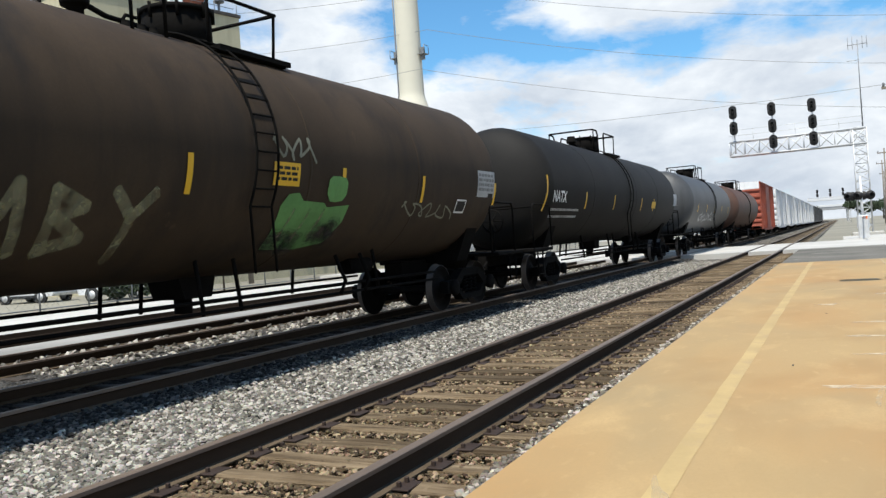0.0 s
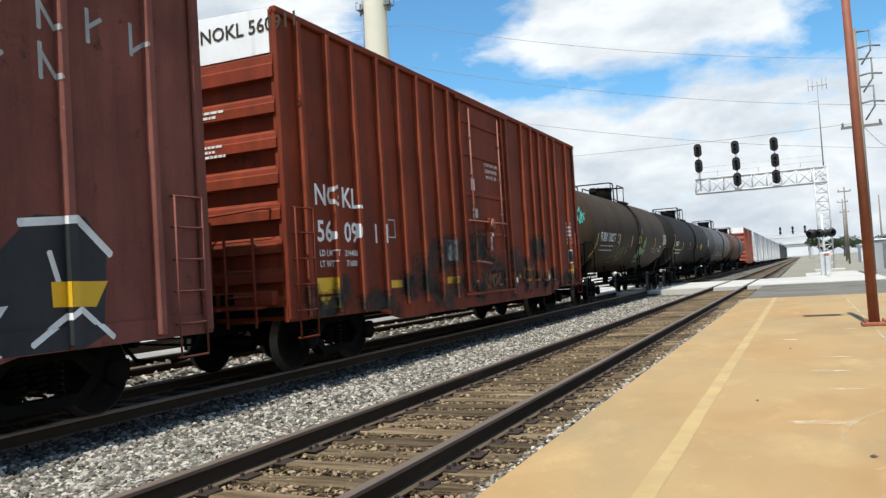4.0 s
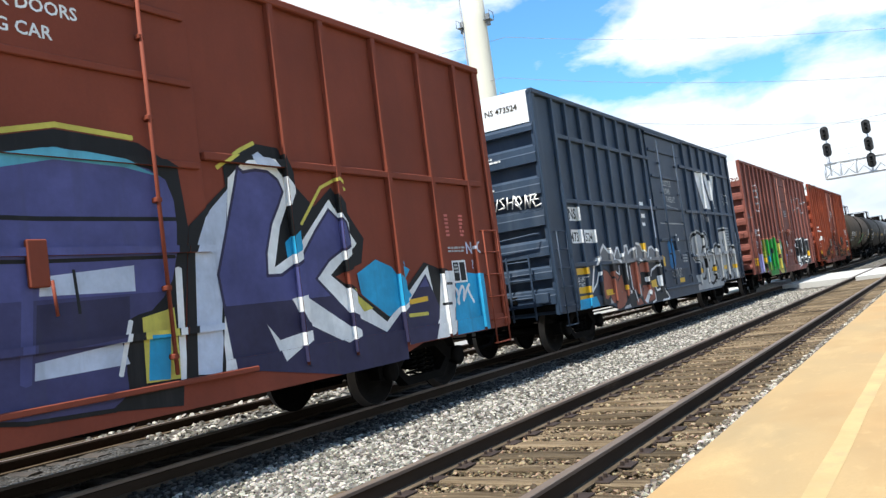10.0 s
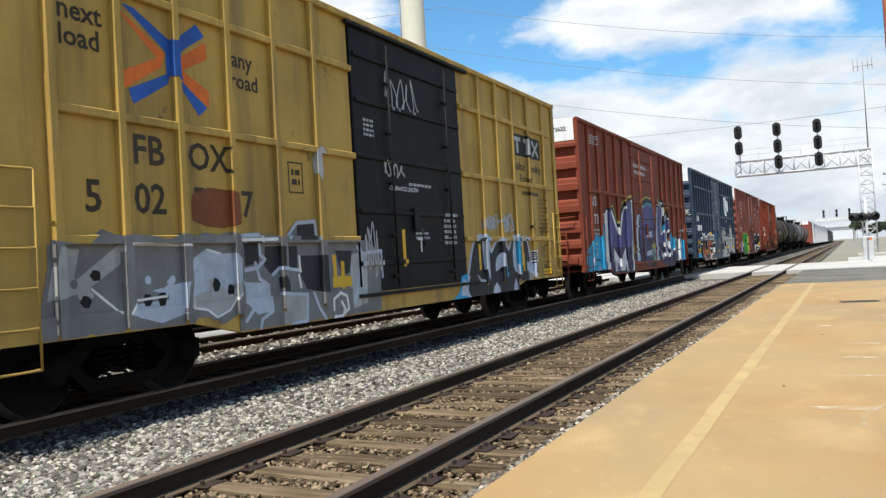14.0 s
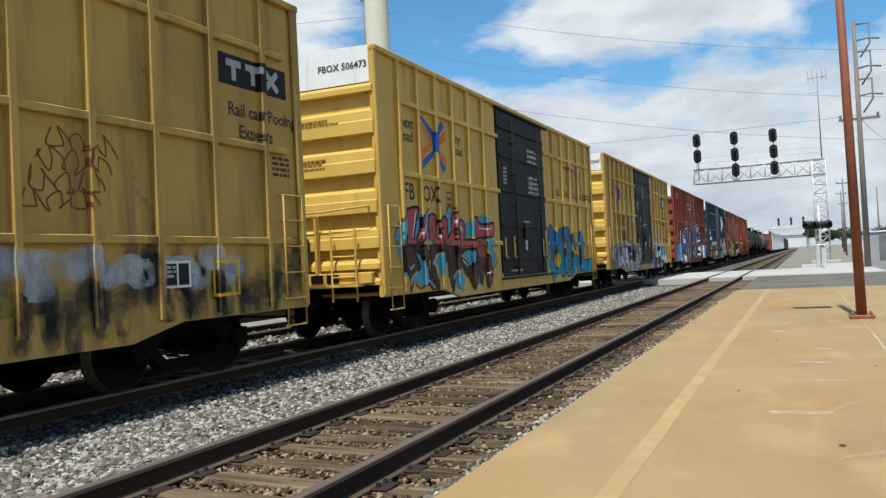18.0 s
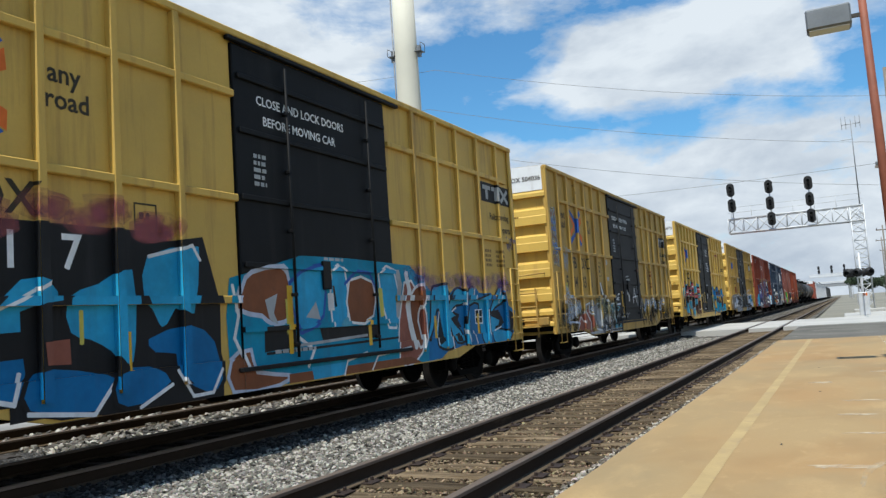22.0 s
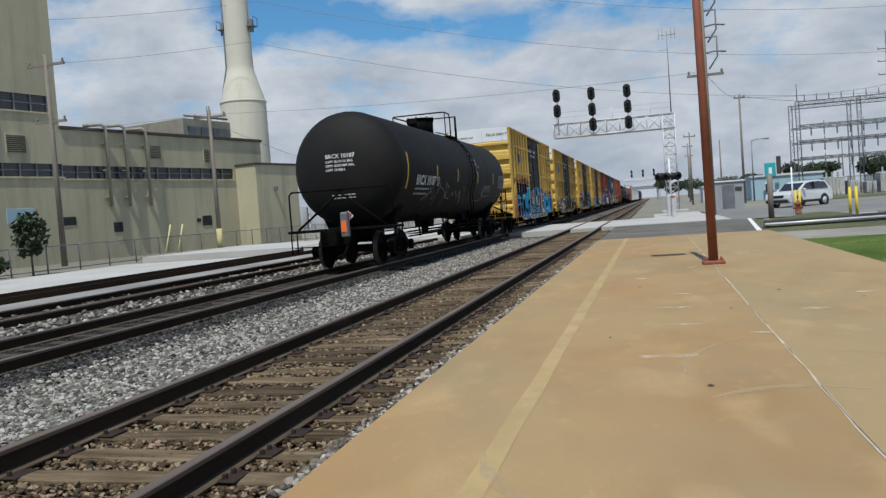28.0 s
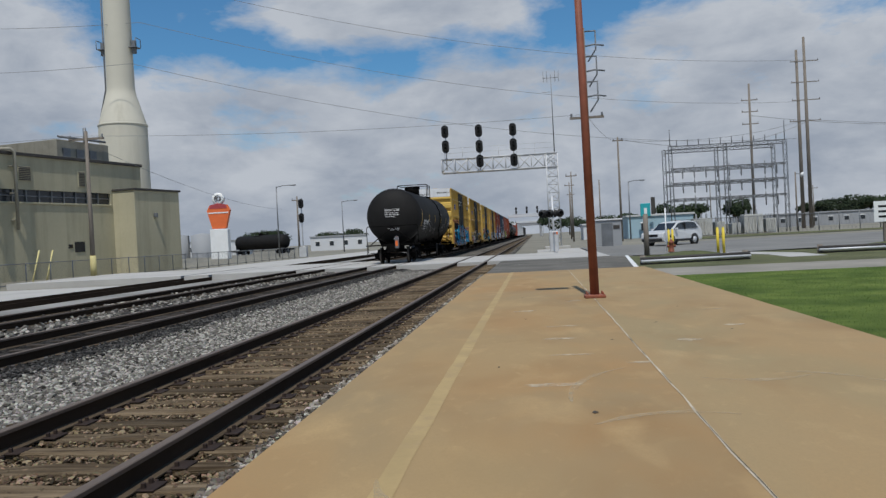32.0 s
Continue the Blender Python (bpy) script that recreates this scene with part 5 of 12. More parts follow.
def thing_door(car, door, door_mat, simple, stiles=False):
    a, c = door
    g = G()
    g.box(1.46, 1.535, a + 0.02, c - 0.02, 0.90, 4.96, 0.012)
    d = part("door", g, M[door_mat], car, "sliding plug door")
    if simple:
        return d
    w = c - a
    for z in DOOR_BARS:
        g = G().box(1.53, 1.575, a + 0.08, c - 0.08, z - 0.035, z + 0.035, 0.008)
        part("door_bar", g, M[door_mat], d)
    for k in (0.2, 0.86) if stiles else (0.27, 0.82):
        g = G().cyl((1.597, a + w * k, 0.95), (1.597, a + w * k, 4.85), 0.02, n=8)
        for z in (1.1, 1.75, 2.6, 3.4, 4.2):
            g.box(1.535, 1.615, a + w * k - 0.035, a + w * k + 0.035, z, z + 0.05, 0.008)
        part("lock_rod", g, M["worn_rod"] if stiles else M[door_mat], d)
    if stiles:
        for q in (a + 0.03, c - 0.13):
            part("door_stile", G().box(1.53, 1.60, q, q + 0.10, 0.92, 4.94, 0.01), M[door_mat], d)
        part("gear_rail", G().cyl((1.61, a + 0.2, 2.42), (1.61, c - 0.2, 2.42), 0.02, n=8), M["worn_rod"], d)
        part("gear_box", G().box(1.54, 1.64, a + w * 0.50, a + w * 0.60, 2.22, 2.52, 0.02), M[door_mat], d)
        part("gear_wheel", G().lathe([(0, 0.10), (0.02, 0.13), (0.04, 0.10), (0.04, 0.0)], (1.64, a + w * 0.55, 2.37), (1, 0, 0), 14), M["worn_rod"], d)
        part("push_bar", G().tube([(1.60, a + 0.5, 1.55), (1.66, a + 0.52, 1.55), (1.66, a + 1.25, 1.5), (1.60, a + 1.27, 1.5)], 0.018, 6), M["worn_rod"], d)
    for z in (0.84, 4.965):
        part("door_track", G().box(1.52, 1.60, a - 0.1, c + 0.4, z, z + 0.055, 0.008), M[door_mat], car)
    g = G()
    g.box(1.55, 1.60, a + w * 0.45, a + w * 0.45 + 0.18, 1.85, 2.25, 0.01)
    g.tube([(1.61, a + w * 0.5, 1.9), (1.64, a + w * 0.5, 1.6)], 0.015, 5)
    part("door_handle", g, M[door_mat], d)
    return d


def tank_head(c0, c1, r, zc, depth=0.78, nr=40):
    """Closed shell with rounded ends between c0 and c1."""
    prof = []
    for i in range(9):
        a = math.pi / 2 * i / 8
        prof.append((depth * (1 - math.cos(a)), r * math.sin(a)))
    prof += [(c1 - c0 - p, q) for p, q in reversed(prof)]
    return G().lathe(prof, (0, c0, zc), (0, 1, 0), nr)


def tankcar(name, label, C, body, half=8.3, r=1.58, zc=2.65, truck_at=7.0, simple=False, open_rail=False, back=0.0, trucks=None, rear=0.9, front=0.9):
    """A tank car; local y = 0 is its middle."""
    car = thing(name, label, "tank car", "cars of the freight train", pose(TRAIN, C, 0))
    CARS.append((car, C))
    b = M[body]
    trucks = trucks or (-truck_at, truck_at)
    part("tank", tank_head(-half - back, half, r, zc), b, car)
    for y in ([-half * 0.5, 0.9, half * 0.5] if not simple else []):
        g = G().lathe([(0, r + 0.001), (0.005, r + 0.006), (0.05, r + 0.006), (0.055, r + 0.001)], (0, y, zc), (0, 1, 0), 40)
        part("weld_band", g, b, car)
    # sill, saddles and end platforms
    e = half + front
    er = half + rear + back
    for a, b in ((-er, trucks[0] + 1.3), (trucks[1] - 1.3, e)):      # stub sills only: the tank carries the load
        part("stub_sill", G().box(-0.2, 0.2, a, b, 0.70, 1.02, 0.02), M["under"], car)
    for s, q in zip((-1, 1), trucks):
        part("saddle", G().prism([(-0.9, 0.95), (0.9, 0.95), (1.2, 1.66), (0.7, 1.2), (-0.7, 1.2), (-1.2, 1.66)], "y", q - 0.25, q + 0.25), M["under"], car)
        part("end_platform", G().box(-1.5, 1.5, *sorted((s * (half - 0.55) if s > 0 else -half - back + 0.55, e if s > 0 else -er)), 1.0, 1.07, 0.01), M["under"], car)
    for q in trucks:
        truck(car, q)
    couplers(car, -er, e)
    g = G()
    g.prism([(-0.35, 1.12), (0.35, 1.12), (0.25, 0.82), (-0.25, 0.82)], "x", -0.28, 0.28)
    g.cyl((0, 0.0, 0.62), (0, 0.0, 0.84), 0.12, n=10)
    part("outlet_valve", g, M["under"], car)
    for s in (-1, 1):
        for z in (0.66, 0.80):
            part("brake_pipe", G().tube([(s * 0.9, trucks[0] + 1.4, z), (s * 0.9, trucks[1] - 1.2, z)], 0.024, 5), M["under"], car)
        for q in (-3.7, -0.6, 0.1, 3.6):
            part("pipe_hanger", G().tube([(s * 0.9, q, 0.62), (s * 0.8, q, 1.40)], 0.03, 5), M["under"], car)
    if not simple:
        for q in (2.2, 2.9):
            part("brake_lever", G().tube([(1.0, q, 1.25), (1.0, q + 0.25, 0.85), (1.0, q + 0.1, 0.66)], 0.03, 5), M["under"], car)
        part("brake_cylinder", G().cyl((0.5, 3.2, 1.05), (0.5, 3.9, 1.05), 0.14, n=12), M["under"], car)
    # dome platform with handrails
    top = zc + r
    md = 0.42 if open_rail else 0.25
    ly = 1.2 if open_rail else -0.3
    g = G().cyl((0, md, top - 0.1), (0, md, top + 0.42), 0.46, n=24)
    g.cyl((0, md, top + 0.42), (0, md, top + 0.48), 0.49, n=24)
    for q in range(8):
        a = 2 * math.pi * q / 8
        g.cyl((0.48 * math.cos(a), md + 0.48 * math.sin(a), top + 0.32), (0.48 * math.cos(a), md + 0.48 * math.sin(a), top + 0.52), 0.025, n=5)
    part("manway", g, M["under"], car)
    vy = -0.75 if open_rail else -1.45
    g = G().lathe([(-0.1, 0.10), (0.16, 0.10), (0.16, 0.16), (0.24, 0.17), (0.24, 0.13), (0.38, 0.13), (0.40, 0.0)], (0.05, vy, top), (0, 0, 1), 14)
    part("relief_valve", g, M["under"], car)
    part("vent_pipe", G().tube([(0.05, vy + 0.12, top + 0.22), (0.05, vy + 0.45, top + 0.14), (0.0, md - 0.42, top + 0.14)], 0.035, 6), M["under"], car)
    for q in (-0.55, -0.3, -0.1) if not open_rail else ():
        part("fitting", G().lathe([(-0.1, 0.09), (0.05, 0.09), (0.08, 0.05), (0.13, 0.05)], (0.16, q - 0.25, top - 0.02), (0, 0, 1), 10), M["under"], car)
    for s in (-1, 1):
        y0, y1 = (1.0, 1.98) if open_rail else (0.0, 1.5)
        part("walkway", G().box(*sorted((s * 0.52, s * 0.94)), y0, y1, top - 0.22, top - 0.15), M["under"], car, "dark grating walkway on the tank")
    part("walkway", G().box(-0.5, 0.5, 1.1, 1.98 if open_rail else 1.5, top - 0.13, top - 0.08), M["under"], car, "dark grating walkway on the tank")
    if open_rail:
        zt = top + 0.62
        X = 0.95
        part("handrail", G().tube([(-X, 0.2, top - 0.2), (-X, 0.2, zt - 0.05), (-X + 0.05, 0.2, zt), (X - 0.05, 0.2, zt), (X, 0.26, zt), (X, 0.92, zt), (X, 1.04, zt - 0.12), (X, 1.05, top - 0.22)], 0.024, 6), M["under"], car)
        part("handrail", G().tube([(X, 0.3, top - 0.25), (X, 0.3, zt)], 0.02, 6), M["under"], car)
        part("handrail", G().tube([(-X, 0.2, zt - 0.02), (-X, 1.98, zt), (X, 1.98, zt), (X, 1.98, top - 0.3)], 0.024, 6), M["under"], car)
        part("handrail", G().tube([(X, 1.98, zt - 0.03), (X, 1.82, zt - 0.06), (X, 1.80, top - 0.3)], 0.02, 6), M["under"], car)
    else:
        # a rail round the valves, open at the ladder, and a second one round the walkway
        zt, X = top + 0.55, 0.76
        part("handrail", G().tube([(-X, -0.75, top - 0.2), (-X, -0.75, zt - 0.12), (-X, -0.88, zt), (-X, -1.28, zt), (-X + 0.1, -1.38, zt), (X - 0.1, -1.38, zt), (X, -1.28, zt), (X, -0.88, zt), (X, -0.75, zt - 0.12), (X, -0.75, top - 0.2)], 0.026, 6), M["under"], car)
        for s in (-1, 1):
            part("handrail_post", G().tube([(s * X, -1.28, zt), (s * X, -1.28, top - 0.2)], 0.022, 6), M["under"], car)
            part("handrail_post", G().tube([(s * X, 1.40, zt), (s * X, 1.32, top - 0.2)], 0.022, 6), M["under"], car)
        part("handrail", G().tube([(-X, 0.0, top - 0.2), (-X, 0.0, zt - 0.1), (-X, 0.08, zt), (-X, 1.42, zt), (X, 1.42, zt), (X, 0.08, zt), (X, 0.0, zt - 0.1), (X, 0.0, top - 0.2)], 0.026, 6), M["under"], car)
    # ladder over the curve of the tank
    g = G()
    arc = [(math.cos(a) * (r + 0.07), zc + math.sin(a) * (r + 0.07)) for a in [radians(q) for q in range(78, -28, -8)]]
    for y in (ly, ly + 0.42):
        g.tube([(x, y, z) for x, z in arc] + [(1.5, y, 1.1)], 0.018, 5)
    for x, z in arc[::1]:
        g.tube([(x, ly, z), (x, ly + 0.42, z)], 0.013, 5)
    part("ladder", g, M["under"], car)
    if not simple:
        for s in (-1, 1):
            h2 = half + (back if s < 0 else 0.0)
            if open_rail and s < 0:      # the tail end: one bent rail and two braces close to the head
                y = -h2 - 0.14
                part("end_railing", G().tube([(-1.45, y, 1.05), (-1.45, y, 2.02), (-1.37, y, 2.10), (1.37, y, 2.10), (1.45, y, 2.02), (1.45, y, 1.05)], 0.024, 6), M["under"], car)
                for q in (-1, 1):
                    part("head_brace", G().tube([(-0.08 * q, y + 0.02, 2.08), (1.25 * q, y, 1.08)], 0.03, 6), M["under"], car)
                    part("sill_step", G().tube([(1.46 * q, y - 0.02, 1.02), (1.46 * q, y - 0.02, 0.45), (1.46 * q, y + 0.34, 0.45), (1.46 * q, y + 0.34, 1.02)], 0.018, 5), M["under"], car)
                continue
            o = 0.40 if open_rail else 0.62
            for x in (-1.42, 1.42):
                pts_ = [(x, s * (h2 - 0.7), 1.05), (x, s * (h2 - 0.7), 2.02), (x, s * (h2 - 0.62), 2.12), (x, s * (h2 + o - 0.07), 2.12), (x, s * (h2 + o), 2.02), (x, s * (h2 + o), 1.05)]
                part("end_railing", G().tube(pts_, 0.022, 6), M["under"], car)
            part("end_railing", G().tube([(-1.42, s * (h2 + o), 2.06), (1.42, s * (h2 + o), 2.06)], 0.022, 6), M["under"], car)
            if open_rail:
                part("head_brace", G().tube([(-0.25, s * (h2 + 0.02), 2.0), (1.35, s * (h2 + 0.62), 1.05)], 0.03, 6), M["under"], car)
                part("head_brace", G().tube([(0.25, s * (h2 + 0.02), 2.0), (-1.35, s * (h2 + 0.62), 1.05)], 0.03, 6), M["under"], car)
            for x in (-1.46, 1.46):
                part("sill_step", G().tube([(x, s * (h2 + 0.5), 1.02), (x, s * (h2 + 0.5), 0.45), (x, s * (h2 + 0.15), 0.45), (x, s * (h2 + 0.15), 1.02)], 0.018, 5), M["under"], car)
        bw_y, bw_x, bw_z = (half + 0.1, 1.22, 1.80) if open_rail else (half + 0.55, 0.95, 1.75)
        g = G()
        g.lathe([(0, 0.24), (0.015, 0.27), (0.03, 0.24), (0.015, 0.23), (0, 0.24)], (bw_x, bw_y, bw_z), (0, 1, 0), 18)
        for k in range(3):
            a = math.pi * k / 3
            g.tube([(bw_x - 0.25 * math.cos(a), bw_y + 0.01, bw_z - 0.25 * math.sin(a)), (bw_x + 0.25 * math.cos(a), bw_y + 0.01, bw_z + 0.25 * math.sin(a))], 0.014, 5)
        g.cyl((bw_x, bw_y, bw_z), (bw_x, bw_y, 1.07), 0.03, n=6)
        part("brake_wheel", g, M["under"], car)
    return car


class TankSide(Coats):
    """Paint on the curved tank: u along the car, z height, bent onto the shell."""

    def __init__(self, car, r=1.58, zc=2.65):
        self.car, self.r, self.zc = car, r, zc
        self.start()

    def lay(self, pts_, col, lv):
        g, mi = self.into(col)
        R = self.r + 0.008 + 0.0004 * lv
        lo, hi = min(p[1] for p in pts_), max(p[1] for p in pts_)
        k = max(1, int((hi - lo) / 0.08))
        for i in range(k):
            q = clip(clip(pts_, 1, lo + (hi - lo) * i / k, False), 1, lo + (hi - lo) * (i + 1) / k, True)
            if len(q) > 2:
                g.add([(math.sqrt(max(R * R - (z - self.zc) ** 2, 0.02)), u, z) for u, z in q], [tuple(range(len(q)))], mi)

    def done(self, name="painted_markings", label=""):
        self.finish(self.car, name, label)

# ---------- the cars, from the last one forward ----------
GRID = [0.9, 1.7, 2.52, 3.36, 4.24, 5.14, 10.85, 11.75, 12.65, 13.65, 14.7]
FINE = [0.85 + 0.78 * i for i in range(8)]
T_LAST = tankcar("tank_car", "plain black tank car at the tail of the freight train", -2.6, "tank_black", half=8.72, open_rail=True, trucks=(-6.4, 7.1), back=-0.87, rear=0.28, front=0.5)
Y4, S4 = boxcar("boxcar", "yellow boxcar with black door and blue graffiti", 7.9, "yellow", GRID, [4.29, 2.97, 1.72], (6.1, 9.9), 5, "black_door")
Y3, S3 = boxcar("boxcar", "grimy yellow boxcar with black door and grey paint patches", 25.95, "yellow_dirty", GRID, [4.29, 2.97, 1.72], (6.1, 9.9), 5, "black_door")
Y2, S2 = boxcar("boxcar", "yellow boxcar with black door, pink and blue graffiti", 43.85, "yellow", GRID, [4.29, 2.97, 1.72], (6.1, 9.9), 5, "black_door")
Y1, S1 = boxcar("boxcar", "yellow boxcar with black door and dark grey graffiti", 61.55, "yellow_dirty", GRID, [4.29, 2.97, 1.72], (6.1, 9.9), 5, "black_door")
RB, SR = boxcar("boxcar", "red-brown boxcar with big violet graffiti letters", 79.2, "brown_red", [0.98, 1.94, 2.94, 4.02, 5.06, 11.1, 12.0, 13.1, 14.2, 15.25], [3.12], (6.2, 9.85), 7, L=16.05)
NB, SB = boxcar("boxcar", "navy blue boxcar with silver and red graffiti", 97.3, "navy", [0.9, 1.55, 2.3, 3.05, 3.8, 4.55, 5.35, 6.3, 10.1, 11.0, 11.9, 12.8, 13.7, 14.75], [4.29, 2.97, 1.68], (6.7, 9.5), 7, L=15.8)
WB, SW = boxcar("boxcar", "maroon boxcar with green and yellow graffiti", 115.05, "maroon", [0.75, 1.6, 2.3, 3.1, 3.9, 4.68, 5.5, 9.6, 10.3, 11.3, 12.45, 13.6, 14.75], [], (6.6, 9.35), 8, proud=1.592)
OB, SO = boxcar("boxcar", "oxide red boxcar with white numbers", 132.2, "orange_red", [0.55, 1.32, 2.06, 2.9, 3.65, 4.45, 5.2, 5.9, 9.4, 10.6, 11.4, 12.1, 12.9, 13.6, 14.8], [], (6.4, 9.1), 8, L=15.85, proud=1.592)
T_FURX = tankcar("tank_car", "soot-brown tank car with faded green graffiti", 158.3, "tank_brown", half=8.1, back=0.4, trucks=(-7.2, 7.0))
T_NATX = tankcar("tank_car", "blue-black tank car with yellow reflectors", 177.9, "tank_black", half=9.0, truck_at=7.4)
T_GREY = tankcar("tank_car", "grey tank car far up the train", 198.6, "tank_grey", half=8.0, simple=True)
T_RUST = tankcar("tank_car", "rusty brown tank car", 218.4, "tank_rust", half=8.0, simple=True)
u = 229.5
boxcar("boxcar", "faded red boxcar far up the train", u, "far_red", GRID, [], (6.1, 9.9), 7, simple=True)
for _i in range(7):
    u += 20.2
    boxcar("boxcar", "white boxcar far up the train", u, "white_car", GRID[::2], [], (6.1, 9.9), 5, band=False, simple=True, L=18.0)
for _i in range(6):
    u += 20.5
    boxcar("boxcar", "dark boxcar at the far head of the train", u, "tank_grey", GRID[::3], [], None, 5, band=False, simple=True, L=18.0)

# ---------- lettering and graffiti on the cars ----------
def blob(r, u, z, w, h, n=11, jag=0.22):
    """An uneven block-letter outline round (u, z)."""
    out = []
    for i in range(n):
        a = 2 * math.pi * i / n + r.uniform(-0.12, 0.12)
        k = max(abs(math.cos(a)), abs(math.sin(a))) ** -0.75
        out.append((u + w / 2 * math.cos(a) * k * r.uniform(1 - jag, 1.05), z + h / 2 * math.sin(a) * k * r.uniform(1 - jag, 1.05)))
    return out


def wild(p, u0, u1, z0, z1, n, fills, edge, inner, seed, shine="white", w=0.05, under=None):
    """Interlocking sprayed letters: filled shapes, dark counters, thick edges and highlights."""
    r = random.Random(seed)
    p.open_part("graffiti")
    if under:
        k = 13
        top = [(u0 + (u1 - u0) * i / k, z1 + r.uniform(-0.12, 0.10)) for i in range(k + 1)]
        bot = [(u0 + (u1 - u0) * i / k, z0 + r.uniform(-0.05, 0.12)) for i in range(k + 1)]
        p.poly(top + bot[::-1], under)
    cw = (u1 - u0) / n
    for i in range(n):
        p.open_part("graffiti_letter")
        c = u0 + cw * (i + 0.5)
        h = (z1 - z0) * r.uniform(0.85, 1.02)
        zc = (z0 + z1) / 2 + r.uniform(-0.04, 0.04)
        f = fills[0] if len(fills) == 2 else fills[i % len(fills)]
        kind = r.randrange(4)
        hw = cw * 0.56
        if kind == 0:      # an upright with two arms
            s = [(c - hw, zc - h / 2), (c - hw * 0.9, zc + h / 2), (c - hw * 0.2, zc + h * 0.46), (c - hw * 0.25, zc + h * 0.12), (c + hw * 0.7, zc + h / 2), (c + hw, zc + h * 0.3), (c + hw * 0.1, zc), (c + hw, zc - h * 0.38), (c + hw * 0.5, zc - h / 2), (c - hw * 0.25, zc - h * 0.12), (c - hw * 0.3, zc - h / 2)]
        elif kind == 1:    # an arch
            s = [(c - hw, zc - h / 2), (c - hw * 0.9, zc + h * 0.2), (c - hw * 0.4, zc + h / 2), (c + hw * 0.4, zc + h / 2), (c + hw, zc + h * 0.15), (c + hw, zc - h / 2), (c + hw * 0.4, zc - h * 0.48), (c + hw * 0.35, zc - h * 0.05), (c - hw * 0.3, zc - h * 0.05), (c - hw * 0.35, zc - h / 2)]
        elif kind == 2:    # a zigzag
            s = [(c - hw, zc + h / 2), (c + hw, zc + h * 0.46), (c + hw * 0.8, zc + h * 0.22), (c - hw * 0.1, zc + h * 0.16), (c + hw, zc + h * 0.05), (c + hw, zc - h * 0.42), (c, zc - h / 2), (c - hw, zc - h * 0.38), (c - hw * 0.8, zc - h * 0.2), (c + hw * 0.2, zc - h * 0.18), (c - hw, zc - h * 0.02)]
        else:
            s = blob(r, c, zc, hw * 2, h, 12)
        s = [(a + r.uniform(-0.03, 0.03) + (b - zc) * 0.12, b + r.uniform(-0.03, 0.03)) for a, b in s]
        p.poly([(a + 0.06, b - 0.05) for a, b in s], edge)
        p.poly(s, f)
        if len(fills) > 1:
            g2 = fills[1] if len(fills) == 2 else fills[(i + 1) % len(fills)]
            cut = zc + r.uniform(-0.12, 0.02) * h
            q = clip([(a, b - (a - c) * 0.15) for a, b in s], 1, cut, True)
            if len(q) > 2:
                p.poly([(a, b + (a - c) * 0.15) for a, b in q], g2)
            for _ in range(5):
                p.poly(blob(r, c + r.uniform(-0.4, 0.4) * hw, cut + r.uniform(-0.05, 0.12) * h, 0.10, 0.10, 7), r.choice((g2, f)))
        p.line(s, w, edge, True)
        for _ in range(2):
            p.poly(blob(r, c + r.uniform(-0.25, 0.25) * cw, zc + r.uniform(-0.25, 0.25) * h, cw * 0.16, h * r.uniform(0.08, 0.2), 6), inner)
        for q in range(len(s)):
            (a, b), (a2, b2) = s[q - 1], s[q]
            if (a2 - a) > 0.05 and b2 < zc or (q % 3 == 1 and r.random() < 0.7):
                p.line([(a + (c - a) * 0.12, b + (zc - b) * 0.08), (a2 + (c - a2) * 0.12, b2 + (zc - b2) * 0.08)], w * 0.55, shine)
    p.key = "graffiti"
    return p


def curve(pts_, k=3):
    """A closed smooth outline through the points."""
    out, n = [], len(pts_)
    for i in range(n):
        a, b, c, d = pts_[i - 1], pts_[i], pts_[(i + 1) % n], pts_[(i + 2) % n]
        for m in range(k):
            t = m / k
            out.append(tuple(0.5 * (2 * b[j] + (c[j] - a[j]) * t + (2 * a[j] - 5 * b[j] + 4 * c[j] - d[j]) * t * t + (3 * b[j] - a[j] - 3 * c[j] + d[j]) * t ** 3) for j in (0, 1)))
    return out


def letter(p, s, top, low, edge, w, seed, halo=None, shine="white", hw=0.14):
    """One sprayed letter: halo, two-tone fill, edge and highlights along its lower right."""
    r = random.Random(seed)
    p.open_part("graffiti_letter")
    if halo:
        p.line(s, w + hw, halo, True)
    p.poly(s, top)
    us, zs = [q[0] for q in s], [q[1] for q in s]
    c, zc, h = (min(us) + max(us)) / 2, (min(zs) + max(zs)) / 2, max(zs) - min(zs)
    if low != top:
        cut = zc + r.uniform(-0.15, 0.02) * h
        q = clip([(a, b - 0.07 * math.sin(a * 9)) for a, b in s], 1, cut, True)
        if len(q) > 2:
            p.poly([(a, b + 0.07 * math.sin(a * 9)) for a, b in q], low)
    p.line(s, w, edge, True)
    k = len(s)
    run = []
    for i in range(k):
        (a, b), (a2, b2) = s[i - 1], s[i]
        if b < zc + 0.1 * h and r.random() < 0.5:
            p.line([(a + (c - a) * 0.10, b + (zc - b) * 0.08), (a2 + (c - a2) * 0.10, b2 + (zc - b2) * 0.08)], w * 0.5, shine)
    p.key = "graffiti"


def glyph(p, s, top, low, cut, edge, w):
    """One sprayed shape: a smooth fill, another tone below a height, and an edge line."""
    s = curve(s, 2)
    p.open_part("graffiti_letter").poly(s, top)
    q = clip(s, 1, cut, True) if low != top else []
    if len(q) > 2:
        p.poly(q, low)
    p.line(s, w, edge, True)
    p.key = "graffiti"


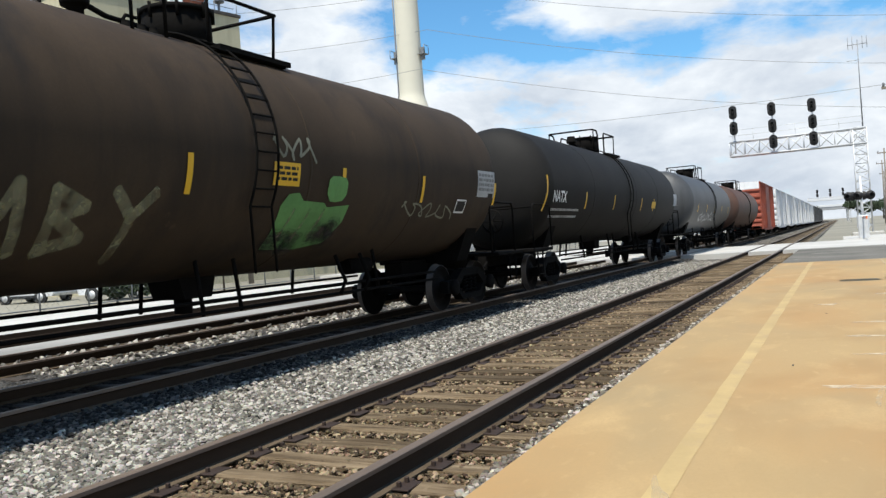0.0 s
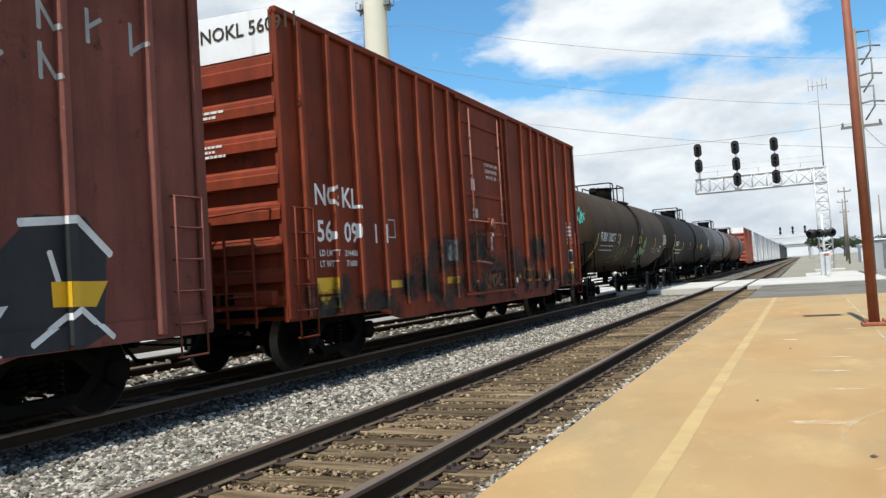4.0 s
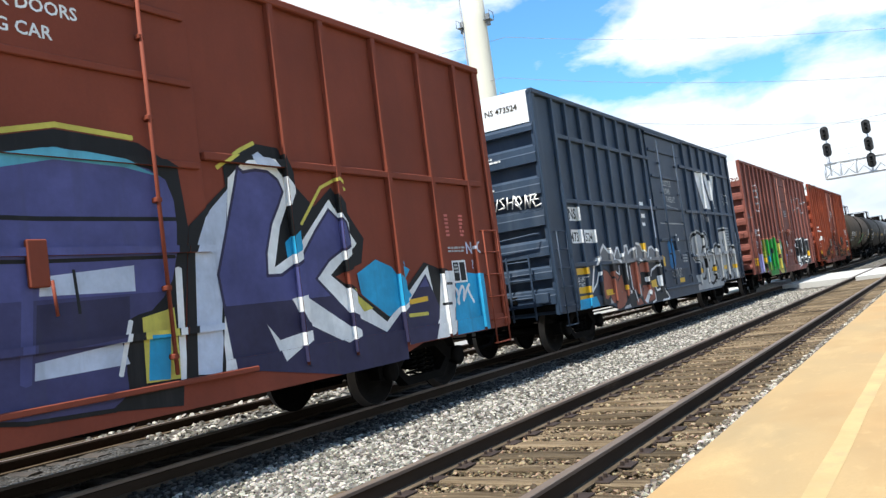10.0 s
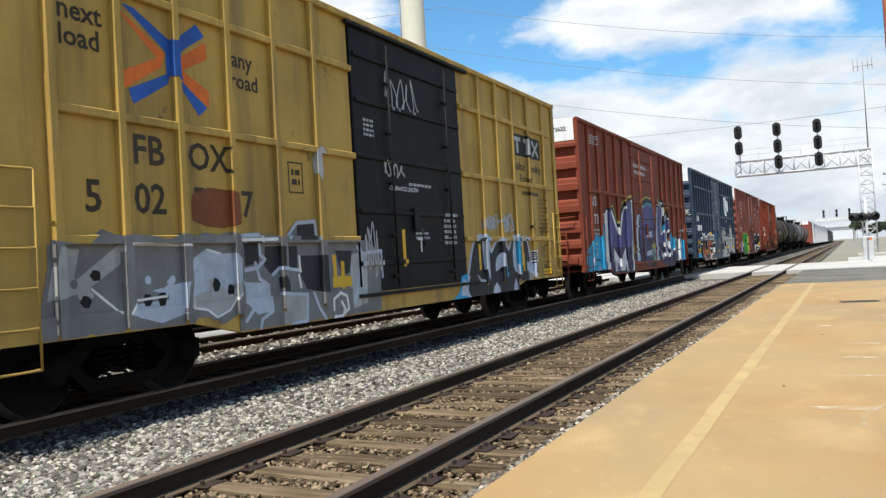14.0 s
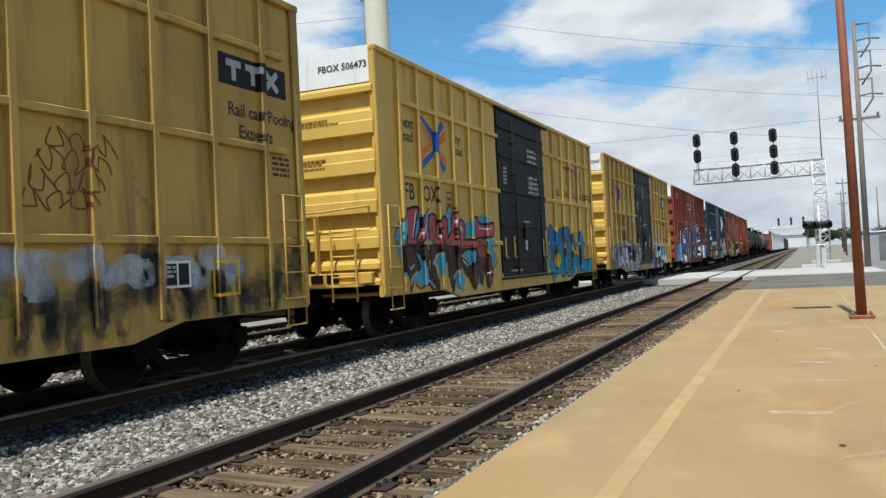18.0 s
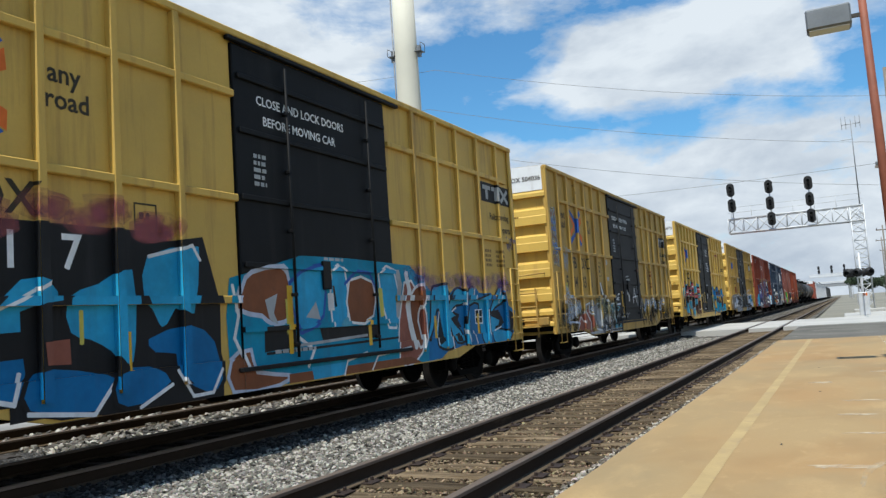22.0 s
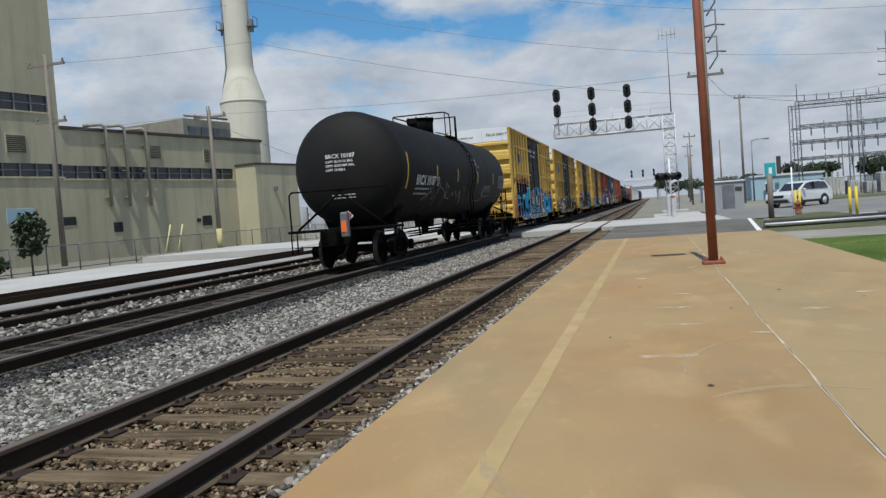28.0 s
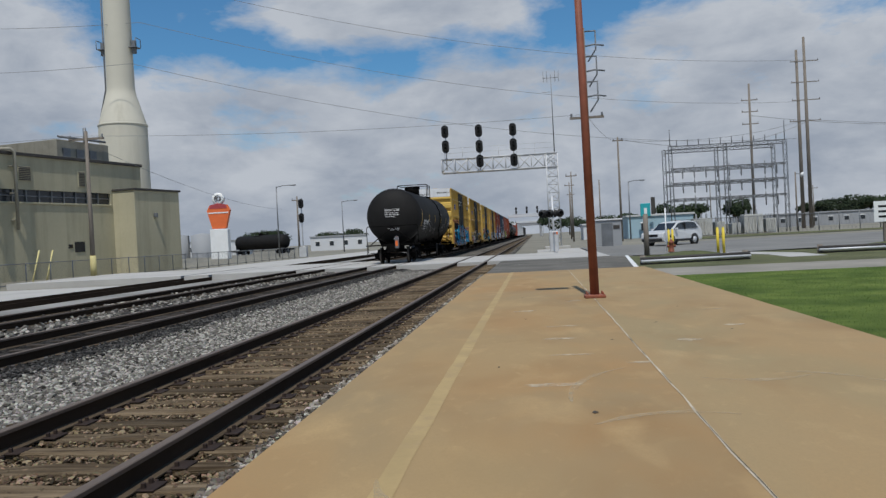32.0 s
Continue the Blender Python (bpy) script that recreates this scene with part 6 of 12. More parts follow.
def scrawl(p, u, z, w, h, n, col, seed, lw=0.03):
    """A one-line tag: a looping stroke of n turns."""
    r = random.Random(seed)
    pts_ = []
    for i in range(n * 4):
        k = i / (n * 4 - 1)
        pts_.append((u + w * k + 0.35 * w / n * math.sin(i * 2.1 + r.random()), z + h / 2 + h / 2 * math.sin(i * 1.57 + r.uniform(-0.7, 0.7)) * r.uniform(0.5, 1)))
    fine_ = []
    for i in range(len(pts_) - 1):
        a, b, c, d = pts_[max(i - 1, 0)], pts_[i], pts_[i + 1], pts_[min(i + 2, len(pts_) - 1)]
        for k in (0.0, 0.34, 0.67):
            fine_.append(tuple(0.5 * (2 * b[j] + (c[j] - a[j]) * k + (2 * a[j] - 5 * b[j] + 4 * c[j] - d[j]) * k * k + (3 * b[j] - a[j] - 3 * c[j] + d[j]) * k ** 3) for j in (0, 1)))
    fine_.append(pts_[-1])
    p.open_part("graffiti_tag").line(fine_, lw, col)
    p.key = "graffiti"
    return p


def mist(p, u0, u1, z, h, n, col, seed):
    """Soft clouds of overspray."""
    r = random.Random(seed)
    p.open_part("overspray")
    for i in range(n):
        u = u0 + (u1 - u0) * (i + r.random()) / n
        zz = z + r.uniform(-0.3, 0.5) * h
        for k in (1.0, 0.78, 0.55):
            p.poly(blob(r, u, zz, (u1 - u0) / n * 1.7 * k, h * k, 12, 0.15), col)
    p.key = "graffiti"
    return p


def reflectors(p, us, z, h=0.40, w=0.09):
    for q in us:
        p.rect(q, q + w, z, z + h, "reflector")


def cross_logo(p, u, z, s):
    """Crossed blue and orange arrows."""
    for col, q in (("logo_blue", ((-0.64, 0.47), (-0.48, 0.46), (0.05, 0.20), (-0.04, 0.07))), ("orange", ((-0.68, 0.38), (-0.60, 0.36), (-0.06, 0.05), (-0.14, -0.05))),
                   ("orange", ((-0.08, 0.03), (-0.12, -0.10), (-0.66, -0.43), (-0.67, -0.24))), ("logo_blue", ((0.01, -0.14), (-0.04, -0.28), (-0.54, -0.57), (-0.60, -0.42))),
                   ("logo_blue", ((0.04, 0.20), (0.44, 0.50), (0.57, 0.38), (0.08, 0.06))), ("orange", ((0.15, 0.05), (0.58, 0.32), (0.60, 0.12), (0.15, -0.10))),
                   ("orange", ((0.15, -0.06), (0.60, -0.26), (0.59, -0.45), (0.14, -0.22))), ("logo_blue", ((0.02, -0.14), (0.13, -0.18), (0.56, -0.46), (0.42, -0.57))),
                   ("logo_blue", ((-0.06, 0.20), (0.09, 0.22), (0.10, -0.18), (-0.05, -0.19)))):
        p.open_part("logo_bar").poly([(u + a * s * 1.02, z + b * s * 1.02) for a, b in q], col)
    p.key = "graffiti"


def hand_box(p, u0, u1, z0, z1, seed):
    """Consolidated stencil: a white frame with black fields and bars."""
    p.rect(u0, u1, z0, z1, "white")
    m = (u0 + u1) / 2
    p.rect(u0 + 0.03, m - 0.015, z0 + 0.03, z1 - 0.03, "black")
    p.rect(m + 0.015, u1 - 0.03, z0 + 0.03, z1 - 0.03, "black")
    p.bars(u0 + 0.05, m - 0.03, z1 - 0.2, z1 - 0.05, 3, "silver", seed)


def door_marks(p, a, seed, lines=("CLOSE AND LOCK DOORS", "BEFORE MOVING CAR"), size=0.17):
    for i, s in enumerate(lines):
        p.text(s, a + 0.45 + 0.12 * i, 4.25 - i * 0.26, size, "white")
    p.bars(a + 0.35, a + 0.6, 3.15, 3.6, 5, "silver", seed)
    p.bars(a + 1.8, a + 2.3, 2.25, 2.32, 1, "silver", seed + 1)
    p.poly(blob(random.Random(seed), a + 1.9, 2.05, 0.2, 0.2, 10), "silver")
    p.rect(a + 1.85, a + 2.0, 1.55, 1.8, "white")
    p.bars(a + 0.6, a + 1.5, 1.0, 1.08, 1, "silver", seed + 2)
    p.rect(a + 0.9, a + 1.02, 1.35, 1.9, "reflector")


def yellow_common(p, seed, num, z_num=2.0, fx=(1.86, 2.66), bx=4.5):
    p.text("next", 1.03, 3.86, 0.29, "dark_text").text("load", 1.03, 3.60, 0.29, "dark_text")
    p.text("any", 3.48, 3.84, 0.28, "dark_text").text("road", 3.44, 3.58, 0.28, "dark_text")
    cross_logo(p, 2.46, 3.71, 0.98)
    p.text("FB", fx[0], 2.52, 0.44, "dark_text").text("OX", fx[1], 2.52, 0.44, "dark_text")
    for s, q in zip(num, (1.24, 1.86, 2.70, 3.52)):
        p.text(s, q, z_num, 0.45, "dark_text")
    p.line([(bx, 2.35), (bx + 0.3, 2.35), (bx + 0.3, 2.75), (bx, 2.75)], 0.02, "dark_text", True)
    p.bars(bx + 0.06, bx + 0.24, 2.42, 2.68, 2, "dark_text", seed)


def plate_mark(p, us, w, z0, z1):
    """Three pale block shapes on a dark plate."""
    for q in us[:2]:
        p.rect(q, q + w, z1 - 0.09, z1, "silver").rect(q + w * 0.35, q + w * 0.65, z0, z1 - 0.09, "silver")
    q = us[2]
    p.line([(q + 0.04, z0 + 0.03), (q + w - 0.02, z1 - 0.03)], 0.09, "silver").line([(q + 0.04, z1 - 0.03), (q + w - 0.02, z0 + 0.03)], 0.09, "silver")


# last tank car
def on_head(car, half, items, strokes=(), r=1.58, zc=2.65, depth=0.78):
    """Lettering and strokes on the rounded rear head."""
    g, cols = G(), []

    def P(x, z):
        q = min(0.98, ((x * x + (z - zc) ** 2) ** 0.5) / r)
        return (x, -half + depth * (1 - math.sqrt(1 - q * q)) - 0.012, z)
    for s, x, z, size, col in items:
        if col not in cols:
            cols.append(col)
        v, f = letters(s, size)
        g.add([P(x + a, z + b) for a, b in v], f, cols.index(col))
    for pts_, w, col in strokes:
        if col not in cols:
            cols.append(col)
        for (a, b), (c, d) in zip(pts_[:-1], pts_[1:]):
            l = math.hypot(c - a, d - b) or 1
            ux, uz = (c - a) / l * w / 2, (d - b) / l * w / 2
            g.add([P(a - uz, b + ux), P(c - uz, d + ux), P(c + uz, d - ux), P(a + uz, b - ux)], [(0, 1, 2, 3)], cols.index(col))
    part("head_lettering", g, [M["p_" + c] for c in cols], car)


def bar_row(x0, x1, z, seed, h=0.045):
    r = random.Random(seed)
    out, x = [], x0
    while x < x1:
        e = min(x1, x + r.uniform(0.04, 0.14))
        out.append(([(x, z), (e, z)], h, "white"))
        x = e + 0.03
    return out


on_head(T_LAST, 7.85, [("BRCX 10187", -0.40, 2.93, 0.155, "white"), ("CAPY 30170 US GAL", -0.40, 2.81, 0.088, "white"), ("CAPY 25123 IMP GAL", -0.40, 2.70, 0.088, "white"), ("CAPY 114206 L", -0.40, 2.59, 0.088, "white")], bar_row(-0.3, 0.35, 1.95, 4, 0.03) + bar_row(-0.3, 0.35, 1.87, 5, 0.03))
p = TankSide(T_LAST)
p.text("BRCX 10187", -5.9, 2.14, 0.39, "white")
p.line([(-3.57, 2.14), (-3.35, 2.14), (-3.35, 2.38), (-3.57, 2.38), (-3.57, 2.14)], 0.025, "white").text("C", -3.51, 2.19, 0.2, "white")
p.bars(-5.9, -4.4, 1.98, 2.06, 1, "silver", 3).bars(-5.9, -4.4, 1.84, 1.92, 1, "silver", 4)
for q, a, b in ((-6.85, 2.02, 3.0), (-3.72, 2.28, 2.74), (-0.94, 2.3, 2.74), (2.32, 2.3, 2.74), (5.4, 2.3, 2.74), (7.84, 2.06, 3.0)):
    p.rect(q, q + 0.10, a, b, "reflector")
p.open_part("graffiti_tag").line([(-4.78, 1.70), (-4.48, 1.79), (-4.10, 1.95), (-3.93, 2.16), (-3.72, 1.84), (-3.67, 1.72), (-3.51, 1.79), (-3.26, 2.01), (-3.08, 2.22), (-3.27, 1.83), (-3.28, 1.52)], 0.03, "greyed")
p.open_part("graffiti_tag").line([(-4.34, 1.69), (-4.26, 2.08), (-3.95, 1.90)], 0.03, "greyed")
p.open_part("graffiti_tag").line([(-3.22, 2.13), (-2.60, 2.02), (-2.01, 1.83)], 0.025, "greyed")
p.open_part("graffiti_tag").line([(-2.47, 2.28), (-2.24, 1.96), (-2.28, 1.69), (-2.17, 1.51)], 0.03, "greyed")
p.open_part("graffiti_tag").line([(-2.39, 2.24), (-1.93, 2.09), (-2.02, 1.89), (-2.23, 1.83), (-1.78, 1.75), (-1.44, 1.75), (-1.34, 1.96), (-1.07, 1.85), (-0.91, 1.99), (-0.53, 1.82), (-0.27, 1.98), (0.07, 1.74)], 0.03, "greyed")
p.open_part("graffiti_tag").line([(-0.34, 1.70), (-0.19, 1.97), (0.40, 1.56), (0.22, 2.13)], 0.03, "greyed")
p.open_part("graffiti_tag").line([(0.40, 2.13), (1.01, 1.56), (1.24, 1.98), (1.67, 1.72), (1.45, 1.47)], 0.03, "greyed")
p.open_part("graffiti_tag").line([(1.54, 3.46), (1.77, 3.40), (1.99, 3.41), (1.98, 3.27), (1.85, 3.14), (1.78, 3.30)], 0.03, "silver")
p.open_part("graffiti_tag").line([(2.07, 3.16), (2.39, 3.15), (2.21, 2.96), (2.02, 3.04)], 0.025, "silver")
p.open_part("graffiti_tag").line([(2.29, 3.22), (2.40, 2.95), (2.61, 2.86), (2.74, 2.98)], 0.025, "silver")
p.open_part("graffiti_tag").line([(2.32, 2.92), (2.18, 2.74), (2.54, 2.54)], 0.02, "silver")
p.open_part("graffiti_tag").line([(3.47, 2.09), (3.72, 1.86), (3.76, 2.22), (3.62, 2.01), (3.96, 1.83)], 0.025, "silver")
p.open_part("graffiti_tag").line([(3.92, 2.15), (4.17, 2.19), (4.15, 1.99), (4.02, 2.02), (4.21, 2.23), (4.40, 2.13), (4.37, 1.92), (4.54, 2.20), (4.70, 2.23), (4.71, 1.96), (4.81, 2.24), (5.16, 1.95), (5.16, 2.21)], 0.025, "silver")
p.open_part("graffiti_tag").line([(3.74, 1.66), (4.33, 1.81), (5.22, 1.84)], 0.02, "silver")
p.open_part("placard_holder").line([(6.79, 1.62), (6.86, 1.84), (7.21, 1.86), (7.15, 1.61), (6.79, 1.62)], 0.022, "greyed")
p.key = "graffiti"
p.rect(6.62, 7.74, 2.12, 2.72, "black")
for k_ in range(8):
    p.bars(6.66, 7.70, 2.15 + 0.07 * k_, 2.19 + 0.07 * k_, 1, "silver", 80 + k_)
p.bars(2.6, 3.9, 1.62, 1.68, 1, "greyed", 9)
p.done()
M["placard"] = mat("red_placard", (0.55, 0.05, 0.04), 0.5)
for y, x, z, ry in ((7.86, 1.3, 1.40, 0), (-8.16, 0.26, 1.37, 1)):
    g = G()
    if ry:
        g.prism([(x - 0.15, z), (x, z - 0.15), (x + 0.15, z), (x, z + 0.15)], "y", y - 0.02, y)
    else:
        g.prism([(y - 0.19, z), (y, z - 0.19), (y + 0.19, z), (y, z + 0.19)], "x", x + 0.14, x + 0.16)
    pl = part("placard", g, M["p_white"], T_LAST, "white and red diamond placard")
    g = G()
    if ry:
        g.prism([(x - 0.10, z + 0.045), (x + 0.10, z + 0.045), (x, z + 0.14)], "y", y - 0.024, y - 0.021)
        g.prism([(x - 0.10, z - 0.045), (x + 0.10, z - 0.045), (x, z - 0.14)], "y", y - 0.024, y - 0.021)
    else:
        g.prism([(y - 0.15, z + 0.06), (y + 0.15, z + 0.06), (y, z + 0.18)], "x", x + 0.161, x + 0.164)
        g.prism([(y - 0.15, z - 0.06), (y + 0.15, z - 0.06), (y, z - 0.18)], "x", x + 0.161, x + 0.164)
    part("placard_field", g, M["placard"], pl)
    v, f = letters("1987", 0.10)
    g = G().add([(x - 0.10 + a, y - 0.026, z - 0.035 + b) if ry else (x + 0.166, y - 0.13 + a, z - 0.04 + b) for a, b in v], f)
    part("placard_number", g, M["p_black"], pl)
g = G().box(0.24, 0.44, -8.72, -8.54, 0.84, 1.48, 0.03)
part("marker_device", g, M["steel_grey"], T_LAST, "grey end-of-train device")
part("marker_panel", G().box(0.27, 0.41, -8.735, -8.72, 0.97, 1.26, 0.006), M["lamp_red"], T_LAST, "orange reflective panel")

# yellow boxcar with blue letters
p = Paint(S4)
yellow_common(p, 4, ("", "", "", ""))
p.rect(1.0, 4.95, 1.93, 2.46, "black")
for s, q in zip(("5", "04", "21", "7"), (1.24, 1.86, 2.70, 3.58)):
    p.text(s, q, 2.03, 0.48, "white")
r_ = random.Random(2)
mist(p, 0.8, 5.2, 2.5, 0.32, 11, "mist_rose", 5)
p.poly([(0.25, 0.8), (0.2, 1.55), (0.95, 1.9), (1.3, 0.8)], "pink")
p.open_part("graffiti").poly([(1.0, 0.62), (1.02, 1.95), (1.9, 2.0), (3.0, 2.02), (4.4, 1.98), (4.5, 2.3), (5.5, 2.45), (5.75, 1.7), (5.72, 0.6), (4.4, 0.56), (3.4, 0.66), (1.7, 0.60)], "black")
glyph(p, [(1.11, 1.95), (1.25, 1.93), (1.75, 1.89), (1.78, 1.67), (1.35, 1.64), (1.22, 1.77)], "sky", "sky", 0, "black", 0.05)
glyph(p, [(1.27, 1.60), (1.79, 1.63), (1.88, 1.46), (1.57, 1.37), (1.43, 1.34)], "blue", "blue", 0, "black", 0.05)
p.line([(1.12, 1.91), (1.29, 1.65), (1.42, 1.34), (1.88, 1.45)], 0.045, "white")
p.line([(1.27, 1.13), (1.37, 0.99), (1.62, 1.08)], 0.04, "white")
glyph(p, [(1.85, 1.88), (2.36, 1.92), (2.39, 1.71), (2.27, 1.62), (2.43, 1.43), (2.52, 1.11), (2.38, 1.02), (1.85, 0.79), (1.70, 0.85), (1.68, 1.15), (1.93, 1.38), (1.85, 1.64)], "sky", "blue", 1.3, "black", 0.05)
p.line([(2.41, 1.05), (1.83, 0.78), (1.67, 0.83)], 0.045, "white")
p.line([(1.91, 1.64), (2.35, 1.67)], 0.035, "white")
glyph(p, [(2.47, 1.54), (2.81, 1.63), (3.14, 1.94), (3.47, 1.92), (3.56, 1.70), (3.16, 1.61), (3.20, 1.07), (3.06, 0.79), (2.76, 0.87), (2.52, 1.03), (2.42, 1.30)], "sky", "blue", 1.36, "black", 0.05)
p.line([(2.51, 0.95), (3.04, 0.81), (3.11, 1.07)], 0.045, "white")
p.line([(3.46, 1.91), (3.12, 1.73), (2.93, 1.65)], 0.035, "white")
p.poly([(2.70, 1.43), (3.19, 1.45), (3.19, 1.21), (2.78, 1.19)], "black")
glyph(p, [(3.16, 1.00), (3.41, 1.12), (4.06, 1.01), (4.17, 0.89), (3.89, 0.63), (3.18, 0.72)], "blue", "blue", 0, "black", 0.05)
p.poly([(3.33, 1.34), (3.65, 1.36), (3.66, 1.12), (3.35, 1.13)], "rustpink")
p.line([(3.18, 0.71), (3.89, 0.62), (4.12, 0.88)], 0.045, "white")
glyph(p, [(3.61, 1.76), (3.99, 1.91), (4.46, 2.07), (4.48, 1.29), (4.36, 0.99), (4.12, 1.20), (3.88, 1.32), (3.65, 1.40)], "sky", "sky", 0, "black", 0.05)
glyph(p, [(4.18, 1.00), (4.63, 1.05), (4.92, 0.84), (4.48, 0.63), (4.15, 0.68)], "blue", "blue", 0, "black", 0.05)
p.line([(4.46, 0.62), (4.91, 0.81)], 0.04, "white")
glyph(p, [(4.63, 2.22), (5.34, 2.36), (5.46, 2.26), (5.34, 1.54), (5.04, 1.60), (4.85, 1.36), (4.68, 1.60), (4.56, 1.76)], "sky", "sky", 0, "black", 0.055)
p.line([(4.67, 2.19), (5.33, 2.34), (5.44, 2.18)], 0.04, "white")
glyph(p, [(4.60, 1.33), (5.24, 1.47), (5.65, 1.25), (5.73, 0.78), (5.46, 0.64), (5.03, 0.87), (4.99, 1.11), (4.71, 1.14)], "blue", "blue", 0, "black", 0.055)
p.line([(5.01, 0.95), (5.23, 0.65), (5.54, 0.66), (5.71, 0.91)], 0.04, "white")
p.line([(2.35, 1.73), (2.39, 1.38)], 0.08, "brown")
p.line([(3.79, 1.61), (3.79, 1.32)], 0.05, "lemon")
p.poly([(5.93, 1.98), (7.35, 2.31), (8.45, 2.32), (10.52, 2.28), (11.33, 1.80), (11.16, 0.62), (8.26, 0.62), (5.89, 0.62), (5.85, 1.52)], "teal")
glyph(p, [(6.04, 1.59), (6.13, 1.89), (6.31, 2.06), (6.91, 2.15), (7.07, 1.94), (7.11, 1.50), (6.68, 1.40), (6.47, 1.51)], "brown", "brown", 0, "pale", 0.06)
p.poly([(6.54, 1.71), (6.80, 1.79), (6.71, 1.54), (6.80, 1.39), (6.62, 1.46)], "silver")
p.poly([(6.51, 1.37), (7.15, 1.38), (7.18, 1.08), (6.49, 1.05)], "black")
glyph(p, [(7.07, 1.94), (7.66, 2.18), (7.88, 2.11), (7.82, 1.48), (7.28, 1.26), (7.16, 1.49)], "sky", "sky", 0, "logo_blue", 0.05)
p.poly([(7.40, 1.47), (7.65, 1.68), (7.74, 1.43)], "silver")
glyph(p, [(8.06, 2.12), (8.43, 2.12), (8.45, 1.46), (8.05, 1.23)], "sky", "sky", 0, "white", 0.04)
glyph(p, [(8.53, 1.99), (9.20, 1.97), (9.17, 1.45), (8.50, 1.36)], "brown", "brown", 0, "white", 0.04)
p.line([(8.41, 1.94), (8.73, 2.13), (9.13, 2.10), (9.29, 1.86)], 0.05, "logo_blue")
glyph(p, [(9.39, 2.11), (9.96, 2.17), (10.06, 1.42), (9.63, 1.25)], "sky", "sky", 0, "white", 0.04)
p.poly([(8.20, 1.35), (8.44, 1.46), (8.52, 1.28), (8.28, 1.22)], "powder")
p.poly([(7.71, 1.31), (9.29, 1.31), (9.30, 1.11), (7.77, 1.14)], "black")
glyph(p, [(5.87, 0.99), (6.23, 1.10), (6.33, 0.82), (6.97, 0.73), (6.75, 0.62), (5.89, 0.62)], "brown", "brown", 0, "pale", 0.05)
glyph(p, [(10.28, 1.98), (10.76, 1.80), (10.88, 1.01), (10.50, 0.66), (9.93, 0.70)], "rustpink", "rustpink", 0, "white", 0.04)
p.line([(5.98, 1.89), (6.07, 1.52), (5.98, 1.25), (6.21, 0.87)], 0.05, "white")
p.line([(7.25, 1.19), (7.56, 1.02), (7.41, 0.81)], 0.05, "white")
p.poly([(6.97, 0.74), (10.31, 0.74), (10.69, 0.62), (6.96, 0.62)], "brown")
p.poly([(7.47, 0.79), (8.32, 0.80), (8.30, 0.62), (7.51, 0.62)], "sky")
p.line([(8.27, 0.62), (8.37, 0.81), (8.92, 0.90)], 0.035, "white")
p.line([(9.05, 0.63), (9.24, 0.83), (10.33, 0.90)], 0.035, "white")
p.poly([(6.96, 1.72), (7.05, 1.72), (7.08, 1.27), (6.97, 1.26)], "lemon")
p.poly([(9.36, 1.88), (9.48, 1.88), (9.51, 1.44), (9.39, 1.42)], "lemon")
p.line([(7.25, 1.10), (8.95, 1.16)], 0.04, "silver")
p.line([(6.54, 1.03), (9.97, 1.08)], 0.035, "black")
p.line([(10.08, 2.13), (10.13, 1.95), (10.05, 1.68), (9.99, 1.47)], 0.14, "silver")
p.line([(10.37, 2.12), (10.45, 1.84), (10.35, 1.57), (10.41, 1.24), (10.53, 0.91)], 0.13, "white")
glyph(p, [(10.48, 1.77), (10.84, 1.96), (10.95, 1.73), (10.78, 1.54), (10.69, 1.33), (10.81, 0.98), (10.66, 0.87), (10.51, 1.18), (10.43, 1.46)], "brown", "brown", 0, "white", 0.05)
p.line([(10.88, 2.02), (11.02, 1.73), (10.87, 1.32), (11.13, 1.06)], 0.06, "pale")
p.poly([(11.14, 1.28), (11.36, 0.95), (11.30, 0.88), (11.11, 1.19)], "white")
p.poly([(10.95, 0.95), (11.18, 1.18), (11.15, 1.66), (11.28, 1.91), (11.47, 1.95), (11.92, 1.98), (12.02, 1.80), (12.26, 1.92), (12.51, 1.94), (12.70, 1.84), (12.84, 1.69), (12.92, 1.93), (13.20, 1.95), (13.38, 1.82), (13.66, 1.80), (13.99, 1.82), (14.18, 1.69), (14.38, 1.93), (14.62, 1.97), (14.73, 1.60), (14.94, 1.55), (15.31, 1.42), (15.05, 0.93), (14.36, 0.73), (13.55, 0.75), (12.41, 0.81), (11.73, 0.74), (11.45, 0.63), (10.96, 0.62)], "blue")
glyph(p, [(11.21, 1.61), (11.29, 1.90), (11.48, 1.94), (11.90, 1.97), (11.82, 1.72), (11.83, 1.40), (11.94, 1.09), (12.04, 0.82), (11.73, 0.77), (11.40, 0.84), (11.34, 0.98), (11.41, 1.25), (11.52, 1.46), (11.43, 1.49), (11.26, 1.17), (11.06, 0.97), (11.02, 1.07), (11.15, 1.30)], "sky", "sky", 0, "black", 0.05)
p.poly([(11.53, 1.44), (11.67, 0.94), (11.47, 0.87), (11.39, 0.93)], "black")
p.poly([(11.88, 1.92), (12.04, 1.81), (11.95, 1.61), (11.81, 1.51)], "black")
glyph(p, [(11.95, 1.61), (12.24, 1.88), (12.49, 1.90), (12.67, 1.81), (12.61, 1.60), (12.27, 1.57), (12.07, 1.48), (12.22, 1.41), (12.34, 1.38), (12.11, 1.26), (12.40, 1.10), (12.52, 0.88), (12.14, 0.88), (12.00, 1.08), (11.87, 1.39)], "sky", "sky", 0, "black", 0.045)
p.poly([(11.98, 1.34), (12.38, 1.42), (12.29, 1.30), (12.44, 1.15), (12.16, 1.20)], "black")
p.poly([(12.15, 1.03), (12.33, 1.06), (12.44, 0.88), (12.20, 0.90)], "black")
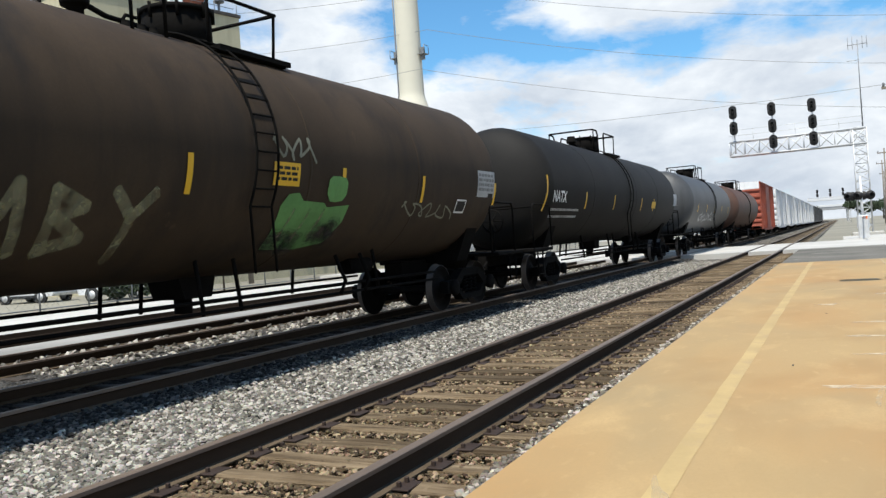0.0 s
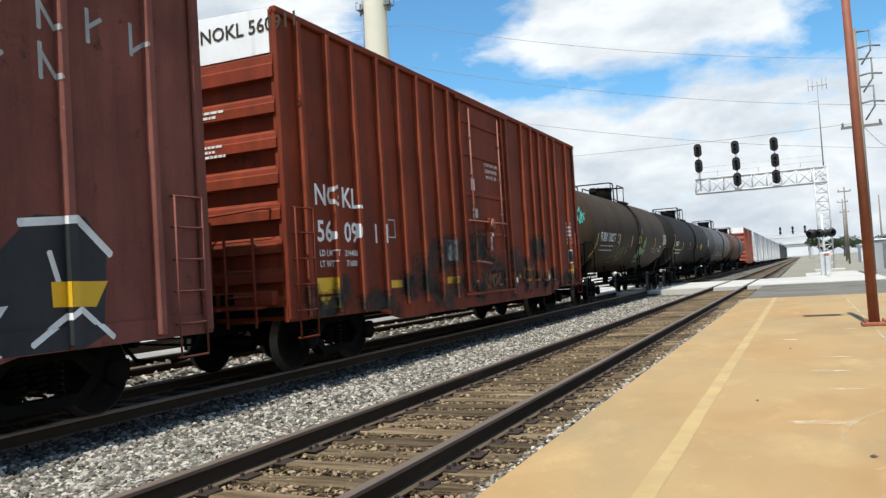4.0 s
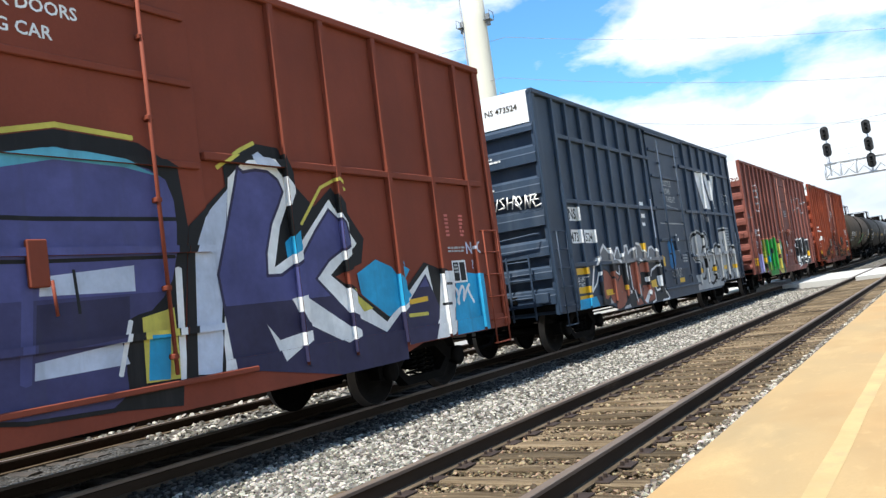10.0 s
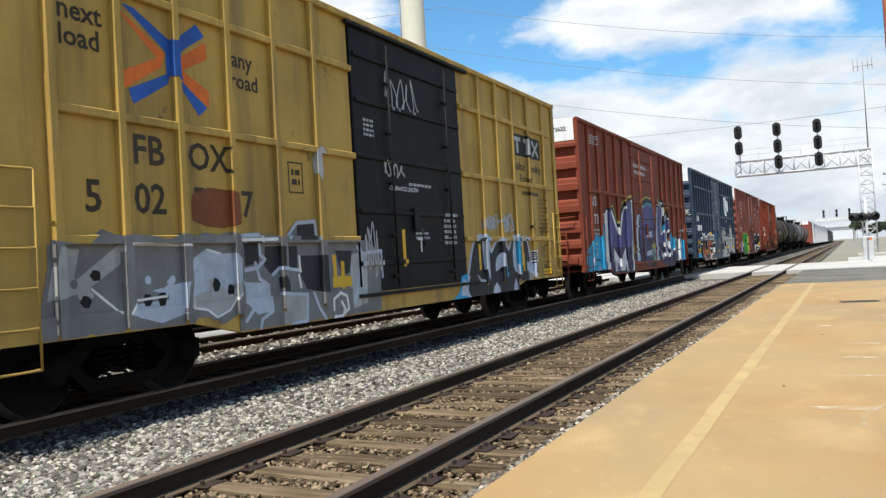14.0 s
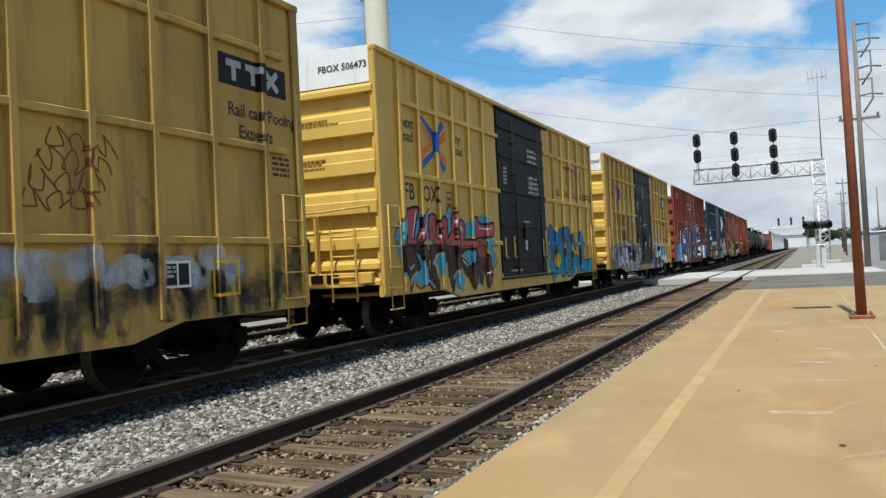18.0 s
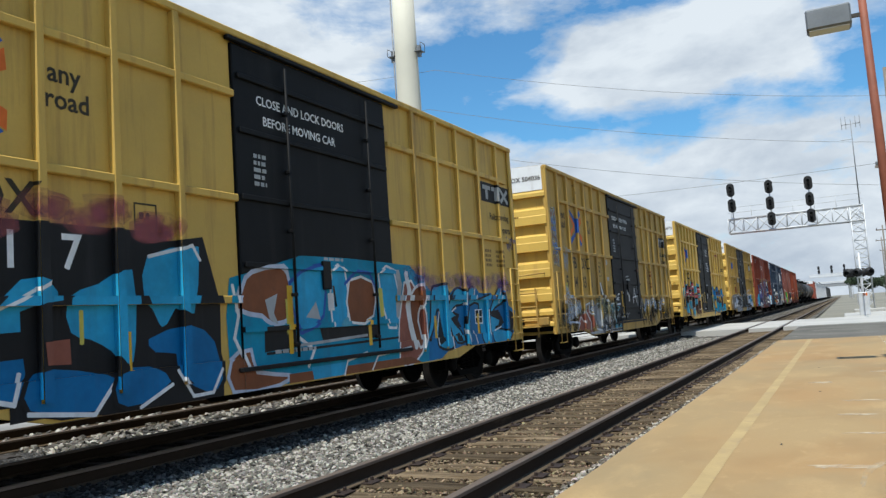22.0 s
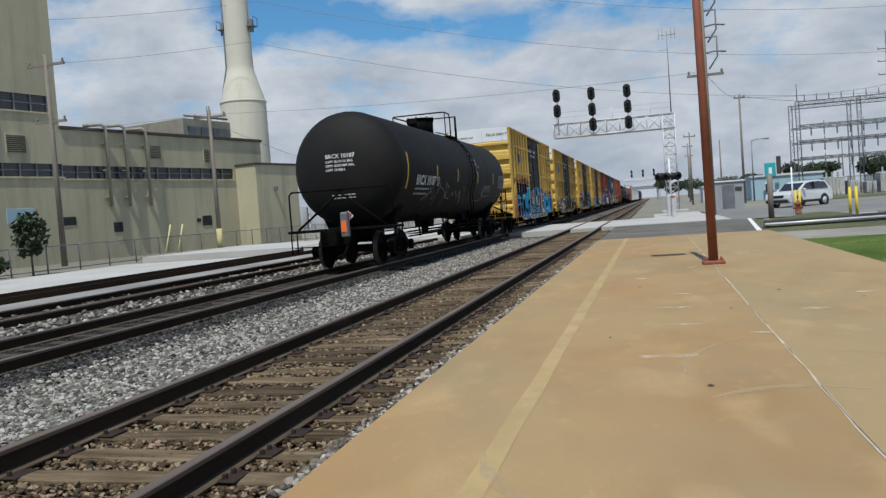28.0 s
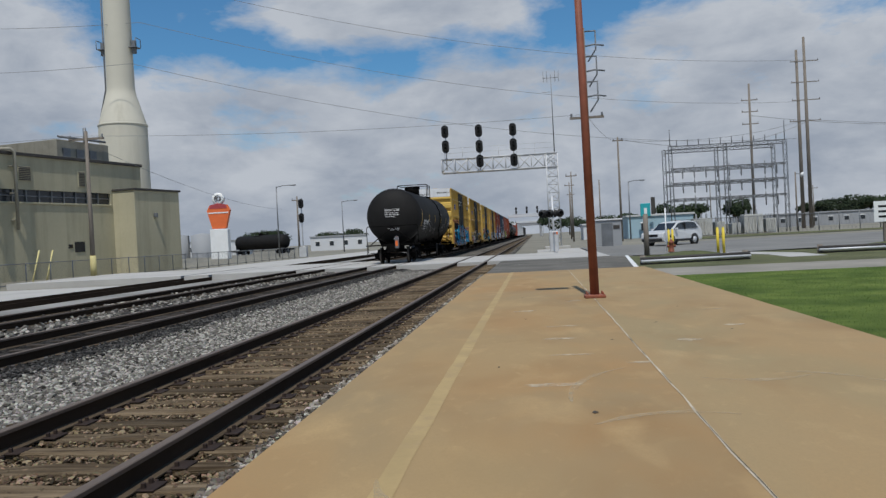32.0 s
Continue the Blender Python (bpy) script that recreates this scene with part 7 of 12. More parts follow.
glyph(p, [(12.74, 1.64), (12.90, 1.90), (13.18, 1.92), (13.11, 1.68), (13.66, 1.77), (13.92, 1.77), (13.70, 1.48), (13.69, 1.05), (13.82, 0.79), (13.46, 0.78), (13.31, 1.04), (13.31, 1.59), (12.91, 1.57), (12.77, 1.50), (12.69, 1.08), (12.80, 0.82), (12.56, 0.82), (12.58, 1.23)], "sky", "sky", 0, "black", 0.045)
glyph(p, [(14.01, 1.58), (14.38, 1.90), (14.58, 1.94), (14.64, 1.64), (14.40, 1.56), (14.16, 1.50), (14.04, 1.38), (14.51, 1.29), (14.44, 1.13), (14.12, 1.09), (14.99, 0.97), (14.72, 0.79), (14.03, 0.76), (13.87, 1.01), (13.88, 1.40)], "sky", "sky", 0, "black", 0.045)
p.poly([(13.86, 1.43), (14.33, 1.46), (14.62, 1.18), (14.23, 1.08), (14.36, 1.24), (13.93, 1.33)], "black")
p.poly([(14.87, 1.48), (15.25, 1.35), (15.09, 1.00), (14.72, 1.02)], "black")
p.line([(11.83, 1.89), (11.82, 1.53), (11.94, 1.11), (12.02, 0.78)], 0.04, "white")
p.line([(11.52, 1.46), (11.37, 1.10), (11.40, 0.88)], 0.035, "white")
p.line([(12.66, 1.81), (12.61, 1.59)], 0.035, "white")
p.line([(13.20, 1.92), (13.10, 1.70)], 0.035, "white")
p.line([(13.66, 1.46), (13.66, 1.05), (13.79, 0.80)], 0.035, "white")
p.line([(14.58, 1.90), (14.40, 1.61)], 0.035, "white")
p.line([(12.57, 1.12), (12.73, 0.81)], 0.035, "white")
p.line([(12.98, 1.06), (13.10, 0.82)], 0.035, "white")
p.line([(14.43, 1.10), (14.06, 1.03)], 0.03, "white")
p.line([(12.07, 1.47), (12.23, 1.53)], 0.03, "white")
p.poly([(13.11, 1.48), (13.48, 1.49), (13.48, 1.19), (13.10, 1.20)], "white")
p.poly([(13.14, 1.46), (13.28, 1.47), (13.27, 1.35), (13.13, 1.35)], "black")
p.poly([(13.32, 1.46), (13.46, 1.47), (13.44, 1.34), (13.31, 1.35)], "black")
p.poly([(13.13, 1.32), (13.26, 1.32), (13.27, 1.22), (13.13, 1.22)], "black")
p.poly([(13.31, 1.32), (13.44, 1.32), (13.44, 1.22), (13.30, 1.22)], "black")
scrawl(p, 0.2, 4.0, 0.55, 0.3, 4, "pale", 3, 0.05)
mist(p, 10.3, 15.2, 2.02, 0.34, 8, "mist_lilac", 6)
door_marks(p, 6.1, 4)
p.rect(13.87, 15.45, 3.76, 4.18, "black")
plate_mark(p, (13.97, 14.45, 14.94), 0.42, 3.82, 4.12)
for s, q, z_ in (("Rail", 14.25, 3.40), ("car", 14.52, 3.40), ("Pool", 14.78, 3.42), ("ing", 15.1, 3.42), ("Experts", 14.78, 3.14)):
    p.text(s, q, z_, 0.20, "dark_text")
p.bars(13.7, 14.2, 2.35, 2.75, 4, "ghost_ink", 5).bars(14.45, 14.95, 2.35, 2.75, 4, "ghost_ink", 6)
scrawl(p, 15.1, 2.75, 0.4, 0.35, 5, "violet", 61, 0.025)
reflectors(p, (4.3, 7.0, 9.0, 11.3, 13.2), 1.0)
p.done(Y4, "graffiti", "blue, brown and black sprayed letters")
end_text(Y4, [("FBOX 504217", 0.42, 4.76, 0.17, "dark_text"), ("EXCESS HEIGHT CAR", -1.3, 4.72, 0.115, "dark_text")], 0.018)

# grimy yellow boxcar
p = Paint(S3)
yellow_common(p, 6, ("5", "04", "03", "6"), 1.98)
r_ = random.Random(5)
mist(p, 0.3, 6.1, 1.05, 0.7, 24, "mist_soot", 3)
mist(p, 1.0, 6.0, 1.25, 0.4, 14, "mist_white", 4)
mist(p, 9.9, 15.4, 1.05, 0.75, 34, "mist_soot", 7)
mist(p, 10.0, 14.2, 1.38, 0.34, 16, "mist_white", 8)
for k_ in range(4):
    scrawl(p, 10.9 + 0.1 * k_, 1.95 + 0.2 * k_, 0.9, 0.3, 5, "brown", 330 + k_, 0.018)
p.poly([(1.85, 0.87), (2.14, 1.17), (3.12, 1.38), (3.43, 1.03), (3.25, 0.69), (2.50, 0.70)], "rustpink")
p.poly([(3.41, 1.29), (3.95, 1.54), (4.66, 1.58), (4.66, 0.64), (4.01, 0.62)], "greyed")
p.poly([(3.95, 1.52), (4.60, 1.57), (4.55, 0.88), (4.37, 0.72), (3.87, 0.93)], "silver")
p.poly([(1.87, 0.73), (2.78, 0.70), (3.37, 0.70), (4.60, 0.75), (4.60, 0.62), (1.86, 0.66)], "silver")
p.line([(1.79, 0.80), (2.27, 1.16), (2.52, 0.99), (2.82, 1.30), (3.18, 1.04), (3.07, 0.79)], 0.05, "white")
p.line([(3.43, 1.46), (3.69, 0.77), (4.37, 0.70)], 0.05, "white")
p.line([(2.84, 1.48), (3.25, 1.54), (3.11, 1.29), (3.41, 1.19)], 0.045, "white")
p.poly([(4.49, 1.64), (5.11, 1.65), (4.99, 1.23), (4.47, 1.24)], "greyed")
p.poly([(4.50, 2.05), (4.73, 1.72), (4.49, 1.67)], "charcoal")
p.poly([(4.50, 2.15), (4.62, 2.14), (4.89, 1.69), (4.71, 1.69)], "white")
p.line([(4.63, 2.15), (4.99, 1.75)], 0.03, "charcoal")
p.line([(4.49, 1.65), (4.85, 1.66), (5.01, 1.65), (5.13, 1.56)], 0.05, "white")
p.line([(4.47, 1.24), (4.99, 1.23), (5.02, 1.39), (5.10, 1.43)], 0.04, "white")
p.poly([(4.47, 1.21), (5.12, 1.19), (5.12, 0.71), (4.78, 0.70), (4.81, 0.81), (4.46, 0.95)], "greyed")
p.poly([(4.78, 1.19), (4.89, 1.18), (4.96, 0.91), (4.82, 0.92)], "white")
p.poly([(4.70, 1.06), (4.76, 1.05), (4.76, 0.92), (4.68, 0.93)], "silver")
p.poly([(5.11, 1.38), (5.16, 1.38), (5.16, 1.13), (5.22, 1.10), (5.21, 0.94), (5.13, 0.93)], "white")
p.poly([(4.46, 0.93), (4.79, 0.81), (4.63, 0.68), (4.45, 0.62)], "pale")
p.line([(4.46, 0.93), (4.79, 0.82), (4.61, 0.68)], 0.035, "white")
p.line([(4.61, 0.68), (5.13, 0.71), (5.20, 0.62), (5.42, 0.62), (5.47, 0.73)], 0.04, "white")
p.poly([(5.22, 1.12), (5.64, 1.20), (5.60, 0.69), (5.25, 0.66)], "greyed")
p.poly([(5.44, 1.44), (5.79, 1.50), (5.84, 0.89), (5.70, 0.84), (5.63, 1.31)], "powder")
p.poly([(5.27, 1.45), (5.43, 1.45), (5.42, 1.21), (5.25, 1.19)], "pale")
p.line([(5.27, 1.50), (5.43, 1.50), (5.41, 1.32)], 0.05, "white")
p.line([(5.44, 1.47), (5.77, 1.50)], 0.05, "white")
p.line([(5.31, 1.28), (5.66, 1.31), (5.65, 0.98)], 0.06, "white")
p.poly([(5.54, 1.04), (5.70, 1.02), (5.70, 0.92), (5.54, 0.94)], "white")
p.poly([(5.86, 1.46), (6.06, 1.48), (6.01, 0.87), (5.85, 0.88)], "powder")
p.poly([(5.87, 1.30), (6.00, 1.30), (5.96, 0.89), (5.87, 0.90)], "white")
p.line([(5.82, 1.49), (6.08, 1.49)], 0.05, "white")
p.line([(6.11, 1.48), (6.11, 1.10)], 0.045, "charcoal")
p.poly([(6.26, 1.39), (6.48, 1.41), (6.47, 1.25), (6.25, 1.24)], "powder")
p.line([(6.16, 1.45), (6.67, 1.48)], 0.06, "pale")
p.poly([(6.17, 1.16), (6.65, 1.18), (6.55, 1.05), (6.16, 1.05)], "silver")
p.line([(6.14, 1.42), (6.16, 1.02), (6.46, 1.02), (6.51, 1.15), (6.70, 1.18)], 0.045, "charcoal")
p.poly([(5.71, 0.86), (6.63, 0.86), (6.72, 0.72), (5.70, 0.72)], "powder")
p.poly([(5.48, 0.72), (6.72, 0.70), (6.76, 0.62), (5.48, 0.63)], "silver")
p.line([(5.46, 0.68), (6.02, 0.67), (6.68, 0.68)], 0.04, "charcoal")
p.poly([(5.18, 1.58), (5.27, 1.58), (5.25, 1.14), (5.18, 1.14)], "reflector")
p.line([(5.28, 1.03), (5.29, 0.94)], 0.035, "dark_text")
p.line([(5.34, 1.03), (5.41, 1.02), (5.35, 0.98), (5.40, 0.92)], 0.035, "dark_text")
p.line([(6.24, 1.72), (6.43, 1.68), (6.28, 1.62), (6.58, 1.60), (6.64, 1.69), (6.41, 1.64)], 0.025, "white")
p.line([(6.50, 1.76), (6.71, 1.79), (6.58, 1.82), (6.61, 1.72), (6.53, 1.68)], 0.025, "white")
p.line([(6.99, 1.20), (7.05, 1.13), (7.14, 1.19), (7.21, 1.10), (7.32, 1.18), (7.45, 1.11), (7.58, 1.17), (7.71, 1.09), (7.88, 1.16)], 0.03, "silver")
p.line([(7.05, 1.80), (7.17, 1.77), (7.24, 1.88), (7.34, 1.75)], 0.03, "silver")
p.poly([(7.77, 1.94), (7.98, 1.95), (7.96, 1.77), (7.76, 1.77)], "silver")
p.line([(7.80, 2.38), (8.18, 2.41)], 0.035, "silver")
p.line([(7.81, 2.31), (7.91, 2.27)], 0.03, "silver")
p.line([(8.05, 2.34), (8.17, 2.27)], 0.03, "silver")
p.line([(7.92, 2.21), (8.02, 2.20), (8.01, 2.11), (7.92, 2.12), (7.92, 2.21)], 0.035, "silver")
p.poly([(9.22, 2.16), (9.57, 2.13), (9.49, 1.50), (9.22, 1.43)], "mist_white")
p.poly([(9.22, 1.49), (9.60, 1.49), (9.58, 1.29), (9.21, 1.30)], "mist_white")
p.poly([(9.38, 2.68), (9.65, 2.71), (9.64, 2.59), (9.37, 2.57)], "brown")
p.poly([(9.43, 1.30), (9.59, 1.29), (9.59, 1.24), (9.42, 1.26)], "silver")
p.line([(5.14, 1.95), (5.25, 1.89), (5.15, 1.86), (5.26, 1.78), (5.16, 1.76)], 0.02, "dark_text")
p.line([(5.29, 1.94), (5.41, 1.95), (5.30, 1.86), (5.42, 1.83), (5.30, 1.78)], 0.02, "dark_text")
mist(p, 4.3, 6.9, 0.85, 0.5, 14, "mist_soot", 39)
mist(p, 4.0, 6.1, 1.3, 0.5, 8, "mist_olive", 40)
p.line([(1.09, 1.03), (1.53, 1.04), (2.01, 0.98)], 0.05, "pale")
p.poly([(1.03, 2.07), (1.33, 2.10), (1.34, 1.83), (1.01, 1.79)], "lemon")
p.poly([(0.17, 2.55), (0.17, 4.05), (0.74, 4.1), (0.78, 2.5)], "mist_sky").poly([(0.2, 2.6), (0.2, 3.9), (0.7, 3.95), (0.72, 2.6)], "mist_sky")
for k_ in range(7):
    scrawl(p, 0.2, 3.82 - k_ * 0.2, 0.5, 0.16, 4, "logo_blue" if k_ % 3 else "brown", 300 + k_, 0.022)
for k_ in range(4):
    scrawl(p, 0.95 + 0.05 * k_, 2.35 + 0.1 * k_, 0.5, 0.5, 3, "silver", 310 + k_, 0.03)
mist(p, 0.9, 1.7, 1.6, 0.6, 4, "mist_white", 33)
p.poly(blob(r_, 5.4, 2.78, 0.5, 0.2, 10), "silver").rect(5.3, 5.7, 2.22, 2.34, "silver")
door_marks(p, 6.1, 9)
p.line([(8.6, 1.5), (8.85, 2.0), (9.1, 1.5)], 0.05, "white").line([(8.55, 1.68), (9.2, 1.72)], 0.04, "white")
p.rect(13.85, 15.3, 3.72, 4.12, "black")
plate_mark(p, (14.0, 14.4, 14.8), 0.3, 3.79, 4.06)
for s, q, z_ in (("Rail", 14.0, 3.34), ("car", 14.42, 3.34), ("Pool", 14.84, 3.34), ("ing", 15.22, 3.34), ("Experts", 14.2, 3.06)):
    p.text(s, q, z_, 0.24, "dark_text")
p.bars(14.9, 15.3, 2.6, 2.9, 4, "dark_text", 5)
hand_box(p, 12.72, 13.16, 1.17, 1.48, 3)
p.line([(13.57, 1.05), (14.04, 1.05), (14.04, 1.46), (13.57, 1.46)], 0.04, "reflector", True)
scrawl(p, 5.3, 1.75, 0.5, 0.35, 3, "dark_text", 4, 0.02)
reflectors(p, (4.2, 7.1), 1.05)
p.done(Y3, "graffiti", "grey and pale blue sprayed patches")
end_text(Y3, [("FBOX 504036", 0.42, 4.76, 0.17, "dark_text"), ("EXCESS HEIGHT CAR", -1.3, 4.72, 0.115, "dark_text")], 0.018)

# yellow boxcar with pink letters
p = Paint(S2)
yellow_common(p, 8, ("", "", "", ""), fx=(1.03, 1.84), bx=2.95)
p.text("5", 0.98, 2.08, 0.42, "dark_text").text("6", 1.90, 2.10, 0.42, "dark_text")
p.poly([(0.59, 1.85), (0.75, 1.98), (0.90, 2.17), (1.04, 2.35), (1.20, 2.37), (1.37, 2.20), (1.51, 1.95), (1.51, 1.76), (1.02, 1.69), (0.93, 1.45), (0.92, 1.21), (0.95, 1.02), (0.84, 1.12), (0.77, 1.33), (0.66, 1.54), (0.56, 1.63)], "powder")
p.poly([(1.41, 2.07), (1.64, 2.26), (1.80, 2.24), (1.73, 2.02), (1.58, 1.83), (1.36, 1.79)], "powder")
p.poly([(1.86, 2.19), (2.00, 2.32), (2.14, 2.28), (2.07, 1.59), (1.86, 1.76)], "powder")
p.poly([(1.30, 1.53), (1.61, 1.51), (1.72, 1.17), (1.82, 0.90), (1.41, 0.92), (1.24, 1.04), (1.38, 1.19), (1.56, 1.24)], "powder")
p.poly([(2.19, 1.35), (2.68, 1.56), (2.93, 1.41), (2.72, 1.13), (2.49, 1.05), (2.36, 1.28)], "powder")
p.poly([(2.83, 2.30), (3.02, 2.44), (3.26, 2.39), (3.19, 1.93), (2.87, 1.89)], "powder")
p.poly([(3.77, 2.10), (4.29, 2.22), (4.35, 1.92), (3.94, 1.79)], "powder")
p.poly([(3.59, 1.59), (4.36, 1.63), (4.22, 1.18), (3.91, 1.31)], "powder")
p.poly([(4.56, 2.26), (4.96, 2.39), (5.28, 2.21), (5.63, 1.54), (5.68, 1.25), (5.37, 1.12), (5.15, 1.54)], "powder")
p.poly([(3.02, 1.00), (3.44, 1.13), (3.69, 0.97), (3.58, 0.69), (3.23, 0.79)], "powder")
p.poly([(4.33, 1.10), (4.66, 1.04), (4.61, 0.78), (4.34, 0.89)], "powder")
p.line([(0.56, 1.81), (0.66, 1.97), (0.83, 2.10), (0.99, 2.27)], 0.05, "brown")
p.line([(2.93, 2.37), (3.10, 2.49), (3.30, 2.44)], 0.05, "brown")
p.line([(5.63, 1.50), (5.79, 1.27), (5.55, 1.14)], 0.05, "brown")
p.line([(1.28, 0.94), (1.47, 0.85), (1.73, 0.91)], 0.05, "brown")
glyph(p, [(1.13, 2.33), (1.53, 2.39), (1.61, 2.34), (1.48, 2.11), (1.37, 1.85), (1.32, 1.63), (1.44, 1.44), (1.57, 1.26), (1.42, 1.17), (1.27, 1.10), (1.13, 0.95), (1.06, 0.82), (0.98, 0.99), (0.88, 1.18), (0.84, 1.45), (0.90, 1.75), (0.99, 1.99), (1.06, 2.18)], "rosy", "umber", 1.7, "black", 0.055)
glyph(p, [(1.66, 2.18), (1.76, 2.24), (1.86, 2.15), (1.83, 1.97), (1.72, 1.81), (1.56, 1.71), (1.42, 1.75), (1.56, 1.89), (1.64, 2.03)], "rosy", "rosy", 0, "black", 0.05)
glyph(p, [(1.38, 1.70), (1.56, 1.69), (1.85, 1.59), (2.14, 1.48), (1.96, 1.39), (1.95, 1.26), (2.05, 1.05), (2.27, 0.87), (2.31, 0.65), (2.11, 0.76), (1.87, 0.91), (1.78, 1.10), (1.70, 1.33), (1.59, 1.50), (1.39, 1.56)], "umber", "umber", 0, "black", 0.05)
glyph(p, [(2.04, 2.23), (2.39, 2.26), (2.39, 2.08), (2.50, 1.88), (2.60, 1.63), (2.37, 1.50), (2.24, 1.39), (2.11, 1.23), (2.06, 1.43), (2.04, 1.76)], "rosy", "umber", 1.7, "black", 0.05)
glyph(p, [(2.40, 2.08), (2.55, 2.20), (2.77, 2.25), (2.94, 2.18), (2.92, 1.78), (2.88, 1.45), (2.76, 1.34), (2.62, 1.42), (2.57, 1.63), (2.66, 1.95), (2.55, 2.00), (2.40, 1.99)], "rosy", "umber", 1.7, "black", 0.05)
glyph(p, [(2.05, 1.29), (2.23, 1.23), (2.33, 0.94), (2.34, 0.67), (2.22, 0.86), (2.10, 1.02)], "umber", "umber", 0, "black", 0.05)
glyph(p, [(3.13, 2.19), (3.25, 2.33), (3.44, 2.35), (3.49, 2.23), (3.32, 2.01), (3.27, 1.92), (3.48, 1.84), (3.29, 1.78), (3.25, 1.63), (3.30, 1.52), (3.47, 1.48), (3.58, 1.40), (3.48, 1.25), (3.27, 1.10), (3.14, 0.96), (3.01, 0.69), (2.92, 0.90), (2.90, 1.26), (2.89, 1.63), (2.92, 1.81), (3.07, 1.91), (3.17, 2.00)], "rosy", "umber", 1.66, "black", 0.05)
glyph(p, [(3.43, 2.09), (3.63, 2.21), (3.83, 2.15), (3.88, 1.95), (3.78, 1.80), (3.94, 1.79), (4.30, 1.78), (4.60, 1.78), (4.43, 1.55), (4.50, 1.38), (4.45, 1.05), (4.27, 0.73), (4.09, 0.79), (3.89, 1.00), (3.66, 1.20), (3.54, 1.32), (3.58, 1.41), (3.84, 1.31), (4.12, 1.19), (4.27, 1.39), (4.33, 1.55), (3.93, 1.59), (3.52, 1.46), (3.33, 1.49), (3.30, 1.59), (3.41, 1.78), (3.37, 1.97)], "rosy", "umber", 1.62, "black", 0.05)
glyph(p, [(4.38, 2.25), (4.62, 2.29), (4.68, 2.18), (5.02, 2.14), (5.68, 2.20), (5.59, 1.89), (5.00, 1.85), (4.53, 1.81), (4.29, 1.92)], "rosy", "rosy", 0, "black", 0.055)
glyph(p, [(4.53, 1.81), (4.97, 1.82), (5.01, 1.54), (5.17, 1.37), (5.46, 1.11), (5.30, 0.93), (5.08, 0.69), (4.96, 0.86), (4.95, 1.16), (4.78, 1.04), (4.67, 0.79), (4.56, 0.92), (4.48, 1.17), (4.57, 1.38), (4.48, 1.63)], "rustpink", "umber", 1.4, "black", 0.05)
p.line([(1.49, 2.30), (1.38, 2.01), (1.30, 1.82)], 0.035, "white")
p.line([(1.79, 2.14), (1.71, 1.96), (1.58, 1.81)], 0.03, "white")
p.line([(1.00, 1.57), (0.99, 1.29), (1.17, 1.24), (1.31, 1.30)], 0.05, "silver")
p.line([(1.06, 0.94), (1.24, 1.09), (1.41, 1.16)], 0.05, "silver")
p.line([(2.43, 2.05), (2.46, 1.83)], 0.03, "white")
p.line([(3.36, 2.26), (3.28, 2.10)], 0.03, "white")
p.line([(4.70, 2.06), (5.18, 2.03), (5.49, 2.08)], 0.03, "white")
p.line([(3.58, 2.08), (3.71, 1.98)], 0.04, "white")
p.line([(2.14, 1.30), (2.30, 1.45), (2.46, 1.50)], 0.05, "silver")
p.line([(3.09, 0.98), (3.35, 1.15), (3.53, 1.23)], 0.05, "silver")
p.line([(3.67, 1.35), (3.91, 1.23)], 0.03, "white")
p.line([(5.04, 1.02), (5.21, 1.09)], 0.03, "white")
p.line([(1.74, 1.24), (1.83, 1.03), (2.12, 0.84)], 0.04, "silver")
p.poly([(9.75, 2.08), (10.00, 2.06), (10.00, 0.86), (9.81, 0.86)], "lemon")
p.poly([(10.69, 2.28), (10.92, 2.15), (10.98, 2.02), (10.84, 2.04)], "lemon")
p.poly([(13.21, 1.85), (13.67, 2.18), (13.77, 1.76)], "lemon")
p.poly([(10.34, 1.62), (10.59, 1.62), (10.69, 1.27), (10.57, 1.15), (10.36, 1.24)], "rustpink")
p.poly([(11.11, 1.47), (12.03, 1.56), (12.47, 1.28), (12.35, 0.91), (11.16, 1.01)], "rustpink")
glyph(p, [(10.09, 2.02), (10.21, 2.19), (10.37, 2.26), (10.60, 2.22), (10.77, 2.09), (10.87, 1.89), (10.89, 1.68), (10.75, 1.39), (10.60, 1.31), (10.56, 1.48), (10.38, 1.59), (10.36, 1.28), (10.57, 1.22), (10.71, 1.07), (10.88, 0.94), (10.77, 0.82), (10.54, 0.71), (10.42, 0.64), (10.26, 0.69), (10.23, 0.85), (10.14, 0.97), (10.07, 1.17), (10.06, 1.48)], "blue", "teal", 1.66, "umber", 0.05)
glyph(p, [(10.92, 1.64), (11.05, 1.89), (11.07, 2.15), (11.31, 2.14), (11.55, 2.17), (11.57, 1.91), (11.68, 1.56), (11.74, 1.20), (11.72, 0.85), (11.46, 0.73), (11.22, 0.78), (11.08, 0.97), (10.89, 1.22), (10.88, 1.47)], "blue", "teal", 1.66, "umber", 0.05)
glyph(p, [(11.15, 1.37), (11.25, 1.49), (11.40, 1.25), (11.29, 1.07), (11.16, 1.13)], "lemon", "lemon", 0, "umber", 0.04)
glyph(p, [(11.81, 2.22), (12.07, 2.19), (12.29, 2.25), (12.47, 2.16), (12.47, 1.83), (12.58, 1.46), (12.65, 1.08), (12.57, 0.76), (12.15, 0.74), (11.84, 0.77), (11.78, 1.02), (12.31, 0.91), (12.30, 1.19), (11.80, 1.25), (11.77, 1.56), (11.70, 1.82), (11.65, 2.17)], "blue", "teal", 1.66, "umber", 0.05)
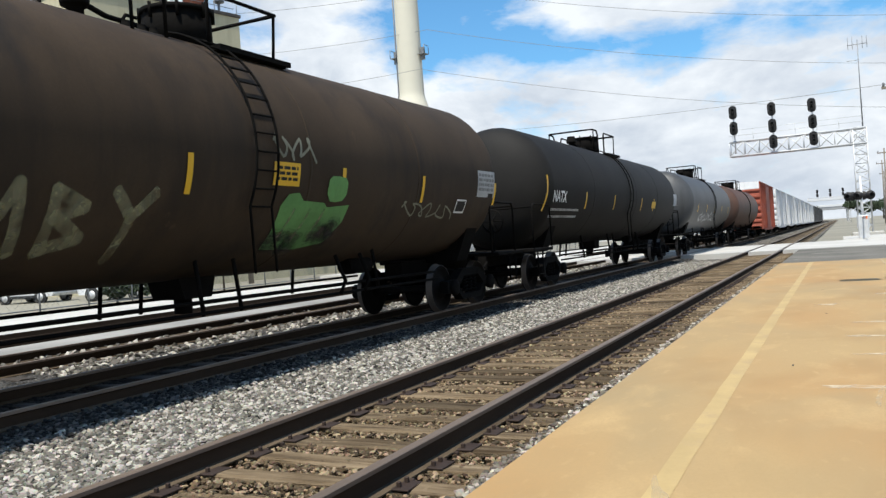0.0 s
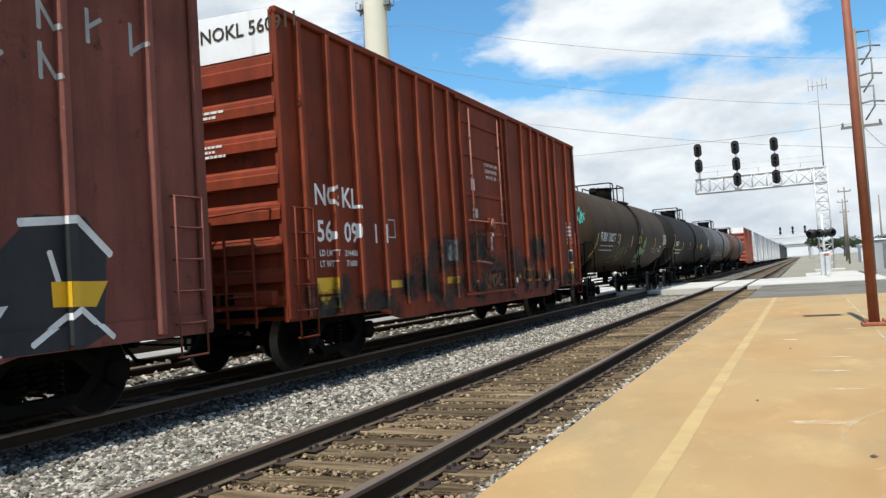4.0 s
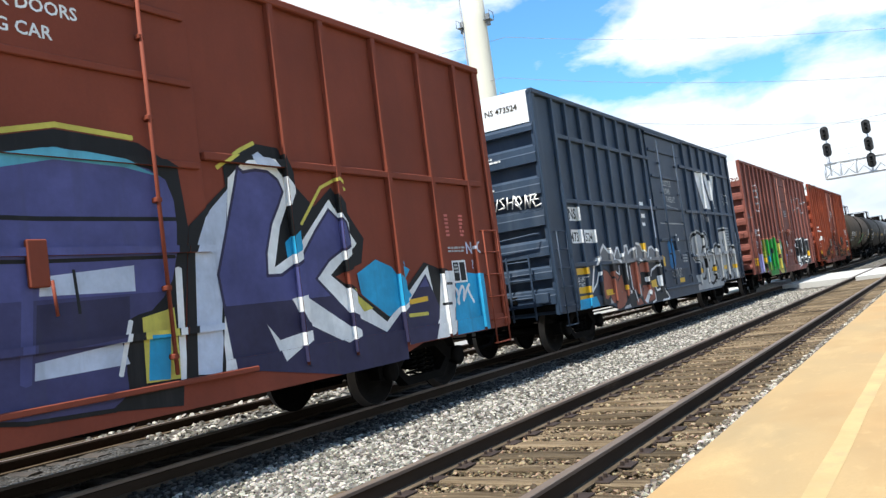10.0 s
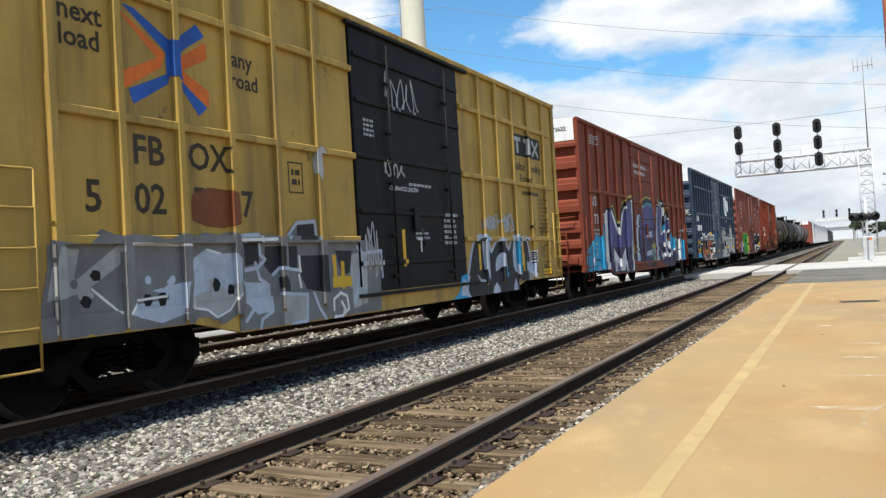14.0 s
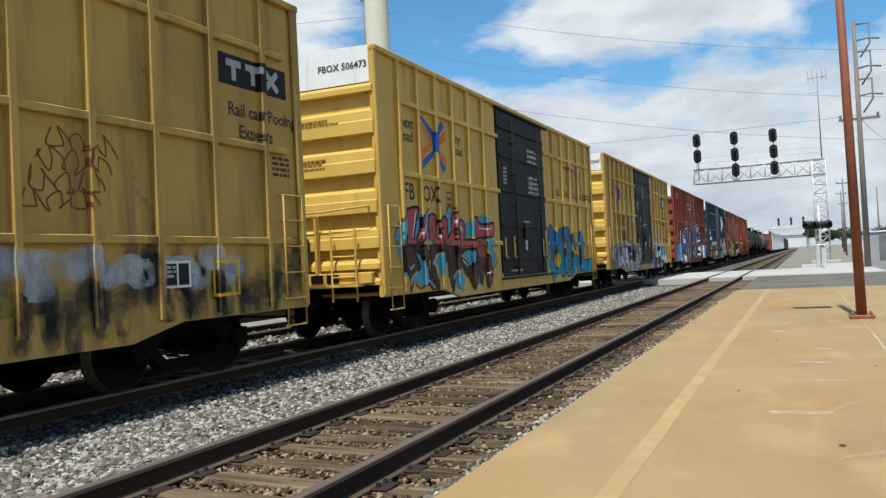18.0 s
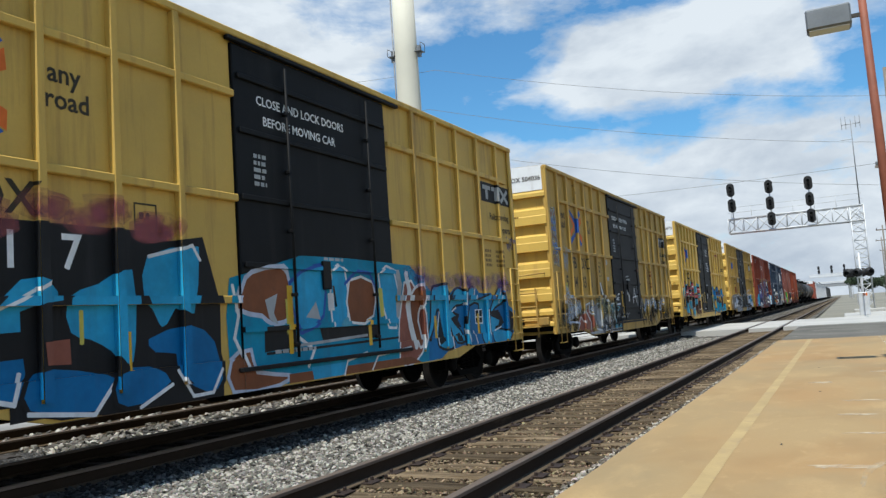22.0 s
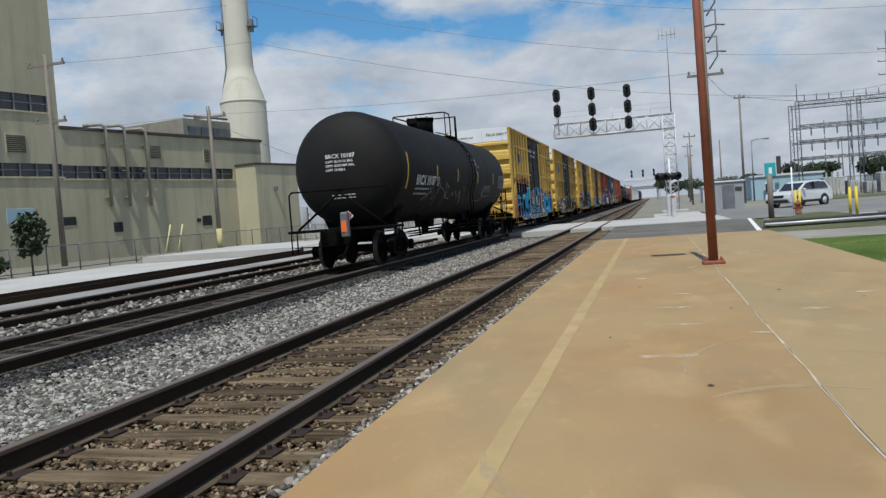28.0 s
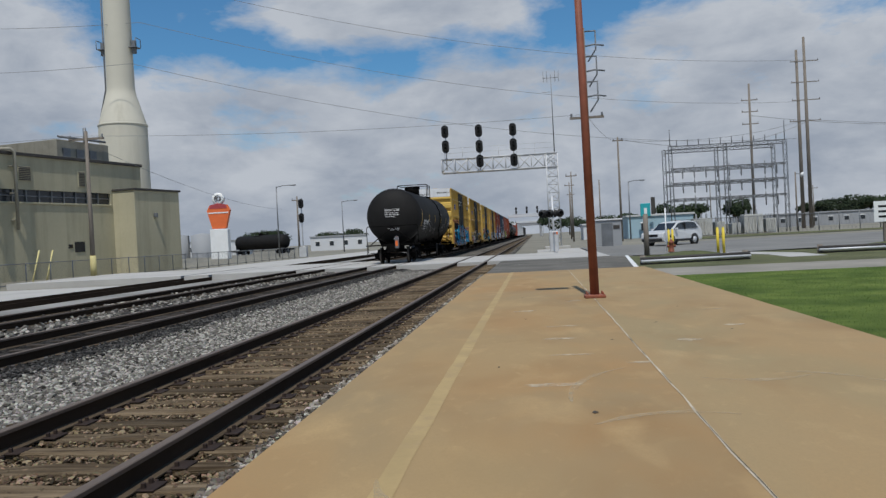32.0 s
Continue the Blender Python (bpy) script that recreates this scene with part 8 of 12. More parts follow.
glyph(p, [(12.58, 1.98), (12.83, 2.18), (12.98, 2.13), (13.09, 1.85), (13.19, 1.60), (12.88, 1.51), (13.01, 1.36), (13.28, 1.36), (13.60, 1.25), (13.67, 0.85), (13.44, 0.66), (13.09, 0.73), (13.14, 0.97), (12.95, 1.12), (12.75, 1.08), (12.73, 1.37), (12.63, 1.70)], "blue", "teal", 1.66, "umber", 0.05)
glyph(p, [(13.47, 1.96), (13.66, 2.14), (14.00, 2.07), (14.17, 1.87), (14.19, 1.56), (14.05, 1.25), (14.28, 1.19), (14.78, 1.23), (15.10, 1.23), (15.09, 0.90), (14.74, 0.75), (14.13, 0.81), (13.78, 0.80), (13.57, 0.95), (13.61, 1.46), (13.50, 1.75)], "blue", "teal", 1.6, "umber", 0.05)
p.line([(10.62, 1.56), (10.65, 1.43), (10.58, 1.31)], 0.035, "black")
p.line([(11.27, 1.47), (11.41, 1.30), (11.49, 1.21)], 0.035, "black")
p.line([(12.30, 1.46), (12.47, 1.28), (12.46, 1.09)], 0.035, "black")
p.line([(13.81, 1.10), (14.10, 1.25), (14.24, 1.29)], 0.04, "black")
door_marks(p, 6.1, 12, ())
for i, s in enumerate(("CLOSE AND LOCK", "DOOR BEFORE", "MOVING CAR")):
    p.text(s, 8.42, 4.16 - i * 0.15, 0.12, "white")
for i, s in enumerate(("CIERRE Y PONGA", "EL SEGURO A LA", "PUERTA ANTES DE", "MOVER EL CARRO")):
    p.text(s, 8.42, 3.42 - i * 0.13, 0.12, "white")
p.rect(12.14, 12.75, 4.02, 4.12, "rustpink").rect(12.4, 12.5, 3.5, 4.02, "rustpink").rect(12.95, 13.4, 4.0, 4.1, "rustpink").rect(13.12, 13.22, 3.5, 4.0, "rustpink")
p.line([(13.75, 3.5), (14.25, 4.1)], 0.1, "rustpink").line([(13.75, 4.1), (14.25, 3.5)], 0.1, "rustpink")
for s, q in (("RAIL", 11.0), ("CAR", 11.95), ("POOL", 12.75), ("ING", 13.75), ("EXP", 14.35), ("ERTS", 14.8)):
    p.text(s, q, 3.16, 0.30, "dark_text")
reflectors(p, (6.35, 9.5), 1.35, 0.5)
p.done(Y2, "graffiti", "pink, brown and blue sprayed letters")
end_text(Y2, [("FBOX 506473", 0.42, 4.76, 0.17, "dark_text"), ("EXCESS HEIGHT CAR", -1.3, 4.72, 0.115, "dark_text")], 0.018)

# first yellow boxcar
p = Paint(S1)
yellow_common(p, 14, ("5", "02", "54", "7"), 2.0)
wild(p, 0.8, 3.5, 0.74, 1.75, 3, ["silver", "greyed", "pale"], "greyed", "black", 41, "white", 0.05, "greyed")
p.poly([(3.41, 1.77), (3.82, 1.79), (4.32, 1.74), (4.60, 1.95), (5.03, 1.95), (5.05, 1.70), (6.27, 1.70), (6.66, 1.54), (6.63, 0.62), (3.34, 0.62)], "greyed")
p.poly([(3.48, 1.20), (3.92, 1.17), (3.96, 0.81), (3.68, 0.79), (3.47, 0.96)], "pale")
p.poly([(4.19, 1.02), (4.71, 0.98), (4.69, 0.62), (4.19, 0.62)], "silver")
p.poly([(5.84, 1.49), (6.28, 1.54), (6.22, 0.76), (5.83, 0.70)], "silver")
p.poly([(3.51, 1.69), (3.79, 1.74), (3.78, 1.43), (3.52, 1.39)], "charcoal")
p.poly([(3.91, 1.63), (4.25, 1.63), (4.24, 1.36), (4.02, 1.27), (3.88, 1.38)], "charcoal")
p.poly([(4.32, 1.63), (4.58, 1.63), (4.56, 1.29), (4.30, 1.31)], "charcoal")
p.poly([(4.60, 1.91), (4.99, 1.93), (4.97, 1.71), (4.59, 1.71)], "charcoal")
p.poly([(4.65, 1.50), (5.30, 1.50), (5.26, 0.96), (4.75, 1.05), (4.64, 1.22)], "charcoal")
p.poly([(5.47, 1.56), (5.91, 1.55), (5.83, 1.24), (5.61, 1.19), (5.54, 1.37)], "charcoal")
p.poly([(4.23, 1.26), (4.36, 1.03), (4.22, 1.01), (4.15, 1.21)], "charcoal")
p.line([(3.41, 1.76), (3.80, 1.78), (3.81, 1.53), (3.90, 1.47), (3.76, 1.37), (3.49, 1.34), (3.41, 1.19)], 0.05, "pale")
p.line([(4.36, 1.74), (4.60, 1.94), (5.01, 1.97), (5.05, 1.73)], 0.05, "pale")
p.line([(3.71, 1.43), (3.78, 1.23), (3.95, 1.14), (3.97, 0.81), (3.76, 0.73), (3.72, 0.62)], 0.045, "pale")
p.line([(4.04, 1.27), (4.18, 1.35), (4.60, 1.31)], 0.045, "pale")
p.line([(4.19, 1.02), (4.72, 0.98), (4.69, 0.62), (4.35, 0.62)], 0.045, "pale")
p.line([(4.87, 0.99), (4.98, 0.78), (5.12, 0.62)], 0.045, "pale")
p.line([(5.33, 0.72), (5.34, 0.87), (5.51, 0.95), (5.67, 0.90), (5.71, 0.71), (5.52, 0.62), (5.34, 0.62)], 0.045, "white")
p.line([(5.53, 0.82), (5.61, 0.72), (5.54, 0.62)], 0.05, "white")
p.line([(6.06, 1.61), (6.18, 1.48), (6.09, 1.16), (5.87, 0.79)], 0.05, "pale")
p.line([(6.24, 1.51), (6.71, 1.54), (6.72, 1.13)], 0.05, "pale")
p.line([(3.47, 0.96), (3.58, 1.00), (3.66, 0.91), (3.46, 0.73)], 0.05, "pale")
p.line([(4.61, 1.49), (4.63, 1.29)], 0.04, "white")
p.line([(4.59, 1.24), (4.63, 1.08)], 0.04, "white")
p.line([(3.41, 1.71), (4.08, 1.72)], 0.04, "white")
p.poly([(5.39, 1.50), (5.48, 1.50), (5.50, 1.07), (5.42, 1.07)], "reflector")
p.poly([(5.38, 1.19), (5.87, 1.18), (5.86, 1.03), (5.38, 1.03)], "reflector")
p.poly(blob(random.Random(3), 3.1, 2.1, 0.9, 0.5, 10), "brown")
p.poly(blob(random.Random(4), 5.2, 2.8, 0.28, 0.5, 10), "silver")
scrawl(p, 7.1, 3.75, 1.1, 0.75, 5, "silver", 41, 0.03)
scrawl(p, 6.95, 2.7, 0.65, 0.3, 4, "silver", 42, 0.035)
p.text("CLEARANCE LENGTH", 7.1, 2.52, 0.10, "white").bars(7.75, 8.55, 2.6, 2.68, 1, "silver", 6)
p.bars(6.4, 6.7, 3.3, 3.6, 4, "silver", 7).bars(7.9, 8.4, 1.7, 1.85, 2, "silver", 8).bars(9.0, 9.5, 1.6, 2.2, 6, "silver", 9)
p.rect(8.05, 8.1, 1.5, 1.75, "white").rect(7.95, 8.2, 1.7, 1.75, "white")
scrawl(p, 6.25, 1.1, 0.4, 0.9, 4, "silver", 44, 0.03)
p.rect(7.42, 7.52, 1.27, 1.88, "reflector")
p.rect(12.7, 14.55, 3.62, 4.12, "black")
plate_mark(p, (12.85, 13.45, 14.0), 0.42, 3.68, 4.05)
for s, q, z_ in (("Rail", 12.78, 3.30), ("car", 13.16, 3.30), ("Pool", 13.75, 3.30), ("ing", 14.2, 3.30), ("Experts", 13.1, 3.02)):
    p.text(s, q, z_, 0.26, "dark_text")
p.bars(13.2, 14.3, 2.70, 2.84, 1, "dark_text", 4)
p.bars(14.17, 14.68, 1.85, 2.70, 9, "ghost_ink", 5)
p.poly([(9.2, 0.6), (9.5, 0.72), (9.62, 1.02), (10.1, 1.08), (10.2, 0.6)], "sky").poly([(9.55, 0.66), (9.7, 0.98), (9.85, 0.9), (9.9, 0.62)], "pale")
s = curve([(10.02, 0.6), (10.08, 1.1), (10.34, 1.6), (10.62, 1.74), (11.0, 1.7), (11.17, 1.42), (11.5, 1.64), (11.88, 1.66), (12.16, 1.46), (12.4, 1.7), (12.78, 1.74), (12.98, 1.5), (13.1, 1.72), (13.3, 1.62), (13.38, 1.25), (13.3, 0.9), (13.15, 0.62), (12.0, 0.58)])
p.open_part("graffiti_letter").line(s, 0.15, "pale", True).poly(s, "charcoal")
for s, c_ in (([(10.74, 1.66), (11.0, 1.68), (11.02, 1.02), (10.84, 0.92)], "pale"), ([(10.88, 1.66), (11.0, 1.68), (11.02, 1.1), (10.92, 1.0)], "sky"), ([(11.36, 1.05), (11.42, 1.3), (11.7, 1.43), (11.98, 1.28), (12.02, 0.95), (11.86, 0.92), (11.8, 1.14), (11.58, 1.10)], "pale"), ([(11.82, 1.3), (11.98, 1.22), (12.02, 0.95), (11.86, 0.92)], "sky"),
              ([(12.44, 1.68), (12.74, 1.7), (12.78, 1.0), (12.6, 0.94), (12.38, 1.15)], "pale"), ([(12.58, 1.66), (12.74, 1.68), (12.76, 1.05), (12.62, 1.0)], "sky"), ([(13.42, 1.1), (13.66, 1.36), (13.86, 1.2), (13.76, 0.82), (13.52, 0.88)], "pale"), ([(13.3, 1.0), (13.45, 1.05), (13.4, 0.85)], "rustpink"), ([(11.1, 0.62), (11.3, 0.82), (11.52, 0.62)], "pale"), ([(12.25, 0.62), (12.4, 0.86), (12.52, 0.62)], "pale")):
    p.poly(curve(s, 2), c_)
p.line([(10.4, 1.0), (10.5, 0.9), (10.75, 0.88)], 0.05, "pale")
for q in (10.55, 12.95):
    p.rect(q, q + 0.10, 1.1, 1.62, "reflector")
mist(p, 11.0, 12.6, 2.02, 0.3, 5, "mist_white", 49)
hand_box(p, 13.5, 13.98, 1.2, 1.45, 3)
p.poly([(13.23, 1.21), (13.47, 1.15), (13.51, 1.02), (13.51, 0.82), (13.21, 0.78)], "mist_white")
p.poly([(13.23, 1.21), (13.45, 1.14), (13.50, 1.02), (13.46, 0.93), (13.32, 0.94), (13.22, 0.97)], "pale")
p.line([(13.52, 2.04), (13.57, 1.91), (13.61, 2.04), (13.65, 1.90), (13.73, 2.07), (13.75, 1.94), (13.83, 2.10), (13.86, 1.97), (13.94, 2.13)], 0.022, "dark_text")
p.line([(13.63, 2.12), (13.71, 2.15), (13.66, 2.04)], 0.018, "dark_text")
p.line([(13.63, 1.90), (13.75, 1.86), (13.83, 1.91), (13.93, 1.88)], 0.02, "dark_text")
p.line([(14.23, 1.99), (14.37, 2.00), (14.31, 1.81)], 0.025, "dark_text")
p.line([(14.30, 1.97), (14.43, 1.96), (14.36, 1.79), (14.48, 1.98), (14.52, 2.08), (14.60, 1.81)], 0.025, "dark_text")
p.line([(14.35, 2.16), (14.40, 2.06), (14.47, 2.13)], 0.018, "dark_text")
p.line([(14.23, 1.54), (14.29, 1.38), (14.27, 1.48), (14.35, 1.27), (14.41, 1.54), (14.48, 1.37), (14.47, 1.59)], 0.025, "dark_text")
p.line([(14.48, 1.56), (14.63, 1.58), (14.58, 1.54)], 0.022, "dark_text")
p.line([(14.43, 1.32), (14.52, 1.30)], 0.03, "dark_text")
p.line([(14.68, 1.48), (14.68, 1.32)], 0.02, "dark_text")
p.line([(13.57, 1.15), (13.63, 1.20), (13.71, 1.18), (13.68, 1.04), (13.63, 0.96), (13.85, 0.93), (13.84, 1.10), (13.94, 1.15), (13.97, 1.01), (13.92, 0.91)], 0.025, "dark_text")
p.line([(14.32, 1.15), (14.45, 1.19), (14.65, 1.16)], 0.02, "dark_text")
p.poly([(14.25, 1.02), (14.71, 1.03), (14.70, 0.86), (14.25, 0.87)], "reflector")
p.line([(14.25, 1.02), (14.71, 1.03), (14.70, 0.86), (14.25, 0.87)], 0.022, "black", True)
p.line([(14.37, 1.05), (14.44, 1.12), (14.48, 1.05), (14.56, 1.13), (14.58, 1.05)], 0.025, "black")
p.line([(14.31, 0.93), (14.43, 0.95), (14.54, 0.90), (14.65, 0.96)], 0.02, "black")
p.poly([(14.77, 0.95), (14.92, 0.95), (14.91, 0.85), (14.79, 0.84)], "brown")
p.line([(13.36, 1.22), (13.37, 1.31), (13.40, 1.26), (13.43, 1.30), (13.43, 1.22)], 0.02, "dark_text")
scrawl(p, 10.9, 1.95, 1.6, 0.3, 6, "pale", 47, 0.03)
reflectors(p, (5.6, 10.9, 13.0), 1.0)
p.done(Y1, "graffiti", "dark grey and silver sprayed letters")
end_text(Y1, [("FBOX 502547", 0.42, 4.76, 0.17, "dark_text"), ("EXCESS HEIGHT CAR", -1.3, 4.72, 0.115, "dark_text")], 0.018)

# red-brown boxcar with violet letters
p = Paint(SR)
for s, q, z_ in (("N", 1.10, 2.68), ("S", 1.48, 2.70), ("4", 1.06, 2.16), ("7", 1.34, 2.17), ("3", 1.60, 2.18), ("6", 2.06, 2.20), ("32", 2.36, 2.22)):
    p.text(s, q, z_, 0.40, "white")
p.bars(1.06, 1.84, 1.80, 2.04, 2, "silver", 2)
p.poly([(0.32, 1.10), (0.40, 1.39), (0.87, 1.56), (0.98, 1.74), (1.45, 1.83), (1.87, 1.77), (2.04, 2.07), (2.37, 2.17), (2.36, 0.91), (2.30, 0.64), (0.30, 0.78)], "sky")
p.line([(0.96, 1.23), (0.94, 0.98)], 0.05, "pale")
p.line([(1.08, 1.56), (1.53, 1.60), (1.10, 1.48), (1.48, 1.42)], 0.03, "pale")
p.line([(1.06, 1.35), (1.25, 1.39), (1.14, 1.23), (1.50, 1.30), (1.36, 1.18), (1.08, 1.18)], 0.03, "pale")
p.line([(1.13, 1.10), (1.73, 1.10)], 0.06, "charcoal")
p.line([(1.03, 0.91), (1.23, 0.92)], 0.05, "charcoal")
p.poly([(1.46, 0.89), (1.66, 0.90), (1.65, 0.81), (1.45, 0.80)], "silver")
p.poly([(2.16, 1.26), (2.45, 1.25), (2.44, 1.18), (2.15, 1.19)], "lemon")
p.poly([(2.48, 2.56), (2.68, 2.65), (3.38, 2.76), (3.65, 2.71), (4.18, 1.99), (4.43, 2.57), (4.77, 2.86), (6.11, 3.18), (6.29, 3.02), (5.94, 0.62), (2.30, 0.66)], "black")
p.line([(3.23, 2.72), (3.49, 2.78), (3.64, 2.63), (3.98, 2.24)], 0.05, "lemon")
p.line([(4.75, 2.89), (5.28, 3.11), (6.11, 3.21)], 0.05, "lemon")
p.poly([(2.47, 2.47), (2.71, 2.61), (3.37, 2.63), (4.19, 1.89), (4.59, 2.53), (5.01, 2.80), (6.19, 3.10), (5.84, 0.65), (4.77, 0.66), (4.75, 1.10), (4.16, 0.73), (3.43, 1.15), (3.40, 0.68), (2.39, 0.65)], "white")
glyph(p, [(2.82, 2.52), (3.28, 2.53), (4.19, 1.66), (4.84, 2.59), (6.00, 2.98), (5.62, 0.74), (4.93, 0.73), (4.87, 1.50), (4.14, 1.02), (3.31, 1.48), (3.30, 0.74), (2.80, 0.72)], "violet", "indigo", 1.45, "indigo", 0.04)
p.poly([(3.95, 2.22), (4.31, 2.15), (4.20, 2.00)], "sky")
p.poly([(3.40, 1.34), (4.07, 0.82), (4.78, 1.34), (4.81, 0.99), (4.51, 0.69), (3.49, 0.70)], "white")
p.poly([(3.57, 1.04), (4.02, 0.70), (3.57, 0.71)], "violet")
p.poly([(6.12, 1.53), (6.23, 1.52), (6.20, 1.22), (6.09, 1.23)], "lemon")
p.poly([(6.19, 1.23), (6.31, 1.42), (6.30, 0.96), (6.17, 0.97)], "sky")
p.poly([(6.32, 1.89), (6.56, 2.57), (7.08, 2.63), (7.12, 2.80), (7.58, 3.08), (8.22, 3.22), (9.07, 3.18), (9.51, 2.96), (9.56, 2.38), (9.27, 0.65), (6.26, 0.96)], "black")
p.line([(7.14, 3.02), (7.59, 3.12), (8.23, 3.26), (9.00, 3.22)], 0.05, "lemon")
p.poly([(6.43, 2.25), (6.63, 2.54), (7.13, 2.61), (7.13, 2.48), (6.86, 2.37), (6.63, 1.88), (6.56, 1.20), (6.79, 1.14), (6.75, 0.91), (6.39, 0.95), (6.35, 1.48)], "pale")
p.line([(6.69, 2.36), (6.57, 1.88), (6.50, 1.21), (6.76, 1.15)], 0.06, "white")
glyph(p, [(6.97, 2.42), (7.15, 2.70), (7.56, 2.93), (8.20, 3.06), (8.89, 3.00), (9.36, 2.85), (9.44, 2.38), (9.32, 1.85), (9.03, 1.56), (8.76, 1.49), (8.71, 1.04), (8.53, 0.74), (6.95, 0.91), (6.80, 1.39), (6.87, 2.09)], "violet", "dusk", 1.75, "black", 0.04)
p.poly([(7.23, 2.78), (7.56, 2.93), (8.20, 3.06), (8.89, 3.00), (9.30, 2.86), (8.88, 2.93), (8.19, 2.95), (7.58, 2.82)], "powder")
p.line([(6.95, 2.45), (8.00, 2.43), (9.43, 2.45)], 0.04, "black")
p.line([(6.87, 2.09), (7.95, 2.07), (9.35, 2.08)], 0.035, "black")
p.poly([(7.96, 1.94), (8.88, 2.01), (8.87, 1.77), (7.94, 1.78)], "pale")
p.poly([(7.91, 1.71), (8.80, 1.73), (8.76, 1.36), (7.86, 1.30)], "indigo")
p.poly([(7.85, 1.24), (8.67, 1.32), (8.73, 1.12), (7.83, 1.10)], "pale")
p.line([(7.85, 1.87), (7.76, 1.11)], 0.1, "violet")
p.line([(8.27, 1.98), (8.29, 1.62)], 0.03, "black")
p.line([(8.78, 1.49), (8.63, 1.04)], 0.05, "white")
p.poly([(8.91, 1.52), (9.28, 1.59), (9.29, 0.91), (8.88, 0.92)], "lemon")
p.poly([(8.97, 1.35), (9.21, 1.34), (9.15, 0.92), (8.91, 0.94)], "sky")
p.line([(9.38, 1.94), (9.31, 0.90)], 0.08, "white")
p.poly([(9.60, 2.12), (9.81, 2.52), (10.17, 2.81), (9.76, 0.87), (9.47, 0.89)], "pale")
p.poly([(9.56, 2.38), (10.14, 2.82), (10.14, 3.05), (10.62, 3.33), (11.01, 3.31), (11.23, 2.88), (11.52, 2.64), (11.88, 2.89), (12.42, 2.25), (12.31, 1.93), (11.77, 1.78), (12.72, 1.22), (13.75, 1.90), (14.34, 1.74), (14.24, 0.62), (9.33, 0.88)], "black")
p.line([(10.06, 3.02), (10.42, 3.24), (10.62, 3.33)], 0.045, "lemon")
p.line([(11.27, 2.43), (11.68, 2.88), (11.99, 3.00), (12.15, 2.88)], 0.04, "lemon")
p.poly([(9.61, 2.12), (9.80, 2.48), (10.17, 2.79), (9.78, 0.88), (9.48, 0.91)], "pale")
p.poly([(10.19, 2.91), (10.44, 3.11), (10.87, 3.16), (11.18, 2.83), (10.90, 2.40), (10.74, 1.93), (11.09, 2.09), (11.81, 2.74), (12.26, 2.18), (11.68, 1.80), (12.70, 1.14), (13.83, 1.85), (13.96, 1.10), (14.01, 0.62), (9.83, 0.88)], "white")
glyph(p, [(10.28, 2.85), (10.42, 2.99), (10.80, 3.02), (11.01, 2.80), (10.76, 2.42), (10.61, 1.84), (11.16, 1.99), (11.78, 2.61), (12.07, 2.16), (11.41, 1.77), (12.67, 0.99), (13.74, 1.71), (13.69, 0.65), (10.01, 0.90)], "violet", "indigo", 1.55, "indigo", 0.035)
p.poly([(10.96, 1.56), (11.17, 1.59), (12.14, 1.04), (11.84, 0.96), (11.12, 1.28)], "white")
p.poly([(10.52, 1.31), (10.69, 1.12), (11.23, 1.19), (11.21, 1.09), (10.72, 0.88)], "white")
p.poly([(10.52, 3.15), (10.68, 3.24), (10.97, 3.07), (10.58, 3.08)], "pale")
p.poly([(10.95, 2.21), (11.20, 2.37), (11.25, 2.15), (10.96, 2.03)], "sky")
p.poly([(12.19, 1.80), (12.61, 1.97), (12.95, 1.86), (13.35, 1.45), (12.77, 1.20), (12.23, 1.53)], "sky")
p.poly([(12.01, 1.62), (12.22, 1.48), (12.44, 1.34), (12.24, 1.31)], "lemon")
p.poly([(13.12, 1.92), (13.37, 1.81), (13.23, 1.68)], "sky")
p.poly([(14.16, 1.75), (14.56, 1.75), (14.36, 0.84), (13.88, 0.75)], "white")
p.poly([(14.59, 1.74), (15.37, 1.66), (15.31, 0.71), (14.36, 0.72)], "sky")
p.line([(14.18, 1.56), (14.43, 1.56)], 0.04, "charcoal")
p.line([(14.12, 1.27), (14.36, 1.26)], 0.04, "charcoal")
p.line([(13.13, 1.18), (13.68, 1.17)], 0.05, "lemon")
p.bars(14.46, 14.56, 2.26, 2.62, 6, "pink", 5).bars(14.88, 15.0, 2.26, 2.62, 6, "pink", 6).bars(14.46, 14.95, 2.02, 2.12, 2, "silver", 7)
hand_box(p, 14.5, 14.9, 1.56, 1.9, 5)
p.text("CLOSE AND LOCK DOORS", 6.5, 4.25, 0.17, "white").text("BEFORE MOVING CAR", 6.6, 4.02, 0.17, "white")
p.bars(1.3, 2.0, 4.5, 4.8, 4, "silver", 7)
p.text("NO", 14.98, 2.0, 0.26, "pale").text("?", 15.1, 1.76, 0.2, "pale")
scrawl(p, 14.2, 1.2, 0.8, 0.4, 4, "white", 75, 0.05)
p.line([(13.3, 1.36), (13.7, 1.38)], 0.07, "reflector")
p.done(RB, "graffiti", "violet sprayed letters with white edges")
end_text(RB, [("NS 473632", 0.50, 4.78, 0.16, "dark_text"), ("EXCESS HEIGHT CAR", -1.3, 4.72, 0.115, "dark_text")], 0.018)

